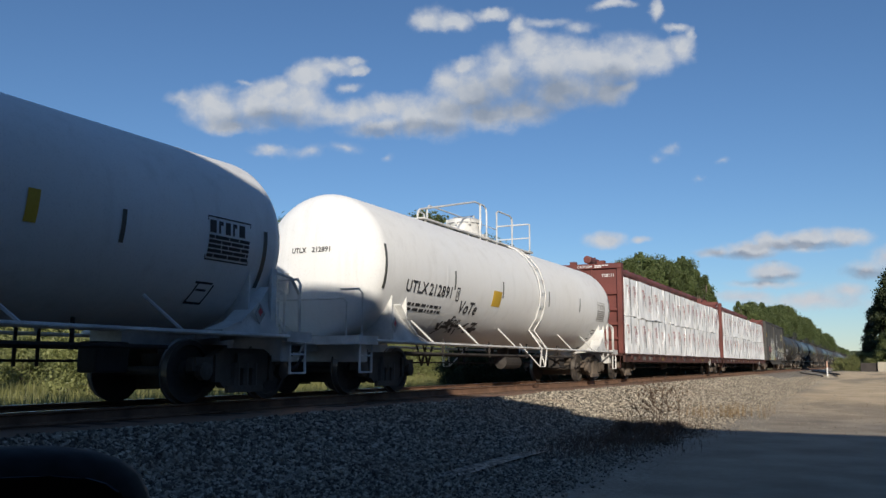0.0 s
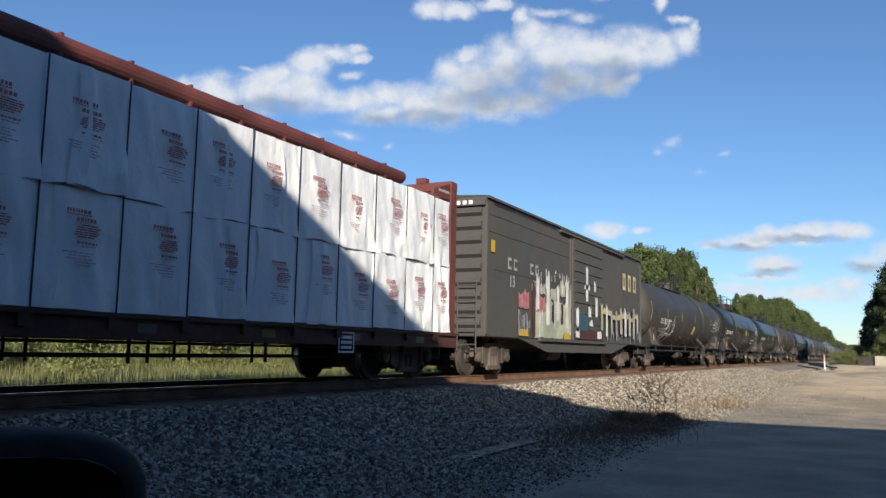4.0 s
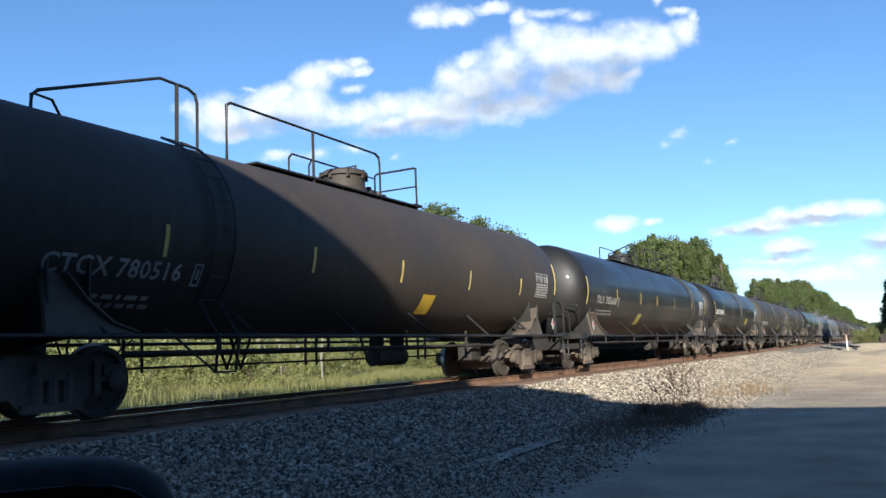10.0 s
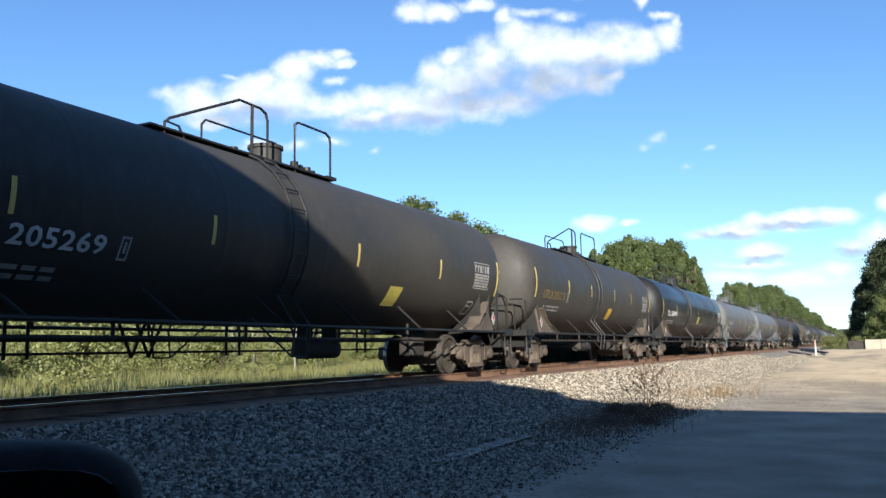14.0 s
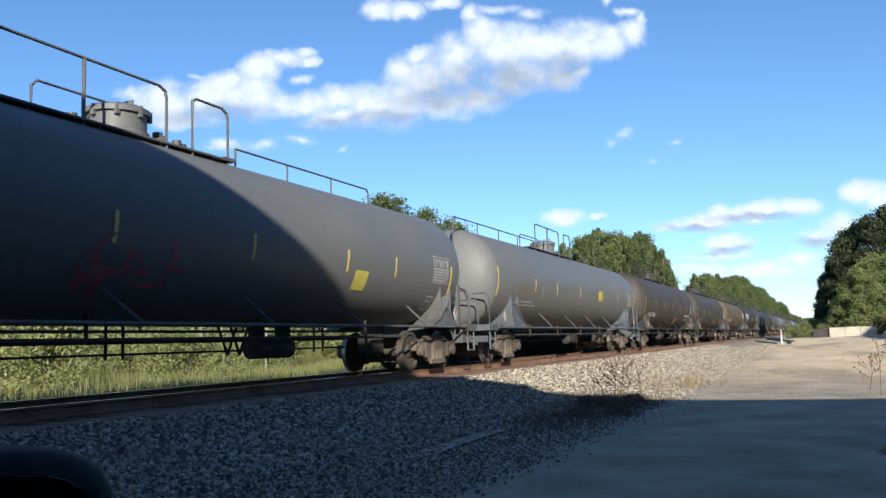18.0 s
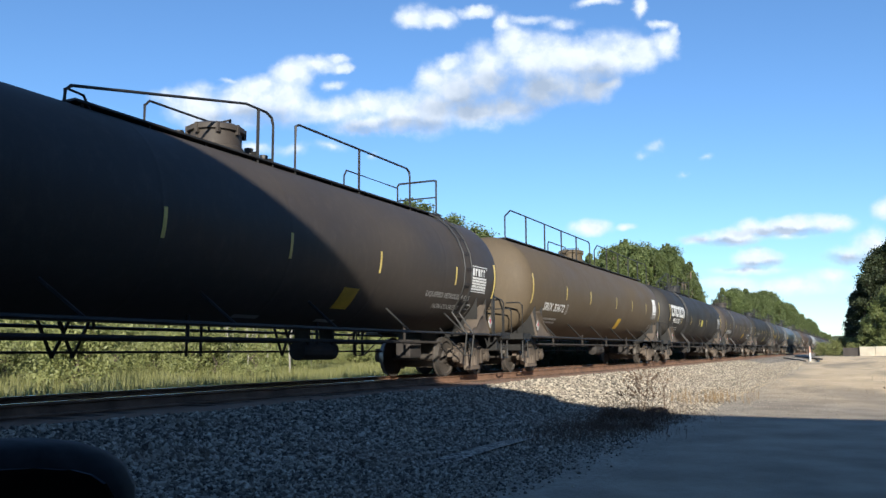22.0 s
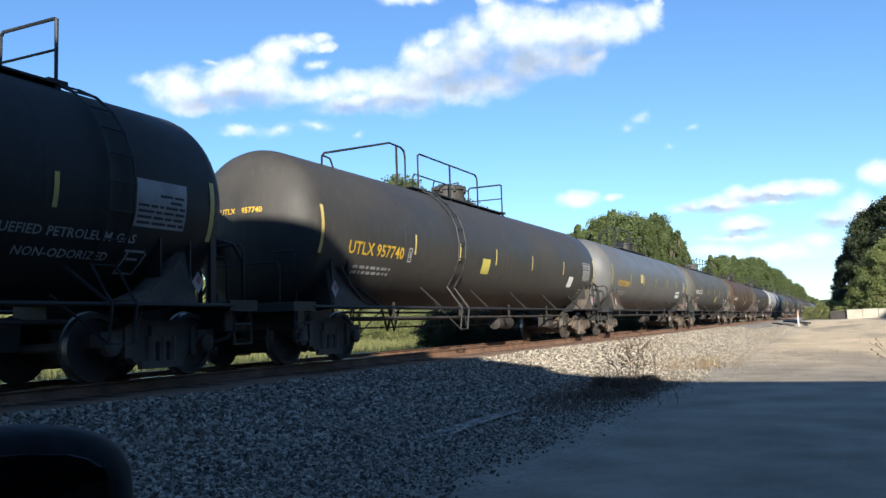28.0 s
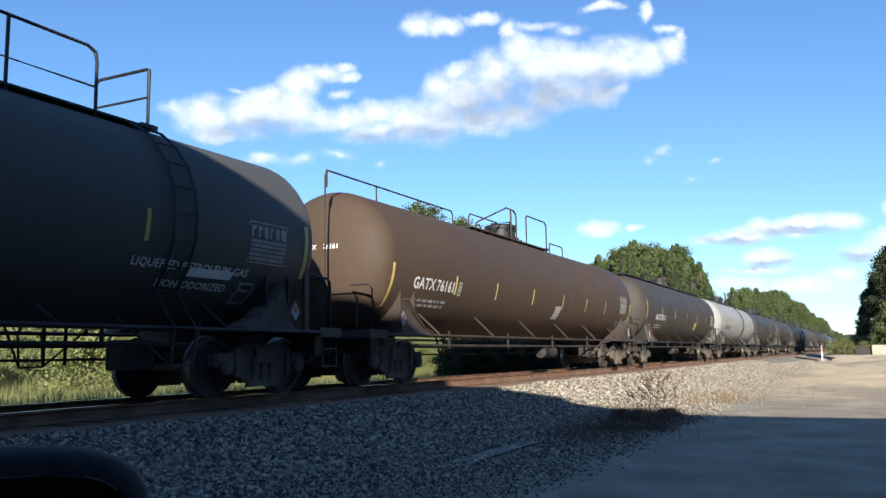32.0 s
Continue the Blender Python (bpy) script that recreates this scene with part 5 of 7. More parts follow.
# ---- boxcar ----
def boxcar(s0, s1, body0, body_len):
    mid, half = (s0 + s1) / 2, (s1 - s0) / 2
    car = tagged(new("boxcar"), "weathered grey steel boxcar with graffiti on its side", "boxcar", "cars of the freight train")
    CARS.append((car, mid))
    a, b = body0 - mid, body0 + body_len - mid
    X, Z0, Z1 = 1.42, 0.95, 4.36
    bm = bmesh.new()
    box(bm, -X, X, a, b, Z0, Z1)
    bmesh.ops.bevel(bm, geom=bm.edges[:], offset=0.02, segments=1, affect="EDGES")
    part("body", bm, BOX_GREY, car)
    for i in range(14):
        bm = bmesh.new()
        y0 = a + body_len * i / 14
        box(bm, -X - 0.06, X + 0.06, y0 + 0.02, y0 + body_len / 14 - 0.02, Z1, Z1 + 0.06)
        vs = [bm.verts.new(p) for p in ((-X - 0.05, y0, Z1 + 0.06), (X + 0.05, y0, Z1 + 0.06), (0, y0, Z1 + 0.16), (-X - 0.05, y0 + body_len / 14, Z1 + 0.06), (X + 0.05, y0 + body_len / 14, Z1 + 0.06), (0, y0 + body_len / 14, Z1 + 0.16))]
        bm.faces.new((vs[1], vs[4], vs[5], vs[2])), bm.faces.new((vs[0], vs[2], vs[5], vs[3]))
        bm.faces.new((vs[0], vs[1], vs[2])), bm.faces.new((vs[3], vs[5], vs[4]))
        part("roof_panel", bm, BOX_GREY, car)
    for y, s in ((a, -1), (b, 1)):
        for i in range(9):
            z = 1.15 + 0.345 * i
            bm = bmesh.new()
            vs = []
            for x in (-1.32, 1.32):
                vs += [bm.verts.new((x, y + s * d, zz)) for d, zz in ((0.0, z), (0.10, z + 0.08), (0.10, z + 0.15), (0.0, z + 0.24))]
            bm.faces.new(vs[:4]), bm.faces.new(vs[4:][::-1])
            for k in range(4):
                bm.faces.new((vs[k], vs[4 + k], vs[4 + (k + 1) % 4], vs[(k + 1) % 4]))
            bmesh.ops.recalc_face_normals(bm, faces=bm.faces)
            part("end_rib", bm, BOX_GREY, car)
        bm = bmesh.new()
        for x in (0.75, 1.25):
            tube(bm, [(x, y + s * 0.16, 0.6), (x, y + s * 0.16, 2.3)], 0.02)
        for k in range(5):
            tube(bm, [(0.75, y + s * 0.16, 0.75 + 0.36 * k), (1.25, y + s * 0.16, 0.75 + 0.36 * k)], 0.016)
        part("end_ladder", bm, BOX_GREY, car)
    dy0, dy1 = a + body_len * 0.425, a + body_len * 0.635
    for side in (1, -1):
        bm = bmesh.new()
        box(bm, side * X, side * (X + 0.07), dy0, dy1, Z0 + 0.05, Z1 - 0.12)
        door = part("sliding_door", bm, BOX_GREY, car)
        for i in range(9):
            bm = bmesh.new()
            box(bm, side * (X + 0.07), side * (X + 0.10), dy0 + 0.1, dy1 - 0.1, 1.2 + 0.33 * i, 1.28 + 0.33 * i)
            part("door_rib", bm, BOX_GREY, door)
        bm = bmesh.new()
        box(bm, side * (X + 0.01), side * (X + 0.11), dy0 - 1.2, dy1 + 2.8, Z1 - 0.12, Z1 - 0.05)
        box(bm, side * (X + 0.01), side * (X + 0.11), dy0 - 3.0, dy1 + 0.3, Z0 - 0.04, Z0 + 0.05)
        part("door_track", bm, BOX_GREY, car)
        for z, p, q in ((2.62, a + 0.6, dy0 - 0.1), (3.55, a + 0.2, dy0 - 0.3), (3.98, a + 0.2, dy0 - 0.1)):
            bm = bmesh.new()
            box(bm, side * X, side * (X + 0.012), p, q, z, z + 0.025)
            part("panel_seam", bm, BOX_GREY, car)
        for y in (a + 0.06, dy0 - 0.12, dy1 + 0.12, b - 0.06):
            bm = bmesh.new()
            box(bm, side * X, side * (X + 0.035), y - 0.045, y + 0.045, Z0 + 0.06, Z1 - 0.14)
            part("side_post", bm, BOX_GREY, car)
        for i in range(9):
            y = a + 0.5 + (body_len - 1.0) * i / 9
            bm = bmesh.new()
            box(bm, side * X, side * (X + 0.006), y, y + body_len / 9 - 0.25, Z1 - 0.11, Z1 - 0.03)
            part("eave_slot", bm, BLACK_STEEL, car)
        bm = bmesh.new()
        vs = [bm.verts.new((side * x, y, z)) for x in (X - 0.02, X + 0.02) for y, z in ((a + 2.2, Z0), (b - 2.2, Z0), (b - 4.4, 0.60), (a + 4.4, 0.60))]
        for f in ((0, 1, 2, 3), (7, 6, 5, 4), (0, 4, 5, 1), (1, 5, 6, 2), (2, 6, 7, 3), (3, 7, 4, 0)):
            bm.faces.new([vs[k] for k in f])
        bmesh.ops.recalc_face_normals(bm, faces=bm.faces)
        part("side_sill", bm, BOX_GREY, car)
    GR = X + 0.03

    def flat(name, y0, y1, z0, z1, material, x=GR, label=""):
        bm = bmesh.new()
        bm.faces.new([bm.verts.new((x, y, z)) for y, z in ((y0, z0), (y1, z0), (y1, z1), (y0, z1))])
        return part(name, bm, material, car, label)
    CREAM = plain("faded_cream_paint", (0.58, 0.52, 0.30), 0.6)
    for k in range(3):   # company name as plain shapes
        y = b - 2.9 + k * 0.78
        bm = bmesh.new()
        for z in (3.0, 3.50):
            bm.faces.new([bm.verts.new((X + 0.03, p, q)) for p, q in ((y, z), (y + 0.42, z), (y + 0.42, z + 0.14), (y, z + 0.14))])
        for p in (y + 0.0, y + 0.29):
            bm.faces.new([bm.verts.new((X + 0.034, u, q)) for u, q in ((p, 3.02), (p + 0.13, 3.02), (p + 0.13, 3.6), (p, 3.6))])
        part("company_lettering", bm, CREAM, car, "faded cream block lettering")
    for y in (1.35, 1.75, 2.95, 3.35):
        flat("mark_bar", a + y, a + y + 0.07, 2.72, 3.02, DIRTY_WHITE)
        flat("mark_bar", a + y + 0.075, a + y + 0.24, 2.95, 3.02, DIRTY_WHITE)
        flat("mark_bar", a + y + 0.075, a + y + 0.24, 2.72, 2.79, DIRTY_WHITE)
    for text, y in (("13", 1.65), ("65", 3.25)):
        vs, fs = letters(text, 0.42)
        raw("car_number", [(X + 0.03, a + y + v.x, 2.40 + v.y) for v in vs], fs, DIRTY_WHITE, car)
    flat("yellow_patch", a + 0.25, a + 0.5, 3.05, 3.35, YELLOW_PAINT)
    bm = bmesh.new()
    for k in range(8):
        bm.faces.new([bm.verts.new((p, a - 0.106, q)) for p, q in ((-0.2 + k * 0.17, 4.20), (-0.09 + k * 0.17, 4.20), (-0.09 + k * 0.17, 4.30), (-0.2 + k * 0.17, 4.30))])
    part("end_mark_bars", bm, WHITE_PAINT, car)
    part("end_cap", bbox_bevel(-X, X, a - 0.10, a - 0.002, 4.165, 4.32, 0.01, 1), BOX_GREY, car)
    rng = random.Random(8)

    cream = plain("sprayed_cream_paint", (0.52, 0.50, 0.38), 0.6, 0, 0.3)
    mint = plain("sprayed_mint_paint", (0.50, 0.54, 0.40), 0.6, 0, 0.35, 4)
    teal = plain("sprayed_teal_paint", (0.05, 0.13, 0.17), 0.6, 0, 0.35, 4)

    def blot(y0, y1, z0, z1, material, x, label, teeth=13, drip=0.25):
        """A filled patch with an uneven, dripping outline."""
        bm = bmesh.new()
        top = [(y0 + (y1 - y0) * i / teeth, z1 + rng.uniform(-drip, drip)) for i in range(teeth + 1)]
        bot = [(y0 + (y1 - y0) * i / teeth, z0 + rng.uniform(0, drip * 0.5)) for i in range(teeth + 1)]
        va = [bm.verts.new((x, *p)) for p in top]
        vb = [bm.verts.new((x, *p)) for p in bot]
        for i in range(teeth):
            bm.faces.new((vb[i], vb[i + 1], va[i + 1], va[i]))
        part("graffiti", bm, material, car, label)
    silver = plain("sprayed_silver_paint", (0.40, 0.41, 0.42), 0.5, 0, 0.35, 6)
    maroon = plain("sprayed_maroon_paint", (0.10, 0.035, 0.03), 0.6, 0, 0.35, 4)
    bright = plain("sprayed_white_paint", (0.80, 0.80, 0.77), 0.55, 0, 0.2, 8)

    def ribbon(bm, pts, w, x):
        """A sprayed line: flat quads with round joints along pts."""
        for (ya, za), (yb, zb) in zip(pts, pts[1:]):
            d = math.hypot(yb - ya, zb - za) or 1e-6
            ny, nz = -(zb - za) / d * w / 2, (yb - ya) / d * w / 2
            ey, ez = (yb - ya) / d * w * 0.35, (zb - za) / d * w * 0.35
            bm.faces.new([bm.verts.new((x, p, q)) for p, q in ((ya - ny - ey, za - nz - ez), (yb - ny + ey, zb - nz + ez), (yb + ny + ey, zb + nz + ez), (ya + ny - ey, za + nz - ez))])
            x += 0.0004

    def drips(y0, y1, ztop, zlow, count, material, x):
        bm = bmesh.new()
        for k in range(count):
            y, z = rng.uniform(y0, y1), ztop + rng.uniform(-0.2, 0.2)
            ribbon(bm, [(y, z), (y + rng.uniform(-0.02, 0.02), zlow + (z - zlow) * rng.random() ** 1.5)], rng.uniform(0.025, 0.07), x + 0.0006 * k)
        part("paint_drip", bm, material, car)["kind"] = "stuff"
    # beside the door: pale letters over a green and cream ground, running down
    blot(dy0 - 3.35, dy0 - 0.12, 0.98, 2.10, mint, X + 0.030, "sprayed pale green graffiti fill", 15, 0.12)
    blot(dy0 - 3.5, dy0 - 3.25, 0.98, 2.5, maroon, X + 0.034, "sprayed maroon graffiti edge", 3, 0.1)
    blot(dy0 - 3.2, dy0 - 2.45, 1.7, 2.15, RED_PRINT, X + 0.033, "sprayed red graffiti fill", 5, 0.08)
    for k, (p, q, u, v, paint) in enumerate(((3.20, 2.95, 1.75, 2.75, bright), (2.90, 2.45, 2.20, 2.60, cream), (2.38, 2.10, 1.35, 2.85, bright), (2.05, 1.55, 2.10, 2.50, mint), (1.92, 1.72, 1.45, 2.00, DARK_GRIME), (1.50, 1.25, 1.50, 2.55, bright),
                                             (1.18, 0.72, 2.25, 2.65, cream), (1.12, 0.88, 1.40, 2.15, maroon), (0.66, 0.40, 1.30, 2.85, bright), (0.34, 0.14, 1.90, 2.60, mint))):
        blot(dy0 - p, dy0 - q, u, v, paint, X + 0.0370 + 0.0006 * k, "sprayed graffiti letter with dripping edges", 4, 0.14)
    drips(dy0 - 3.3, dy0 - 0.2, 2.80, 2.3, 20, bright, X + 0.048)
    drips(dy0 - 3.3, dy0 - 0.2, 1.85, 1.0, 12, bright, X + 0.066)
    blot(dy0 - 4.5, dy0 - 3.75, 1.75, 2.2, RED_PRINT, X + 0.031, "sprayed red graffiti fill", 5, 0.1)
    drips(dy0 - 4.6, dy0 - 3.7, 1.5, 1.05, 14, silver, X + 0.036)
    flat("yellow_patch", dy0 - 4.5, dy0 - 3.8, 1.02, 1.2, YELLOW_PAINT, X + 0.040)
    flat("yellow_patch", dy0 - 1.0, dy0 - 0.4, 1.0, 1.18, YELLOW_PAINT, X + 0.098)
    # on the door: a white tag, a teal block and a dark foot
    blot(dy0 + 0.1, dy1 - 0.1, 1.02, 1.32, maroon, X + 0.103, "sprayed maroon graffiti fill", 8, 0.05)
    blot(dy0 + 0.55, dy0 + 1.35, 1.3, 1.85, teal, X + 0.105, "sprayed teal graffiti fill", 8, 0.06)
    for p, q, u, v in ((1.18, 1.42, 2.25, 3.40), (1.02, 1.60, 2.62, 2.80), (2.10, 2.30, 2.60, 3.00), (2.22, 2.50, 1.80, 2.45), (0.15, 0.45, 1.25, 2.00), (0.12, 0.50, 1.05, 1.40), (1.55, 1.95, 1.45, 1.60), (1.45, 1.75, 1.75, 2.10), (2.45, 2.95, 1.05, 1.35)):
        blot(dy0 + p, dy0 + q, u, v, bright, X + 0.108, "sprayed white tag on the door", 4, 0.10)
    for k in range(9):
        y, tall = dy1 - 0.40 + 0.62 * k, rng.uniform(2.05, 2.45)
        blot(y, y + rng.uniform(0.18, 0.34), rng.uniform(1.10, 1.45), tall, (cream, bright, cream, silver)[k % 4], X + 0.113, "sprayed graffiti letter with dripping edges", 4, 0.12)
        if k < 8:
            blot(y + 0.15, y + 0.60, tall - 0.30, tall - 0.10, cream if k % 3 else YELLOW_STRIP, X + 0.116, "sprayed graffiti letter with dripping edges", 4, 0.06)
    drips(dy1 - 0.3, b - 0.5, 1.35, 1.0, 16, silver, X + 0.125)
    for s in (-1, 1):
        add_truck(car, s * (half - 2.2), mid)
        part("coupler", shared("coupler", coupler_mesh), DARK_GRIME, car).matrix_basis = pose(0, s * (half - 0.8), 0, 0, 0, 0 if s > 0 else 180)
    bm = bmesh.new()
    box(bm, -0.3, 0.3, -half + 0.7, half - 0.7, 0.70, 0.95)
    lathe(bm, [(-1.0, 0.03), (-0.95, 0.2), (0.2, 0.2), (0.25, 0.03)], 12, "Y", (0.5, 0, 0.55))
    part("centre_sill", bm, DARK_GRIME, car)
    return car


# ---- the train, from its first car in view to the far end ----
PINK_SPRAY = plain("sprayed_pink_paint", (0.30, 0.09, 0.11), 0.6)
VIOLET_SPRAY = plain("sprayed_violet_paint", (0.16, 0.15, 0.24), 0.6)
S, L, W = "slope", "loop", "low"
SPECS = [
    (-7.57, 12.26, dict(strip_z=(2.16, 2.28), strips=(-7.96, -0.59, 2.21, 5, 7.74), r=1.44, inset=1.25, paint=P_WHITE, gear=GEAR_WHITE, label="white tank car with a dark data panel, dusty below", mark="", strip=GREY_STRIP, panel=BLACK_PRINT, dim=BLACK_PRINT, top=-3.6, square=True, square_paint=YELLOW_PAINT, square_y=3.70, square_z=2.31, square_w=0.08)),
    (12.26, 30.53, dict(strip_z=(2.44, 2.43), strips=(-7.74, -4.72, -1.98, 1.41, 4.27, 7.59), inset=0.8, paint=P_WHITE, gear=GEAR_WHITE, label="white tank car with black stencilled number and scrawl", mark="UTLX 212891", ink=BLACK_PRINT, dim=BLACK_PRINT, panel=DIRTY_WHITE, strip=GREY_STRIP, top=-1.22, rails=((-4.84, -0.94, S), (-0.25, 0.88, L), (2.29, 2.29, "cross")), ladder_y=0.73, square_paint=YELLOW_PAINT, square_y=-2.34, square_z=2.17, mark_y=2.48, mark_z=2.13, mark_w=2.09, extra=(words("VoTe", 0.42, -3.79, 1.85, BLACK_PRINT, "hand-sprayed word"), words("For", 0.34, -4.09, 1.55, BLACK_PRINT, "hand-sprayed word"), scrawl(-3.89, 1.42, 1.7, 0.2, BLACK_PRINT, 5, strokes=12)))),
    (95.22, 116.01, dict(strip_z=(2.47, 2.50), strips=(-9.02, -5.82, -2.52, 0.94, 3.05, 5.97, 8.82), paint=P_DARK, label="dusty dark grey tank car with white scrawl", mark="TILX 303130", strip=YELLOW_STRIP, top=0.58, rails=((-2.72, 0.28, S), (0.65, 1.56, L), (1.75, 7.6, W)), gas="stacked", square_y=1.0, extra=(scrawl(-5.0, 1.75, 2.2, 0.8, WHITE_PAINT, 4, strokes=16),))),
    (116.01, 136.02, dict(strip_z=(2.03, 2.29), strips=(-8.63, -5.51, -2.79, -0.03, 2.69, 5.44, 8.48), paint=P_GLOSS, label="glossy black tank car with white lettering", mark="CBTX 784657", mark_y=2.30, mark_z=2.13, mark_w=2.57, square_y=1.33, square_z=2.32, top=-0.11, rails=((-6.83, -4.09, S), (-3.38, 0.21, L), (1.1, 1.1, "cross")), gas=True, ladder_y=-4.22)),
    (136.02, 155.54, dict(strip_z=(2.10, 2.28), strips=(-8.38, -5.4, -2.74, -0.02, 2.69, 5.45, 8.64), paint=P_GLOSS, label="glossy black tank car with white lettering", mark="NBTX 784643", mark_y=2.22, mark_z=2.12, mark_w=2.39, square_y=1.32, square_z=2.32, top=-0.2, rails=((-2.92, 0.07, S), (0.77, 4.25, L), (5.22, 5.22, "cross")), gas=True, ladder_y=5.9)),
    (155.54, 175.61, dict(strip_z=(2.57, 2.24), strips=(-8.66, -5.75, -2.57, 0.23, 3.18, 6.08, 8.51), paint=P_BROWN, label="dusty brown-black tank car with faded lettering", mark="CTCX 780516", mark_y=2.81, mark_z=1.84, mark_w=2.12, square_y=1.48, square_z=1.65, ink=DIRTY_WHITE, top=0.44, truck_in=2.9, rails=((-7.1, -4.27, S), (-3.62, 0.97, L), (2.49, 2.49, "cross")), square_paint=YELLOW_PAINT, ladder=True, ladder_y=-4.72)),
    (175.61, 196.99, dict(strip_z=(2.42, 2.38), strips=(-9.31, -6.16, -3.08, -0.58, 2.48, 5.92, 9.16), paint=P_GLOSS, label="glossy black tank car with yellow reflectors", mark="TILX 305666", mark_y=2.60, mark_z=2.16, mark_w=2.11, square_y=-2.84, square_z=1.63, ink=DIRTY_WHITE, top=-0.21, rails=((-3.81, 0.34, S), (1.46, 5.68, L), (6.6, 6.6, "cross")), ladder_y=6.2)),
    (196.99, 215.63, dict(strip_z=(2.42, 2.48), strips=(-7.94, -5.32, -2.28, 0.83, 3.86, 6.95), paint=P_GLOSS, label="glossy blue-black tank car with white lettering", mark="DBUX 208829", mark_y=2.02, mark_z=2.28, mark_w=2.29, square_y=3.11, square_z=1.9, top=-0.26, style="small", rails=((-3.9, -0.92, S), (-0.18, 0.96, L)), ladder_y=0.6)),
    (215.63, 234.01, dict(strip_z=(2.34, 2.34), strips=(-7.81, -6.05, -2.84, 1.04, 4.43, 7.66), paint=P_DARK, label="dusty dark grey tank car with slanted lettering", mark="SHPX 205269", mark_y=2.45, mark_z=1.92, mark_w=2.56, square_y=2.67, square_z=1.66, top=0.13, style="small", rails=((-2.95, -0.51, S), (0.29, 1.45, L)), ladder_y=-0.83)),
    (234.01, 251.43, dict(strip_z=(2.46, 2.49), strips=(-7.33, -4.3, -1.79, 1.24, 3.79, 7.08), paint=P_DARK, label="dusty dark grey tank car with faded yellow lettering", mark="UTLX 205278", mark_y=2.26, mark_z=2.15, mark_w=2.01, square_y=0.84, square_z=1.78, ink=plain("faded_ochre_lettering", (0.22, 0.16, 0.06), 0.7), top=0.38, style="small", rails=((-3.63, -0.49, S), (0.19, 1.98, L)), square_paint=YELLOW_PAINT, ladder_y=-0.83)),
    (251.43, 272.82, dict(strip_z=(2.37, 2.43), strips=(-9.31, -6.01, -3, 0.25, 3.31, 5.95, 9.16), paint=P_GLOSS, label="glossy black tank car with white number", mark="TILX 304098", mark_y=2.77, mark_z=2.14, mark_w=2.18, square_y=0.47, square_z=1.98, top=-0.17, rails=((-8.58, -4.29, S), (-3.5, 0.74, L), (2.19, 2.19, "cross")), ladder_y=-2.4)),
    (272.82, 294.22, dict(strip_z=(2.04, 2.26), strips=(-9.32, -5.62, -3.74, -1.91, 0.99, 3.91, 5.89, 8.79), r=1.44, paint=P_GREY, label="dusty grey tank car with yellow reflectors and pink scrawl", mark="PPRX 33662", mark_y=2.95, mark_z=2.14, mark_w=1.87, square_y=4.48, square_z=1.9, ink=DIRTY_WHITE, top=-0.53, rails=((-10.3, -3.34, W), (-3.29, -0.06, L), (0.53, 1.42, L), (1.62, 6.30, W)), ladder=False, gear=plain("grey_painted_steel", (0.10, 0.10, 0.10), 0.6), extra=(scrawl(-1.6, 1.76, 1.7, 0.6, PINK_SPRAY, 11, strokes=14), scrawl(-4.9, 1.96, 0.9, 0.6, VIOLET_SPRAY, 12, strokes=9),))),
    (294.22, 315.52, dict(strip_z=(2.31, 2.34), strips=(-9.27, -5.89, -3.53, -0.52, 2.96, 5.77, 9.19), r=1.44, paint=P_GREY, label="dusty grey tank car with a long low top rail", mark="UTLX 204117", mark_y=3.42, mark_z=2.14, mark_w=2.06, square_y=2.48, square_z=2.3, ink=plain("dim_ochre_lettering", (0.20, 0.15, 0.07), 0.7), top=-0.42, truck_in=2.9, rails=((-10.3, -3.16, W), (-3.01, -0.09, L), (0.63, 1.47, L), (1.67, 7.40, W)), ladder=False, square_paint=YELLOW_PAINT, gear=plain("blue_grey_painted_steel", (0.09, 0.10, 0.115), 0.6))),
    (315.52, 335.37, dict(strip_z=(2.27, 2.33), strips=(-8.55, -5.72, -2.8, -0.14, 2.75, 5.5, 8.56), paint=P_BROWN, label="dusty brown-black tank car with white number", mark="SHQX 51248", mark_y=2.80, mark_z=1.77, mark_w=1.91, square_y=2.12, square_z=1.52, top=-0.1, rails=((-6.69, -4.55, S), (-3.98, 0.35, L), (1.67, 1.67, "cross")), gas=True, square_paint=YELLOW_PAINT, ladder=False)),
    (335.37, 355.69, dict(strip_z=(2.36, 2.33), strips=(-8.78, -5.65, -2.85, -0.02, 2.88, 6.34, 8.63), paint=P_BROWN, label="dusty brown-black tank car with faded lettering", mark="SHQX 51186", mark_y=2.68, mark_z=1.76, mark_w=1.75, square_y=2.08, square_z=1.58, ink=DIRTY_WHITE, top=-0.25, rails=((-3.78, 0.61, S), (1.28, 5.76, L), (7.14, 7.14, "cross")), gas=True, square_paint=YELLOW_PAINT, panel=WHITE_PAINT, ladder_y=6.9)),
    (355.69, 375.84, dict(strip_z=(2.39, 2.42), strips=(-8.69, -5.53, -2.81, 0.76, 3.32, 5.9, 8.69), paint=P_OCHRE, label="brown dust-covered tank car with long top rails", mark="SRIX 33672", mark_y=2.75, mark_z=1.92, mark_w=1.98, square_y=1.69, square_z=1.65, top=-0.3, rails=((-8.52, 0.42, L), (1.06, 10.39, "drop")), ladder=False, square_paint=YELLOW_PAINT, extra=(sheet(7.54, 2.56, 0.62, 0.7, WHITE_PAINT, "white data sheet"),))),
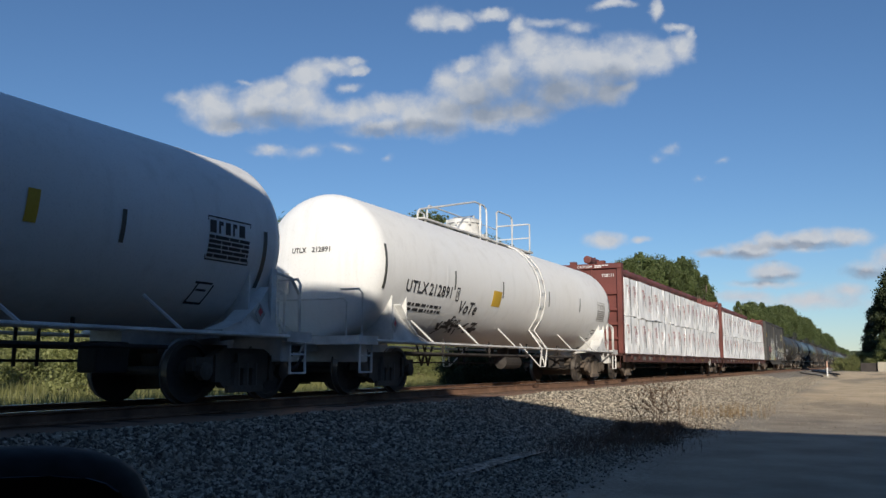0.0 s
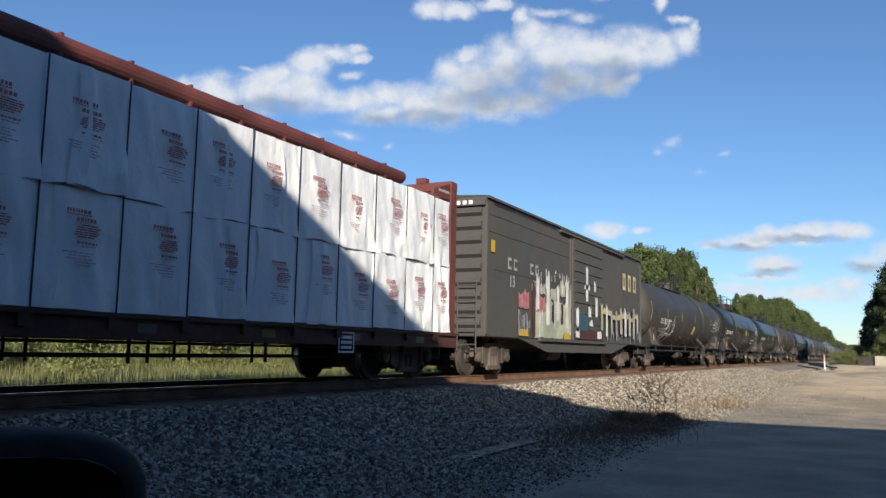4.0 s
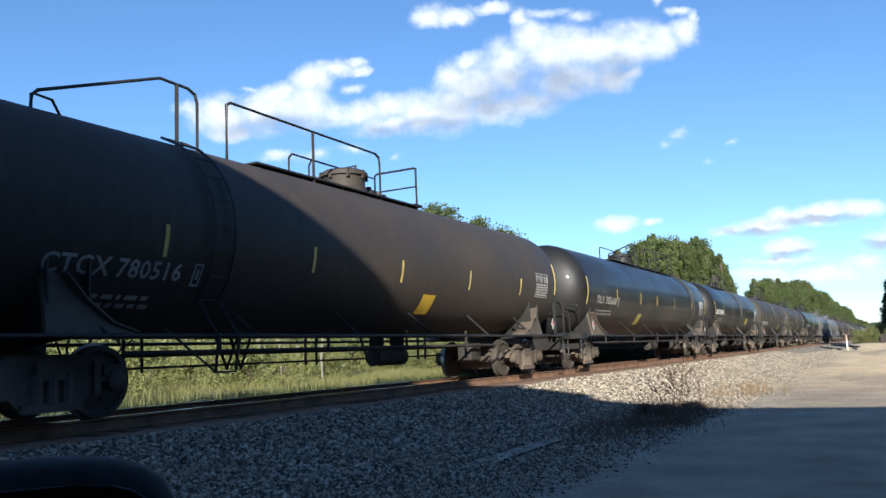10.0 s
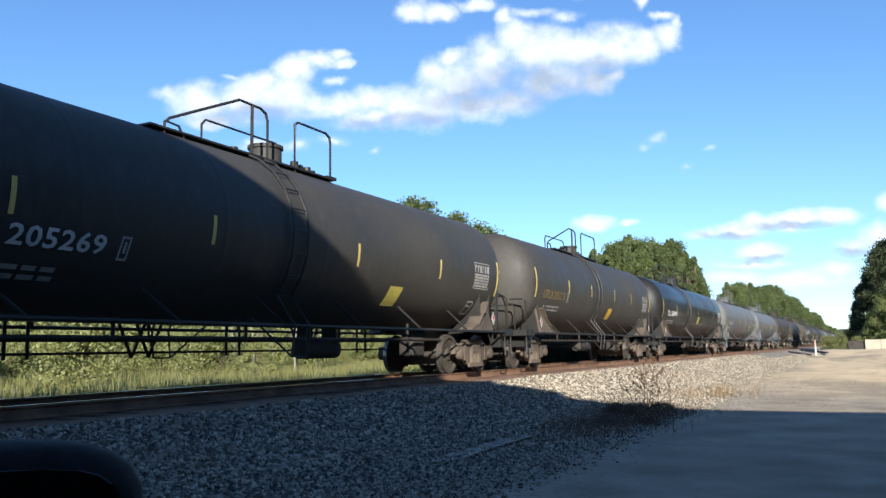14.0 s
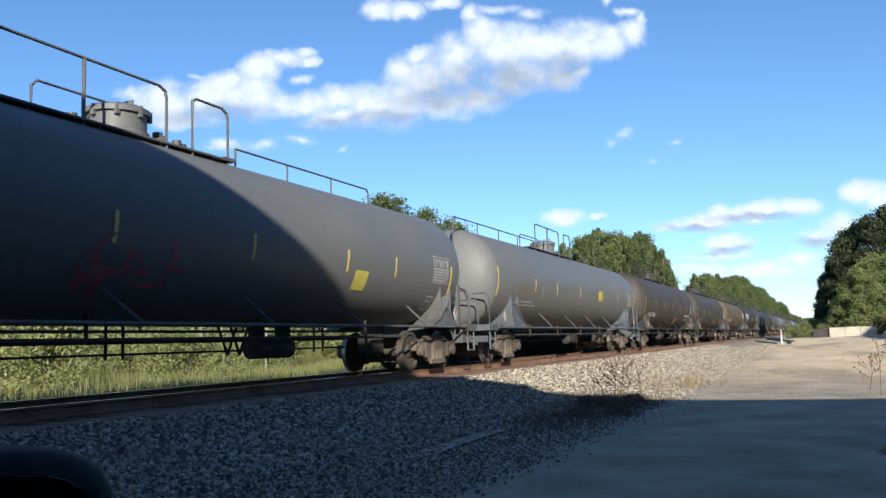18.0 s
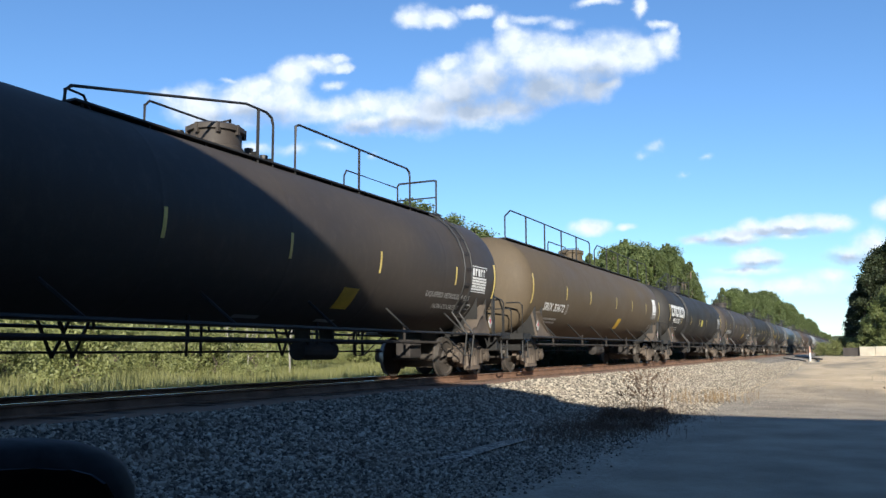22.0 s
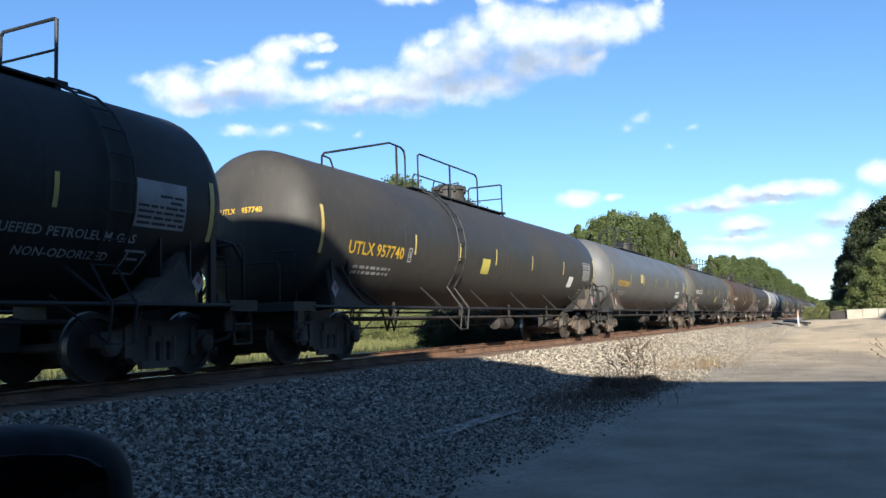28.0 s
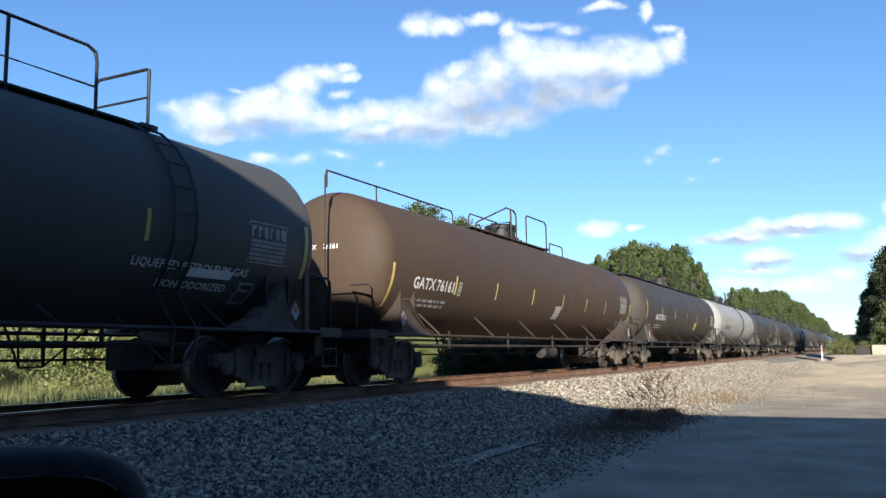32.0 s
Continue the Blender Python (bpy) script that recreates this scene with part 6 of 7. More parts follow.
    (375.84, 396.36, dict(strip_z=(2.49, 2.25), strips=(-8.88, -5.69, -2.81, 0.04, 2.62, 8.72), paint=P_BLACK, label="black tank car with large white company lettering", mark="PROX 32839", mark_y=2.30, mark_z=2.1, mark_w=1.7, square_y=0.91, square_z=2.2, top=-0.29, rails=((-7.64, -4.09, S), (-3.35, 0.33, L), (2.09, 2.09, "cross")), ladder_y=-4.43, extra=(blocks(-6.73, 2.61, 3.63, 0.56, 6, WHITE_PAINT, "large white block lettering"),))),
    (396.36, 416.52, dict(strip_z=(2.28, 2.34), strips=(-8.7, -6.37, -2.88, -0.12, 2.66, 5.44, 8.55), paint=P_BROWN, label="dusty brown-black tank car with white number", mark="SHQX 50539", mark_y=2.43, mark_z=1.92, mark_w=2.13, square_y=2.45, square_z=1.74, top=-0.27, rails=((-7.94, -4.62, S), (-3.98, 0.53, L), (1.91, 1.91, "cross")), gas=True, square_paint=YELLOW_PAINT, ladder_y=-4.78)),
    (416.52, 436.58, dict(strip_z=(2.36, 2.34), strips=(-8.65, -5.35, -2.11, 0.18, 2.53, 5.84, 8.52), square_z=1.66, paint=P_BLACK, label="black tank car with gas lettering", mark="SHQX 51207", ink=DIRTY_WHITE, top=0.27, rails=((-1.61, 0.45, S), (0.99, 5.27, L), (6.58, 6.58, "cross")), gas=True, square_y=1.12, ladder_y=6.8)),
    (436.58, 457.42, dict(strip_z=(2.39, 2.36), strips=(-9.04, -5.44, -3.1, -0.76, 2.12, 5.21, 8.89), paint=P_DARK, label="dark grey tank car with yellow number", mark="UTLX 957740", mark_y=2.60, mark_z=2.12, mark_w=2.18, square_y=-1.44, square_z=2.08, ink=YELLOW_PAINT, top=-0.48, rails=((-7.64, -4.09, S), (-3.42, 0.28, L), (2.17, 2.17, "cross")), ladder_y=-3.1, extra=(sheet(6.12, 1.94, 0.5, 0.34, WHITE_PAINT, "white notice sheet"),))),
    (457.42, 478.1, dict(strip_z=(2.45, 2.37), strips=(-8.96, -5.73, -3.02, -0.3, 2.62, 5.41, 8.81), paint=P_SLATE, label="grey tank car with yellow number and panel", mark="UTLX 952968", mark_y=2.57, mark_z=2.12, mark_w=1.99, square_y=-3.5, square_z=2.43, ink=YELLOW_PAINT, top=-0.45, dome=BLACK_STEEL, rails=((-7.45, -4.31, S), (-3.65, 0.05, L), (1.81, 1.81, "cross")), square_paint=YELLOW_STRIP, ladder=False, extra=(sheet(6.09, 1.80, 1.2, 0.16, WHITE_PAINT, "white notice sheet"), sheet(5.99, 2.00, 1.1, 0.12, WHITE_PAINT, "white notice sheet")))),
    (478.1, 499.19, dict(strip_z=(2.31, 2.33), strips=(-9.16, -5.96, -2.95, -0.01, 2.91, 5.58, 9.01), paint=P_OLIVE, label="dusty olive-grey tank car with white number", mark="PLMX 137365", mark_y=2.56, mark_z=2.21, mark_w=2.21, square_y=1.35, square_z=1.85, top=-0.26, rails=((-4.16, 5.46, "rise"), (6.39, 6.39, "cross")), gas=True, ladder_y=6.2, extra=(sheet(6.91, 1.80, 0.9, 0.12, WHITE_PAINT, "white notice sheet"),))),
    (499.19, 520.57, dict(strip_z=(1.99, 2.15), strips=(-9.31, -6.44, -4.09, -1.48, 1.12, 3.49, 5.78, 9.16), paint=P_RUST, label="rust-brown dusty tank car with white number", mark="GATX 76161", mark_y=2.43, mark_z=2.08, mark_w=1.92, square_y=0.8, square_z=1.79, top=-0.31, dome=BLACK_STEEL, rails=((-10.3, -4.75, W), (-3.36, -0.4, S), (0.43, 2.24, L), (2.54, 3.84, W)), ladder=False, square=True, square_paint=DIRTY_WHITE, gear=plain("brown_painted_steel", (0.055, 0.04, 0.032), 0.7))),
    (520.57, 541.23, dict(paint=P_BROWN, label="dusty dark tank car with white number", mark="GATX 75310", top=0.3, rails=((-9.2, 0.8, L), (1.5, 8.4, L)), ladder=False)),
    (541.23, 561.19, dict(paint=P_LIGHT, label="pale grey tank car", mark="UTLX 211450", ink=BLACK_PRINT, top=-0.6)),
]
for s0, s1, spec in SPECS:
    tank_car(s0, s1, spec)
centre_beam(30.53, 54.49, 31.5, 22.15, "738111", "UNLOADING")
centre_beam(54.49, 78.36, 55.28, 22.1, "738120", "UNLOADING")
boxcar(78.36, 95.22, 79.27, 15.55)
TAIL = [P_DARK, P_BROWN, P_BLACK, P_DARK, P_RUST, P_BLACK, P_BROWN, P_DARK, P_GREY, P_BLACK, P_DARK]
at = 561.19
for i, paint in enumerate(TAIL):
    tank_car(at, at + 20.3, dict(paint=paint, label="dusty dark tank car far down the train", mark="", top=(-1.0, 0.8, 0.2)[i % 3]))
    at += 20.3


# ---- the yard: weeds, post, concrete dock, timbers ----
def blades(name, spots, count, height, spread, width, material, label, category, seed, lean=0.35, droop=0.25):
    """Thin grass blades: one object of stuff."""
    rng = random.Random(seed)
    vs, fs = [], []
    for x, y, z, k in spots:
        for _ in range(int(count * k)):
            bx_, by_ = x + rng.gauss(0, spread), y + rng.gauss(0, spread)
            h = height * k ** 0.5 * rng.uniform(0.45, 1.1)
            a = rng.uniform(0, 6.283)
            dx, dy = math.cos(a), math.sin(a)
            l1, l2 = rng.uniform(0, lean) * h, rng.uniform(0, lean + droop) * h
            w = width * rng.uniform(0.6, 1.3)
            i = len(vs)
            px, py = -dy * w, dx * w
            vs += [(bx_ - px, by_ - py, z - 0.03), (bx_ + px, by_ + py, z - 0.03), (bx_ + dx * l1 * 0.5 + px * 0.7, by_ + dy * l1 * 0.5 + py * 0.7, z + h * 0.6), (bx_ + dx * l1 * 0.5 - px * 0.7, by_ + dy * l1 * 0.5 - py * 0.7, z + h * 0.6), (bx_ + dx * l2, by_ + dy * l2, z + h)]
            fs += [(i, i + 1, i + 2, i + 3), (i + 3, i + 2, i + 4)]
    ob = raw(name, vs, fs, material)
    return tagged(ob, label, category, kind="stuff")


rng = random.Random(21)
spots = []
for _ in range(2600):
    x = -13.3 - 25 * rng.random() ** 1.8
    y = -2 + 62 * rng.random() ** 1.2
    spots.append((x, y, ground_height(x, y), rng.uniform(0.4, 1.3)))
blades("field_grass", spots, 24, 0.46, 0.34, 0.008, GRASS, "tall yellow-green grass along the far side of the track", "grass", 22)
spots = [(-3.75 + rng.gauss(0, 0.5), 15.2 + rng.gauss(0, 1.1), -0.62, rng.uniform(0.25, 0.8)) for _ in range(230)]
spots += [(-3.7 + rng.gauss(0, 0.35), 12.8 + rng.gauss(0, 0.8), -0.62, rng.uniform(0.25, 0.6)) for _ in range(130)]
blades("dead_weeds", spots, 60, 0.11, 0.26, 0.003, DARK_WEED, "low brown dead weeds at the foot of the ballast", "weeds", 23, 1.5)
spots = [(-3.75 + rng.gauss(0, 0.3), 16.4 + rng.gauss(0, 0.7), -0.62, rng.uniform(0.4, 1.0)) for _ in range(16)]
blades("dry_stems", spots, 6, 0.50, 0.10, 0.004, DARK_WEED, "thin dry stems at the foot of the ballast", "weeds", 27, 0.4)
spots = [(-2.9 + rng.gauss(0, 0.45), 20.6 + rng.gauss(0, 0.7), -0.60, rng.uniform(0.4, 1.0)) for _ in range(24)]
blades("straw_weeds", spots, 12, 0.42, 0.12, 0.005, DRY, "straw-coloured dry weeds on the gravel edge", "weeds", 24, 0.5)
spots = []
for _ in range(180):
    y = 19 + 49 * rng.random()
    x = rng.choice((-4.2, -3.6, 0.5, 2.0, 3.2)) + rng.gauss(0, 0.5)
    spots.append((x, y, ground_height(x, y), rng.uniform(0.2, 0.6)))
blades("sparse_weeds", spots, 7, 0.26, 0.10, 0.004, DRY, "sparse dry weeds in the dirt", "weeds", 25, 0.6)


def weed_stalk(x, y, h, seed):
    """A tall dead weed: branching stem with dry seed heads."""
    r = random.Random(seed)
    thing = tagged(new("dead_weed"), "tall dead weed with dry dark seed heads", "weed", "dead weeds in the yard")
    thing.matrix_basis = pose(x, y, ground_height(x, y))
    bm, leaf = bmesh.new(), bmesh.new()
    top = Vector((r.uniform(-0.2, 0.2), r.uniform(-0.1, 0.1), h))
    tube(bm, [(0, 0, 0), tuple(top * 0.5 + Vector((0.04, 0, 0))), tuple(top)], 0.006, 4)
    for k in range(11):
        f = r.uniform(0.3, 1.0)
        p = top * f
        e = p + Vector((r.uniform(-0.32, 0.32), r.uniform(-0.3, 0.3), r.uniform(0.05, 0.3)))
        tube(bm, [tuple(p), tuple(e)], 0.0035, 4)
        for q in (e, p.lerp(e, 0.6)):
            s = r.uniform(0.009, 0.021)
            bmesh.ops.create_icosphere(leaf, subdivisions=1, radius=s, matrix=Matrix.Translation(q) @ Matrix.Diagonal((1, 0.6, 1.2, 1)))
    part("stem", bm, DARK_WEED, thing)["kind"] = "stuff"
    part("seed_heads", leaf, DARK_WEED, thing)["kind"] = "stuff"


for i, (x, y, h) in enumerate(((0.86, 17.2, 1.25), (1.0, 16.4, 1.0), (0.74, 18.6, 0.7), (1.3, 15.5, 1.1), (-3.9, 16.8, 0.75), (-3.5, 17.4, 0.7), (-3.7, 16.2, 0.8), (-3.95, 17.3, 0.65), (-3.6, 16.6, 0.6), (-3.8, 15.6, 0.5))):
    weed_stalk(x, y, h, 40 + i)

post = tagged(new("marker_post"), "short white marker post with a faded orange top", "post")
post.matrix_basis = pose(-2.6, 60.0, ground_height(-2.6, 60.0))
bm = bmesh.new()
lathe(bm, [(-0.1, 0.05), (0.62, 0.05)], 12, "Z")
part("shaft", bm, WHITE_PAINT, post)
bm = bmesh.new()
lathe(bm, [(0.62, 0.045), (0.98, 0.045), (1.02, 0.02)], 12, "Z")
part("cap", bm, plain("faded_orange", (0.64, 0.40, 0.30), 0.6), post, "faded orange upper end")
bm = bmesh.new()
lathe(bm, [(-0.12, 0.14), (0.06, 0.14), (0.08, 0.10)], 12, "Z")
part("collar", bm, CONCRETE, post)
copy_thing(post, pose(5.6, 88.5, ground_height(5.6, 88.5)))

dock = tagged(new("loading_dock"), "weathered concrete loading dock with a dark end", "loading dock")
dz = ground_height(3, 92) - 0.15
dock.matrix_basis = pose(0, 0, dz)
for i in range(3):
    bm = bbox_bevel(0.5 + i * 1.4, 0.5 + i * 1.4 + 1.38, 92, 97, 0, 1.05 + 0.02 * (i % 2), 0.03)
    part("slab", bm, CONCRETE, dock)
bm = bbox_bevel(-1.0, 0.48, 92.3, 97, 0, 0.95, 0.02)
part("end_ramp", bm, DARK_GRIME, dock, "dark timber end of the dock")
for i, (x, y, r) in enumerate(((-4.4, 72.0, 7.1), (-3.4, 72.0, 7.1))):
    t = tagged(new("loose_rail"), "long dark rail lying at the edge of the ballast", "rail", "loose rails beside the track")
    t.matrix_basis = pose(x, y, max(ground_height(x, y), bed_height(x - TRACK)) + 0.02, 0, 0, r)
    bm = bbox_bevel(-0.07, 0.07, -12, 12, 0, 0.10, 0.02)
    part("bar", bm, DARK_GRIME, t)

# low sand heaps in the yard
for i, (x, y, w, l, h) in enumerate(((0.5, 38, 3.0, 5.0, 0.20), (3.0, 52, 3.5, 7.0, 0.26), (-1.5, 64, 2.4, 6.0, 0.2))):
    nx, vs, fs = 14, [], []
    for j in range(nx + 1):
        for k in range(nx + 1):
            u, v = j / nx * 2 - 1, k / nx * 2 - 1
            r = math.sqrt(u * u + v * v)
            z = ground_height(x + u * w, y + v * l) - 0.04 + h * smooth01(1 - r) * (1 + 0.4 * noise.noise((u * 3 + i * 9, v * 3, 0)))
            vs.append((x + u * w, y + v * l, z))
    for j in range(nx):
        for k in range(nx):
            p = j * (nx + 1) + k
            fs.append((p, p + nx + 1, p + nx + 2, p + 1))
    heap = raw("sand_mound", vs, fs, GROUND)
    heap.data.polygons.foreach_set("use_smooth", [True] * len(fs))
    tagged(heap, "low heap of pale sand in the yard", "sand mound")


# ---- trees ----
def crown_mesh(name, seed, height, width, leaves, size, material, base=0.15, ragged=0.25, taper=0.25, tall=0.8):
    """Leaf clumps on limbs, with gaps and an uneven outline."""
    r = np.random.default_rng(seed)
    lobes = []
    for _ in range(46):
        f = r.uniform(base, 1.0)
        rad = width * (0.26 + 0.74 * math.sin(math.pi * min(1, 0.20 + 0.80 * f)) ** 0.8) * r.uniform(0.35, 1.0)
        a = r.uniform(0, 6.283)
        lobes.append((rad * 0.65 * math.cos(a), rad * 0.65 * math.sin(a), height * f * 0.95, width * r.uniform(0.16, 0.36) * (1 - taper * f)))
    lob = np.array(lobes)
    which = r.integers(0, len(lob), leaves)
    d = r.normal(size=(leaves, 3))
    d /= np.linalg.norm(d, axis=1)[:, None]
    shell = lob[which, 3:4] * (r.uniform(0.0, 1, (leaves, 1)) ** 0.35) * (1 + ragged * r.normal(size=(leaves, 1)))
    p = lob[which, :3] + d * shell * np.array([1, 1, tall])
    u = r.normal(size=(leaves, 3))
    u /= np.linalg.norm(u, axis=1)[:, None]
    n = d + 0.7 * r.normal(size=(leaves, 3))
    v = np.cross(n, u)
    v /= np.linalg.norm(v, axis=1)[:, None] + 1e-9
    s = size * r.uniform(0.5, 1.3, (leaves, 1))
    quad = np.stack([p - u * s, p - v * s * 0.55, p + u * s, p + v * s * 0.55], 1).reshape(-1, 3)
    me = bpy.data.meshes.new(name)
    me.from_pydata(quad.tolist(), [], (np.arange(leaves)[:, None] * 4 + np.arange(4)).tolist())
    me.materials.append(material)
    return me, lob


def trunk_mesh(name, lob, height, rad, seed, bark=BARK):
    r = random.Random(seed)
    bm = bmesh.new()
    pts = [(r.uniform(-0.1, 0.1) * i, r.uniform(-0.1, 0.1) * i, height * 0.85 * i / 5) for i in range(6)]
    for i in range(5):
        k = rad * (1 - 0.17 * i)
        tube(bm, [pts[i], pts[i + 1]], k, 7)
    for l in lob[::4]:
        q = pts[min(4, max(1, int(l[2] / height * 4)))]
        m = ((q[0] + l[0]) / 2, (q[1] + l[1]) / 2, (q[2] + l[2]) / 2 - 0.1 * height * 0.3)
        tube(bm, [q, m, (l[0], l[1], l[2])], rad * 0.28, 5)
    me = bpy.data.meshes.new(name)
    bm.to_mesh(me)
    bm.free()
    me.materials.append(bark)
    return me


KINDS = {}
for key, h, w, leaves, size, mt in (("oak", 15.0, 4.4, 30000, 0.15, LEAF_MID), ("dark", 16.0, 4.2, 24000, 0.16, LEAF_DARK), ("poplar", 15.5, 2.5, 26000, 0.13, LEAF_MID), ("young", 9.0, 3.8, 16000, 0.11, LEAF_YOUNG), ("shrub", 3.0, 2.2, 7000, 0.07, LEAF_SHRUB), ("birch", 8.0, 1.8, 5000, 0.09, LEAF_YOUNG), ("sparse", 15.0, 3.6, 7000, 0.14, LEAF_MID), ("bramble", 3.0, 2.2, 6000, 0.08, LEAF_DARK)):
    KINDS[key] = []
    for k in range(3):
        crown, lob = crown_mesh("crown", hash_seed := sum(map(ord, key)) + 17 * k, h, w, leaves, size, mt, 0.10 if key in ("young", "shrub", "bramble") else 0.45 if key == "birch" else 0.22, 0.25, 0.6 if key == "poplar" else 0.1, 1.9 if key == "poplar" else 0.8)
        KINDS[key].append((crown, trunk_mesh("trunk", lob, h, (0.05 if key != "birch" else 0.012) * h ** 0.7, hash_seed, PALE_BARK if key == "birch" else BARK)))


def tree(key, x, y, scale, turn, label, group, k):
    crown, trunk = KINDS[key][k % 3]
    t = tagged(new("shrub" if key in ("shrub", "bramble") else "tree"), label, "shrub" if key in ("shrub", "bramble") else "tree", group)
    t.matrix_basis = pose(x, y, ground_height(x, y) - 0.1, 0, 0, turn) @ Matrix.Scale(scale, 4)
    part("trunk", trunk, BARK, t)
    part("crown", crown, LEAF_MID, t)
    return t


def place(az, dist):
    return -dist * math.sin(radians(az)), dist * math.cos(radians(az))


rng = random.Random(77)
def outline(az, line):
    """The height of a tree line, in degrees, at a bearing."""
    for (a0, e0), (a1, e1) in zip(line, line[1:]):
        if a0 <= az <= a1:
            return e0 + (e1 - e0) * (az - a0) / (a1 - a0)
    return line[0][1] if az < line[0][0] else line[-1][1]


# the near wood beyond the track
NEAR = ((8.2, 3.55), (8.6, 5.15), (9.0, 5.85), (10.0, 6.55), (11.3, 7.05), (12.1, 7.10), (13.0, 7.40), (14.0, 7.45), (14.6, 6.95), (15.5, 6.45), (18.0, 6.25))
for i in range(72):
    az = 9.5 + 7.4 * i / 71 + rng.uniform(-0.15, 0.15)
    dist = 112 + rng.uniform(-7, 10)
    x, y = place(az, dist)
    tree(("poplar", "poplar", "oak", "poplar", "poplar")[i % 5], x, y, (dist * math.tan(radians(outline(az - 0.2, NEAR))) + 1.0) / 15.3 * (rng.uniform(0.98, 1.05) if i % 4 == 0 else rng.uniform(0.80, 1.0)), rng.uniform(0, 360), "tall broad-leaved tree at the edge of a wood", "wood beyond the track", i)
for az, el in ((9.15, 5.3), (8.95, 4.4), (9.3, 4.8), (8.85, 3.4)):
    x, y = place(az, 112)
    tree("poplar", x, y, (112 * math.tan(radians(el)) + 1.0) / 15.3, rng.uniform(0, 360), "tall broad-leaved tree at the edge of a wood", "wood beyond the track", int(el))
# further trees receding along the railway
FARTHER = ((0.8, 0.90), (1.9, 1.15), (2.4, 1.90), (3.2, 2.45), (3.8, 3.15), (4.6, 3.70), (5.8, 3.90), (7.2, 3.90), (8.0, 3.55))
for i in range(70):
    f = i / 69
    az = 7.7 - 6.3 * f ** 0.8
    dist = 190 + 320 * f ** 1.6
    x, y = place(az + rng.uniform(-0.1, 0.1), dist + rng.uniform(-12, 12))
    tree(("oak", "poplar", "oak")[i % 3], x, y, (dist * math.tan(radians(outline(az, FARTHER))) + 1.0) / 15.3 * rng.uniform(0.86, 1.04), rng.uniform(0, 360), "tree in the wood that follows the railway", "far wood along the railway", i)
# a few thin crowns that show above the cars
for az, el, dist in ((28.9, 10.9, 95), (27.8, 11.1, 98), (26.4, 10.4, 99), (25.2, 9.9, 100), (24.0, 9.4, 102), (22.9, 8.7, 97), (38.6, 11.1, 95)):
    x, y = place(az, dist)
    tree("sparse", x, y, (dist * math.tan(radians(el)) + 1.0) / 15.3, rng.uniform(0, 360), "thin-crowned tree beyond the train", "trees beyond the train", int(az))
# the dark trees on the yard's side
for az, el, dist in ((0.15, 1.6, 122), (-0.05, 2.6, 110), (-0.35, 3.5, 112), (-0.75, 4.4, 100), (-1.4, 5.5, 98), (-2.2, 6.4, 99), (-3.2, 6.9, 97), (-4.2, 7.2, 98), (-5.3, 7.4, 99), (-6.6, 7.5, 99), (-1.8, 5.9, 104), (-8.1, 7.5, 100), (-9.6, 7.5, 101)):
    dist += 12
    x, y = place(az, dist)
    tree("dark", x, y, (dist * math.tan(radians(el)) + 0.8) / 15.5, rng.uniform(0, 360), "dark dense tree at the edge of the yard", "trees beside the yard", int(10 - az))
for az, el, dist in ((-1.3, 2.5, 101), (-2.2, 3.9, 100), (-3.0, 4.6, 101), (-4.1, 4.6, 100), (-5.5, 4.8, 101), (-0.6, 1.2, 102), (-7.1, 4.9, 101), (-2.6, 3.4, 99)):
    x, y = place(az, dist)
    tree("young", x, y, (dist * math.tan(radians(el)) + 0.8) / 8.8, rng.uniform(0, 360), "light green young tree behind the loading dock", "young trees beside the yard", int(20 - az * 3))
for i in range(16):
    az, dist = 1.9 - 0.28 * i + rng.uniform(-0.1, 0.1), rng.uniform(98, 118)
    x, y = place(az, dist)
    tree("shrub", x, y, rng.uniform(0.5, 0.9), rng.uniform(0, 360), "low green shrub at the edge of the yard", "shrubs beside the yard", i)
for i in range(130):
    x, y = -21 - 27 * rng.random(), 2 + 90 * rng.random()
    tree("shrub", x, y, rng.uniform(0.5, 0.95), rng.uniform(0, 360), "light green shrub in the field", "shrubs in the field", i)

# hedge in the train's shadow; its dark leaf colour deepens that shade
for i in range(84):
    y = 27.5 + 80 * (i / 83) ** 1.25
    tree("bramble", TRACK - 3.5 + rng.uniform(-0.3, 0.25), y, rng.uniform(0.52, 0.64), rng.uniform(0, 360), "bramble at the far foot of the ballast, leaves darkened for the train's shade", "brambles along the track", i)

for i in range(90):
    x, y = -38 - 14 * rng.random(), 4 + 130 * i / 89
    tree("shrub", x, y, rng.uniform(1.1, 1.9), rng.uniform(0, 360), "tall brush at the back of the field", "brush across the field", i)

for i in range(5):
    x, y = place(40.5 - 1.3 * i + rng.uniform(-0.25, 0.25), rng.uniform(40, 46))
    tree("birch", x, y, rng.uniform(0.8, 1.0), rng.uniform(0, 360), "slender young tree with a pale bare trunk", "pale saplings in the field", i)

# young woods across the field, and an unseen wood added to block sky light
for i in range(44):
    x, y = -52 - 26 * rng.random(), -8 + 150 * i / 43
    tree(("young", "oak")[i % 2], x, y, rng.uniform(0.42, 0.62) * (1.3 if i % 2 == 0 else 0.62), rng.uniform(0, 360), "young leafy tree across the field", "young wood across the field", i)
for i in range(34):
    x, y = 38 + 12 * rng.random(), -34 + 104 * i / 33
    tree("dark", x, y, rng.uniform(0.75, 0.92), rng.uniform(0, 360), "unseen dark tree added behind the yard to block sky light", "wood behind the yard", i)

for i in range(18):
    y = 112 + 12 * i
    tree("dark", 4.5 + rng.uniform(-1, 2) + 0.012 * (y - 112), y, rng.uniform(0.5, 0.62), rng.uniform(0, 360), "dark tree on the near side of the railway", "trees beside the railway", i)

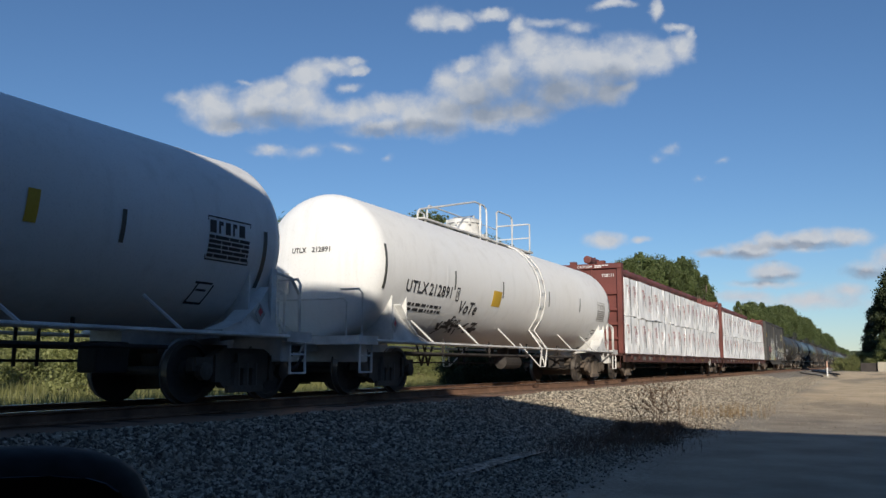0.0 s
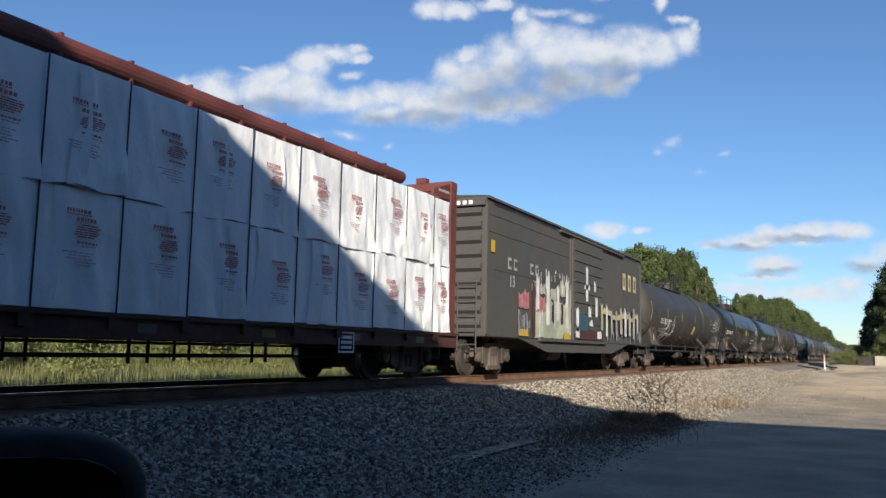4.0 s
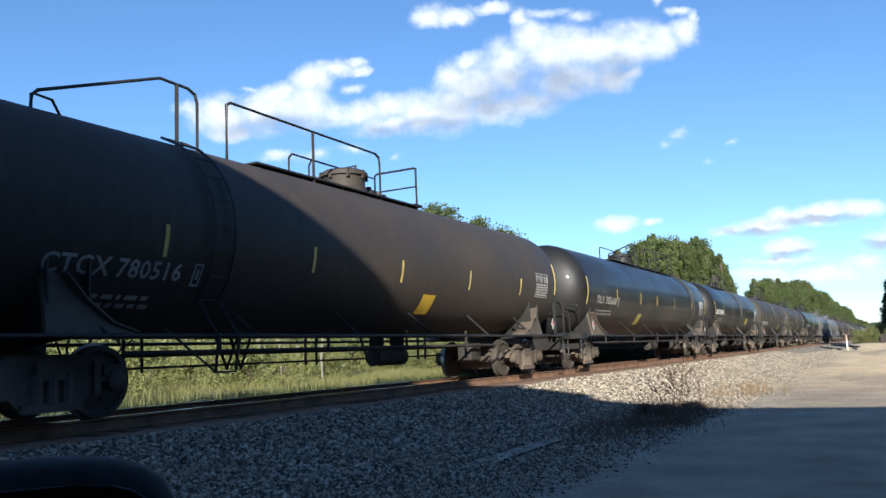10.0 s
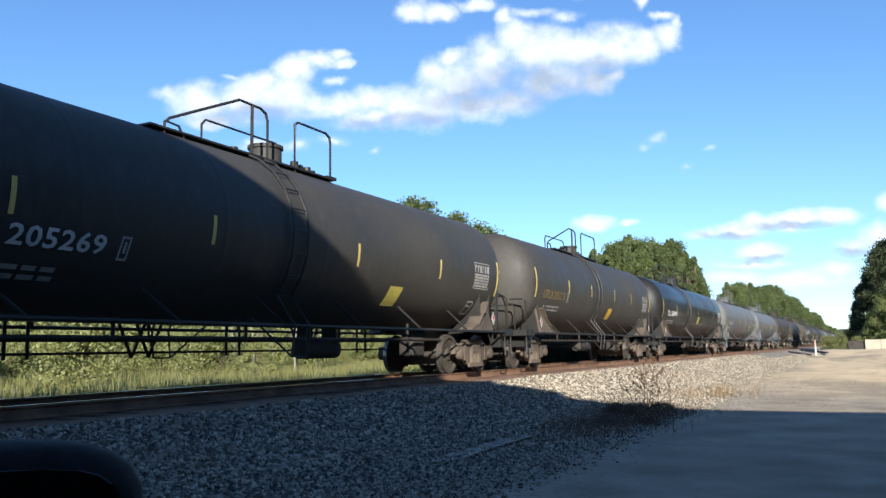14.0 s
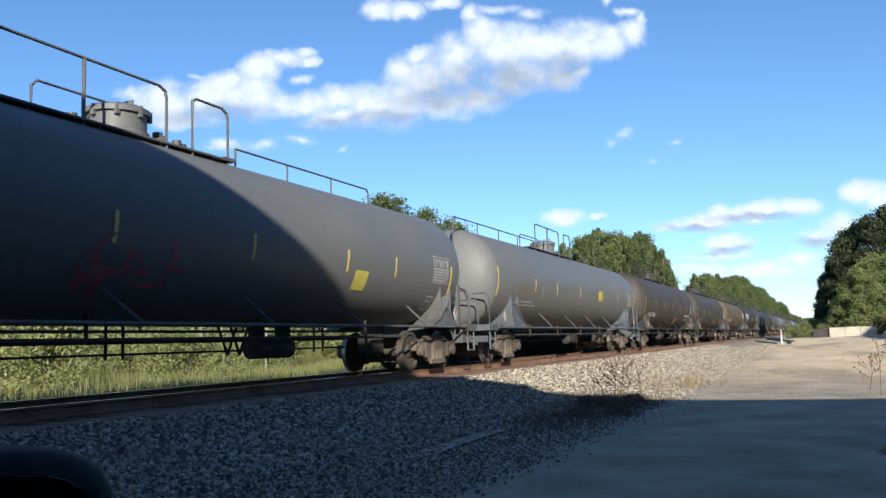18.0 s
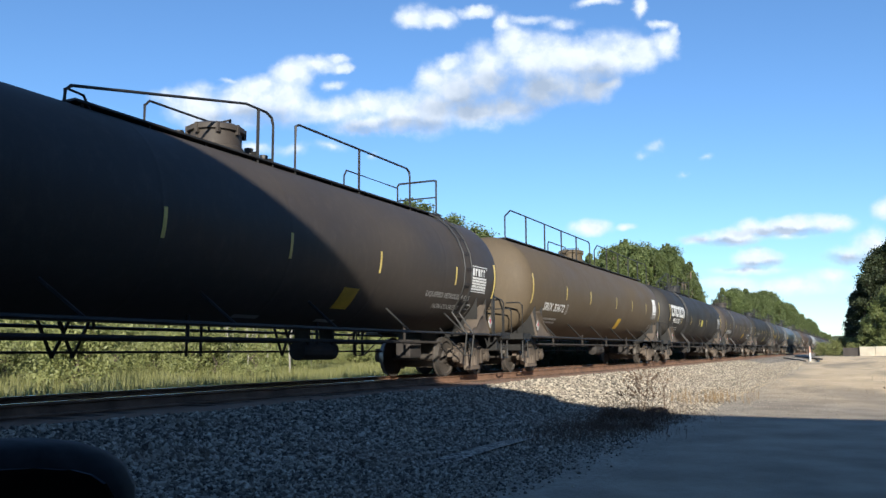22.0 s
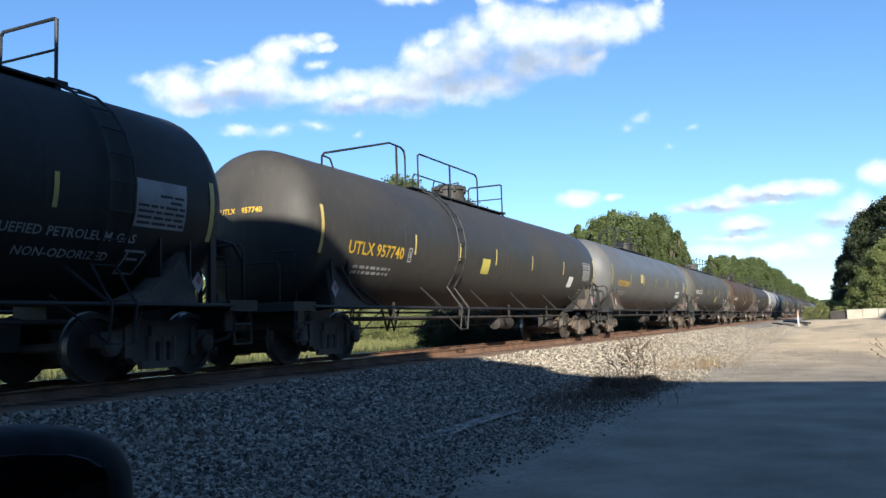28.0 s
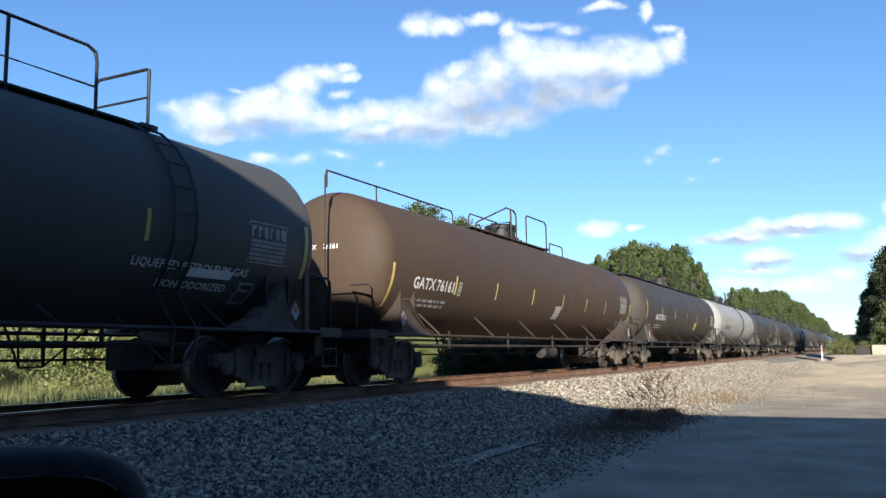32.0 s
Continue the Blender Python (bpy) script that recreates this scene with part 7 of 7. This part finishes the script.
# low clumps of dead brush: at the foot of the ballast, and at the edge of the yard
BRUSH = [crown_mesh("brush", 300 + k, 0.30, 0.42, 3200, 0.012, DARK_WEED, 0.0, 0.5)[0] for k in range(3)]
rng = random.Random(58)
for i in range(22):
    if i < 8:
        x, y, size = -3.75 + rng.gauss(0, 0.38), 15.2 + rng.gauss(0, 0.9), rng.uniform(0.6, 1.15)
    else:
        x, y, size = 1.45 - 1.1 * rng.random() ** 1.6, rng.uniform(6.2, 12.5), rng.uniform(0.35, 0.75)
    clump = tagged(new("weed_clump", BRUSH[i % 3]), "low brown clump of dead brush on the dirt", "weeds", "clumps of dead brush")
    clump.matrix_basis = pose(x, y, ground_height(x, y) - 0.03, 0, 0, rng.uniform(0, 360)) @ Matrix.Diagonal((size, size * 1.2, size * 0.8, 1))

# ---- distance ----
vs, fs = [], []
for i in range(121):
    a = radians(-60 + 1.0 * i)
    h = 11 + 4 * noise.noise((i * 0.35, 1.7, 0)) + 2.5 * noise.noise((i * 1.3, 5.2, 0))
    x, y = -760 * math.sin(a), 760 * math.cos(a)
    vs += [(x, y, -3), (x, y, h)]
    if i:
        fs.append((2 * i - 2, 2 * i, 2 * i + 1, 2 * i - 1))
far = raw("backdrop_far_woods", vs, fs, LEAF_DARK)
tagged(far, "hazy dark line of distant woods", "woods", kind="structure")


def cloud_material(name, puffs, greys, ragged):
    """Fair-weather clouds on a plain glowing sheet of distance behind everything: soft puffs with ragged edges, the
    shade of their undersides painted grey.
    """
    m, nt, b = tree_of(name)
    nt.nodes.remove(b)
    co = nt.nodes.new("ShaderNodeTexCoord")

    def warped(scale, dx, dy):
        warp = add_node(nt, "ShaderNodeTexNoise", Scale=scale, Detail=6.0, Roughness=0.58)
        nt.links.new(co.outputs["Object"], warp.inputs["Vector"])
        off = nt.nodes.new("ShaderNodeVectorMath")
        off.operation = "MULTIPLY_ADD"
        off.inputs[1].default_value, off.inputs[2].default_value = (dx, dy, 0), (-dx / 2, -dy / 2, 0)
        nt.links.new(warp.outputs["Color"], off.inputs[0])
        pos = nt.nodes.new("ShaderNodeVectorMath")
        nt.links.new(co.outputs["Object"], pos.inputs[0])
        nt.links.new(off.outputs[0], pos.inputs[1])
        return pos.outputs[0]

    def joined(pos, spots, merge):
        body = None
        for cx, cy, rx, ry, peak in spots:
            sub = nt.nodes.new("ShaderNodeVectorMath")
            sub.operation = "MULTIPLY_ADD"
            sub.inputs[1].default_value, sub.inputs[2].default_value = (1 / rx, 1 / ry, 0), (-cx / rx, -cy / ry, 0)
            nt.links.new(pos, sub.inputs[0])
            ln = nt.nodes.new("ShaderNodeVectorMath")
            ln.operation = "LENGTH"
            nt.links.new(sub.outputs[0], ln.inputs[0])
            inv = ramp(nt, ln.outputs["Value"], 0.0, 2.0, peak, 0.0)
            if body is None:
                body = inv
                continue
            mx = nt.nodes.new("ShaderNodeMath")
            mx.operation = "SMOOTH_MAX"
            mx.inputs[2].default_value = merge
            nt.links.new(body, mx.inputs[0]), nt.links.new(inv, mx.inputs[1])
            body = mx.outputs[0]
        return body
    body = joined(warped(16.0 / ragged ** 0.5, 0.046 * ragged, 0.034 * ragged), puffs, 0.45)
    det = add_node(nt, "ShaderNodeTexNoise", Scale=34.0, Detail=8.0, Roughness=0.60)
    nt.links.new(co.outputs["Object"], det.inputs["Vector"])
    tot = nt.nodes.new("ShaderNodeMath")
    tot.operation = "MULTIPLY_ADD"
    tot.inputs[1].default_value = 1.5
    nt.links.new(det.outputs["Fac"], tot.inputs[0])
    nt.links.new(body, tot.inputs[2])
    alpha = nt.nodes.new("ShaderNodeMath")
    alpha.operation = "MULTIPLY"
    nt.links.new(ramp(nt, tot.outputs[0], 1.20, 2.12), alpha.inputs[0])
    nt.links.new(ramp(nt, body, 0.42, 0.85), alpha.inputs[1])
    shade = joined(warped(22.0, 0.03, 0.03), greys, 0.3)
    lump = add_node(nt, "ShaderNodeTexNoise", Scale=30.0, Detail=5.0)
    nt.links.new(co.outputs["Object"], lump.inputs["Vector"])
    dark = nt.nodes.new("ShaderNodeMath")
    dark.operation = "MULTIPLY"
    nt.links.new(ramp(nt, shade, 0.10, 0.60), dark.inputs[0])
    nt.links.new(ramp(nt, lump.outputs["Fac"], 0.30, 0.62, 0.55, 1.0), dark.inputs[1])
    # shading of the billows, painted as blue-grey blotches
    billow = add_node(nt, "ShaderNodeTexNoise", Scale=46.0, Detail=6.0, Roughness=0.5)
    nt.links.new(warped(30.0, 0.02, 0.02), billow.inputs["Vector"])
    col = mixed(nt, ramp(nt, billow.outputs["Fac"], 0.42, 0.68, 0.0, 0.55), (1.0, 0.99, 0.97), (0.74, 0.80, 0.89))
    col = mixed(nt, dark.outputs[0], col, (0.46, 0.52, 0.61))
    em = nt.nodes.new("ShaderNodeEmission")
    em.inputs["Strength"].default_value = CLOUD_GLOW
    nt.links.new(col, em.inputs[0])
    tp = nt.nodes.new("ShaderNodeBsdfTransparent")
    mx = nt.nodes.new("ShaderNodeMixShader")
    nt.links.new(alpha.outputs[0], mx.inputs[0])
    nt.links.new(tp.outputs[0], mx.inputs[1]), nt.links.new(em.outputs[0], mx.inputs[2])
    nt.links.new(mx.outputs[0], nt.nodes["Material Output"].inputs[0])
    return m


# centre across and up, half width and half height, density; as tangents about the sheet's own middle
CLOUD_GLOW = 0.61
HIGH_PUFFS = [
    (-0.365, 0.091, 0.037, 0.0217, 1.70), (-0.313, 0.091, 0.038, 0.0230, 1.70), (-0.264, 0.095, 0.033, 0.0242, 1.70), (-0.287, 0.114, 0.028, 0.0148, 1.70),
    (-0.252, 0.127, 0.025, 0.0134, 1.70), (-0.221, 0.139, 0.025, 0.0107, 1.70), (-0.193, 0.146, 0.014, 0.0053, 1.70), (-0.185, 0.136, 0.012, 0.0060, 1.70),
    (-0.352, 0.071, 0.030, 0.0109, 1.70), (-0.223, 0.084, 0.031, 0.0135, 1.70), (-0.188, 0.083, 0.027, 0.0148, 1.70), (-0.154, 0.085, 0.027, 0.0147, 1.70),
    (-0.161, 0.064, 0.038, 0.0094, 1.70), (-0.117, 0.074, 0.034, 0.0201, 1.70), (-0.083, 0.077, 0.037, 0.0227, 1.70), (-0.080, 0.115, 0.020, 0.0199, 1.70),
    (-0.058, 0.135, 0.016, 0.0099, 1.70), (-0.058, 0.101, 0.035, 0.0265, 1.70), (-0.018, 0.120, 0.028, 0.0289, 1.70), (-0.032, 0.072, 0.037, 0.0160, 1.70),
    (0.008, 0.078, 0.035, 0.0172, 1.70), (0.013, 0.155, 0.020, 0.0222, 1.70), (0.003, 0.179, 0.012, 0.0117, 1.70), (0.042, 0.138, 0.041, 0.0274, 1.70),
    (0.088, 0.139, 0.042, 0.0234, 1.70), (0.128, 0.136, 0.035, 0.0234, 1.70), (0.160, 0.135, 0.029, 0.0169, 1.70), (0.193, 0.145, 0.016, 0.0155, 1.70),
    (0.204, 0.161, 0.006, 0.0090, 1.70), (0.062, 0.103, 0.046, 0.0210, 1.70), (0.111, 0.102, 0.026, 0.0157, 1.70), (0.131, 0.104, 0.014, 0.0092, 1.70),
    (-0.100, 0.191, 0.021, 0.0131, 1.70), (-0.070, 0.186, 0.021, 0.0098, 1.70), (-0.030, 0.197, 0.021, 0.0065, 1.70), (0.160, 0.191, 0.008, 0.0128, 1.70),
    (0.187, 0.170, 0.014, 0.0058, 1.70), (0.115, 0.200, 0.018, 0.0058, 1.70), (-0.152, 0.031, 0.009, 0.0075, 0.95), (0.180, 0.034, 0.014, 0.0080, 0.98),
    (-0.404, 0.097, 0.023, 0.0109, 1.22), (-0.201, 0.113, 0.021, 0.0060, 1.22), (-0.297, 0.040, 0.028, 0.0068, 1.22), (0.036, 0.184, 0.030, 0.0058, 1.22),
    (0.239, 0.016, 0.010, 0.0060, 0.86), (0.166, 0.024, 0.012, 0.0060, 0.84), (-0.250, 0.036, 0.030, 0.0110, 0.98), (-0.205, 0.042, 0.022, 0.0080, 0.92), (0.215, 0.000, 0.012, 0.0060, 0.84), (-0.325, 0.123, 0.015, 0.0040, 1.22), (0.075, 0.178, 0.020, 0.0078, 1.22)]
LOW_PUFFS = [
    (0.107, -0.063, 0.022, 0.0088, 1.85), (0.272, -0.078, 0.033, 0.0097, 1.85), (0.289, -0.069, 0.014, 0.0116, 1.85), (0.305, -0.071, 0.014, 0.0077, 1.85),
    (0.343, -0.066, 0.033, 0.0106, 1.85), (0.382, -0.064, 0.024, 0.0096, 1.85), (0.302, -0.104, 0.024, 0.0107, 1.85), (0.461, -0.048, 0.027, 0.0133, 1.85),
    (0.489, -0.054, 0.033, 0.0115, 1.85), (0.147, -0.063, 0.012, 0.0039, 1.42), (0.239, -0.079, 0.028, 0.0058, 1.42), (0.292, -0.118, 0.042, 0.0049, 1.42),
    (0.402, -0.102, 0.025, 0.0116, 1.42), (0.433, -0.087, 0.024, 0.0173, 1.42), (0.338, -0.137, 0.070, 0.0107, 1.42), (0.266, -0.131, 0.036, 0.0078, 1.42),
    (0.383, -0.125, 0.028, 0.0097, 1.42), (0.441, -0.146, 0.035, 0.0135, 1.42)]
HIGH_GREYS = [
    (0.042, 0.095, 0.077, 0.0222, 1.00), (0.105, 0.110, 0.036, 0.0120, 1.00), (-0.039, 0.082, 0.039, 0.0138, 1.00), (-0.127, 0.059, 0.057, 0.0078, 1.00),
    (-0.306, 0.072, 0.051, 0.0105, 1.00)]
LOW_GREYS = [
    (0.299, -0.112, 0.030, 0.0044, 1.00), (0.337, -0.073, 0.041, 0.0043, 1.00), (0.402, -0.107, 0.027, 0.0069, 1.00), (0.266, -0.084, 0.035, 0.0035, 1.00)]
CLOUD_TILT = 12.0


def cloud_pose(reach, tilt):
    """A sheet that faces the eye from a bearing of 22 degrees at that height above the horizon."""
    way = Vector((-math.sin(radians(22)) * math.cos(radians(tilt)), math.cos(radians(22)) * math.cos(radians(tilt)), math.sin(radians(tilt))))
    return look(way * reach + Vector((0, 0, EYE)), (0, 0, EYE)) @ pose(0, 0, 0, 0, 180, 0)


CLOUDS = []
for name, reach, puffs, greys, low, high, label in (("backdrop_clouds", 3000, HIGH_PUFFS, HIGH_GREYS, -0.06, 0.45, "white fair-weather clouds in a blue sky"), ("backdrop_low_clouds", 3200, LOW_PUFFS, LOW_GREYS, -0.22, 0.03, "small white clouds low over the trees")):
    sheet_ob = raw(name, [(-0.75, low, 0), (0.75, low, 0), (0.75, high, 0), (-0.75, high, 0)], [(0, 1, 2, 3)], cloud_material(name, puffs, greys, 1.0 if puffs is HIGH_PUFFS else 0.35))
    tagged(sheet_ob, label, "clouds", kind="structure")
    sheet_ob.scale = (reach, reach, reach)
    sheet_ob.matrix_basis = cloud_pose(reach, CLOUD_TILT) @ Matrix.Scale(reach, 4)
    sheet_ob.visible_shadow = False
    CLOUDS.append((sheet_ob, reach))


# ---- unseen warehouse, added behind the camera to cast the yard's shade ----
light_blocker = tagged(new("warehouse"), "unseen plain warehouse added behind the parked car to cast the shade", "warehouse")
EDGE_Y, EDGE_X = -3.0, -4.6
for x0, x1, top in ((EDGE_X, 3.6, 9.18), (3.604, 5.2, 8.85), (5.204, 6.8, 8.42), (6.804, 34.0, 7.98)):   # bays that step down
    bm = bmesh.new()
    box(bm, x0, x1, EDGE_Y - 0.3, EDGE_Y, -0.9, top - 0.3)
    box(bm, x0, x1, -30, -29.7, -0.9, top - 0.3)
    box(bm, x0, x0 + 0.3, -29.7, EDGE_Y - 0.3, -0.9, top - 0.3)
    box(bm, x1 - 0.3, x1, -29.7, EDGE_Y - 0.3, -0.9, top - 0.3)
    part("wall", bm, BRICKWORK, light_blocker)
    bm = bmesh.new()
    box(bm, x0, x1, -30.0, EDGE_Y, top - 0.297, top)
    part("roof", bm, SHEET_ROOF, light_blocker)
# unseen tall wing, added to keep sky light off the near tank sides
bm = bmesh.new()
box(bm, 24.0, 24.3, EDGE_Y + 0.01, 62, -0.9, 17.0)
box(bm, 24.3, 34, 61.7, 62, -0.9, 17.0)
box(bm, 33.7, 34, EDGE_Y + 0.01, 61.7, -0.9, 17.0)
box(bm, 24.3, 33.7, EDGE_Y + 0.01, EDGE_Y + 0.31, -0.9, 17.0)
part("wing_wall", bm, SKY_BLOCK_WALL, light_blocker, "unseen dark wall added to block sky light")
bm = bmesh.new()
box(bm, 24.0, 34.0, EDGE_Y + 0.01, 62, 17.003, 17.2)
part("wing_roof", bm, SHEET_ROOF, light_blocker)


# ---- the parked car: only its door mirror comes into view ----
def mirror_shape(bm, sx, sy, sz, m=Matrix(), power=0.62, nu=20, nv=12, cut=None):
    grid = []
    for j in range(nv + 1):
        v = math.pi * (j / nv - 0.5)
        row = []
        for i in range(nu):
            u = 2 * math.pi * i / nu
            def pw(c):
                return math.copysign(abs(c) ** power, c)
            p = Vector((sx * pw(math.cos(v)) * pw(math.cos(u)), sy * pw(math.cos(v)) * pw(math.sin(u)), sz * pw(math.sin(v))))
            row.append(bm.verts.new(m @ p))
        grid.append(row)
    for j in range(nv):
        for i in range(nu):
            bm.faces.new((grid[j][i], grid[j][(i + 1) % nu], grid[j + 1][(i + 1) % nu], grid[j + 1][i]))
    bmesh.ops.remove_doubles(bm, verts=bm.verts, dist=1e-5)
    bmesh.ops.recalc_face_normals(bm, faces=bm.faces)


auto = tagged(new("parked_car"), "dark parked car with a black door mirror", "car")
auto.matrix_basis = pose(0.2, -0.3, -0.62)
bm = bbox_bevel(-0.62, 0.75, -2.1, 1.35, 0.28, 0.74, 0.10, 3)
part("body", bm, CAR_PAINT, auto, smooth=True)
bm = bbox_bevel(-0.60, 0.73, 1.30, 2.15, 0.30, 0.66, 0.12, 4)
part("hood", bm, CAR_PAINT, auto, smooth=True)
for y in (2.16, -2.18):
    bm = bbox_bevel(-0.60, 0.73, y - 0.06, y + 0.08, 0.26, 0.46, 0.05, 2)
    part("bumper", bm, PLASTIC_BLACK, auto)
for x in (-0.45, 0.58):
    bm = bbox_bevel(x - 0.13, x + 0.13, 2.08, 2.17, 0.48, 0.60, 0.03, 2)
    part("headlamp", bm, WHITE_PAINT, auto, "clear headlamp")
for x in (-0.635, 0.755):
    bm = bbox_bevel(x - 0.012, x + 0.012, -0.45, 0.62, 0.34, 0.71, 0.01, 1)
    door = part("door", bm, CAR_PAINT, auto)
    bm = bbox_bevel(x - 0.03, x + 0.03, -0.36, -0.20, 0.60, 0.635, 0.008, 1)
    part("handle", bm, PLASTIC_BLACK, door)
for x in (-0.55, 0.68):
    for y in (-1.35, 1.35):
        bm = bmesh.new()
        lathe(bm, [(x - 0.1, 0.2), (x - 0.1, 0.3), (x - 0.07, 0.32), (x + 0.07, 0.32), (x + 0.1, 0.3), (x + 0.1, 0.2)], 20, "X", (0, y, 0.32))
        wheel = part("wheel", bm, PLASTIC_BLACK, auto)
        bm = bmesh.new()
        o = 0.085 if x > 0 else -0.085
        lathe(bm, [(x + o * 0.9, 0.205), (x + o * 1.2, 0.19), (x + o * 1.25, 0.06), (x + o * 1.4, 0.0001)], 16, "X", (0, y, 0.32))
        part("rim", bm, TREAD, wheel)
MIRROR_AT = (-0.902, 0.800, 1.052)
bm = bmesh.new()
mirror_shape(bm, 0.150, 0.055, 0.082, pose(*MIRROR_AT, 0, 0, 53))
mirror = part("side_mirror", bm, PLASTIC_BLACK, auto, "black door mirror housing", smooth=True)
bm = bmesh.new()
mirror_shape(bm, 0.125, 0.004, 0.062, pose(*MIRROR_AT, 0, 0, 53) @ pose(0, -0.054, 0), 0.5)
part("mirror_glass", bm, MIRROR_GLASS, mirror)
bm = bmesh.new()
tube(bm, [(MIRROR_AT[0] + 0.02, MIRROR_AT[1], MIRROR_AT[2] - 0.04), (-0.60, 0.80, 0.92), (-0.56, 0.78, 0.68)], 0.03, 8)
part("mirror_arm", bm, PLASTIC_BLACK, mirror)


# ---- what moves ----
def motions():
    high, reach = CLOUDS[0]
    walk(high, [(t, cloud_pose(reach, CLOUD_TILT + 0.028 * (23.0 - t))) for t in (0.0, 8.0, 16.0, 24.0, 32.0)])
    times = [0.0, 4.0, 8.0, 12.0, 16.0, 20.0, 24.0, 28.0, 32.0]
    for car, mid in CARS:
        walk(car, [(t, pose(TRACK, mid - SPEED * t, 0)) for t in times])
    for bun, s, side, z, jut in BUNDLES:
        turn = 0 if side > 0 else 180
        walk(bun, [(t, pose(TRACK + side * (1.37 + jut), s - SPEED * t, z, 0, 0, turn)) for t in times])
    step = math.degrees(SPEED / FPS / WHEEL_R)
    for ws, y, s in WHEELSETS:
        first = max(0, int((s - 62) / SPEED * FPS))
        last = min(960, int((s + 4) / SPEED * FPS))
        if first >= last:
            continue
        rows = [(0.0, pose(0, y, WHEEL_R))] if first > 0 else []
        ang = 0.0
        for f in range(first, last + 1):
            rows.append((f / FPS, pose(0, y, WHEEL_R, ang % 360)))
            ang += step
        if last < 960:
            rows.append((32.0, rows[-1][1]))
        walk(ws, rows)


motions()
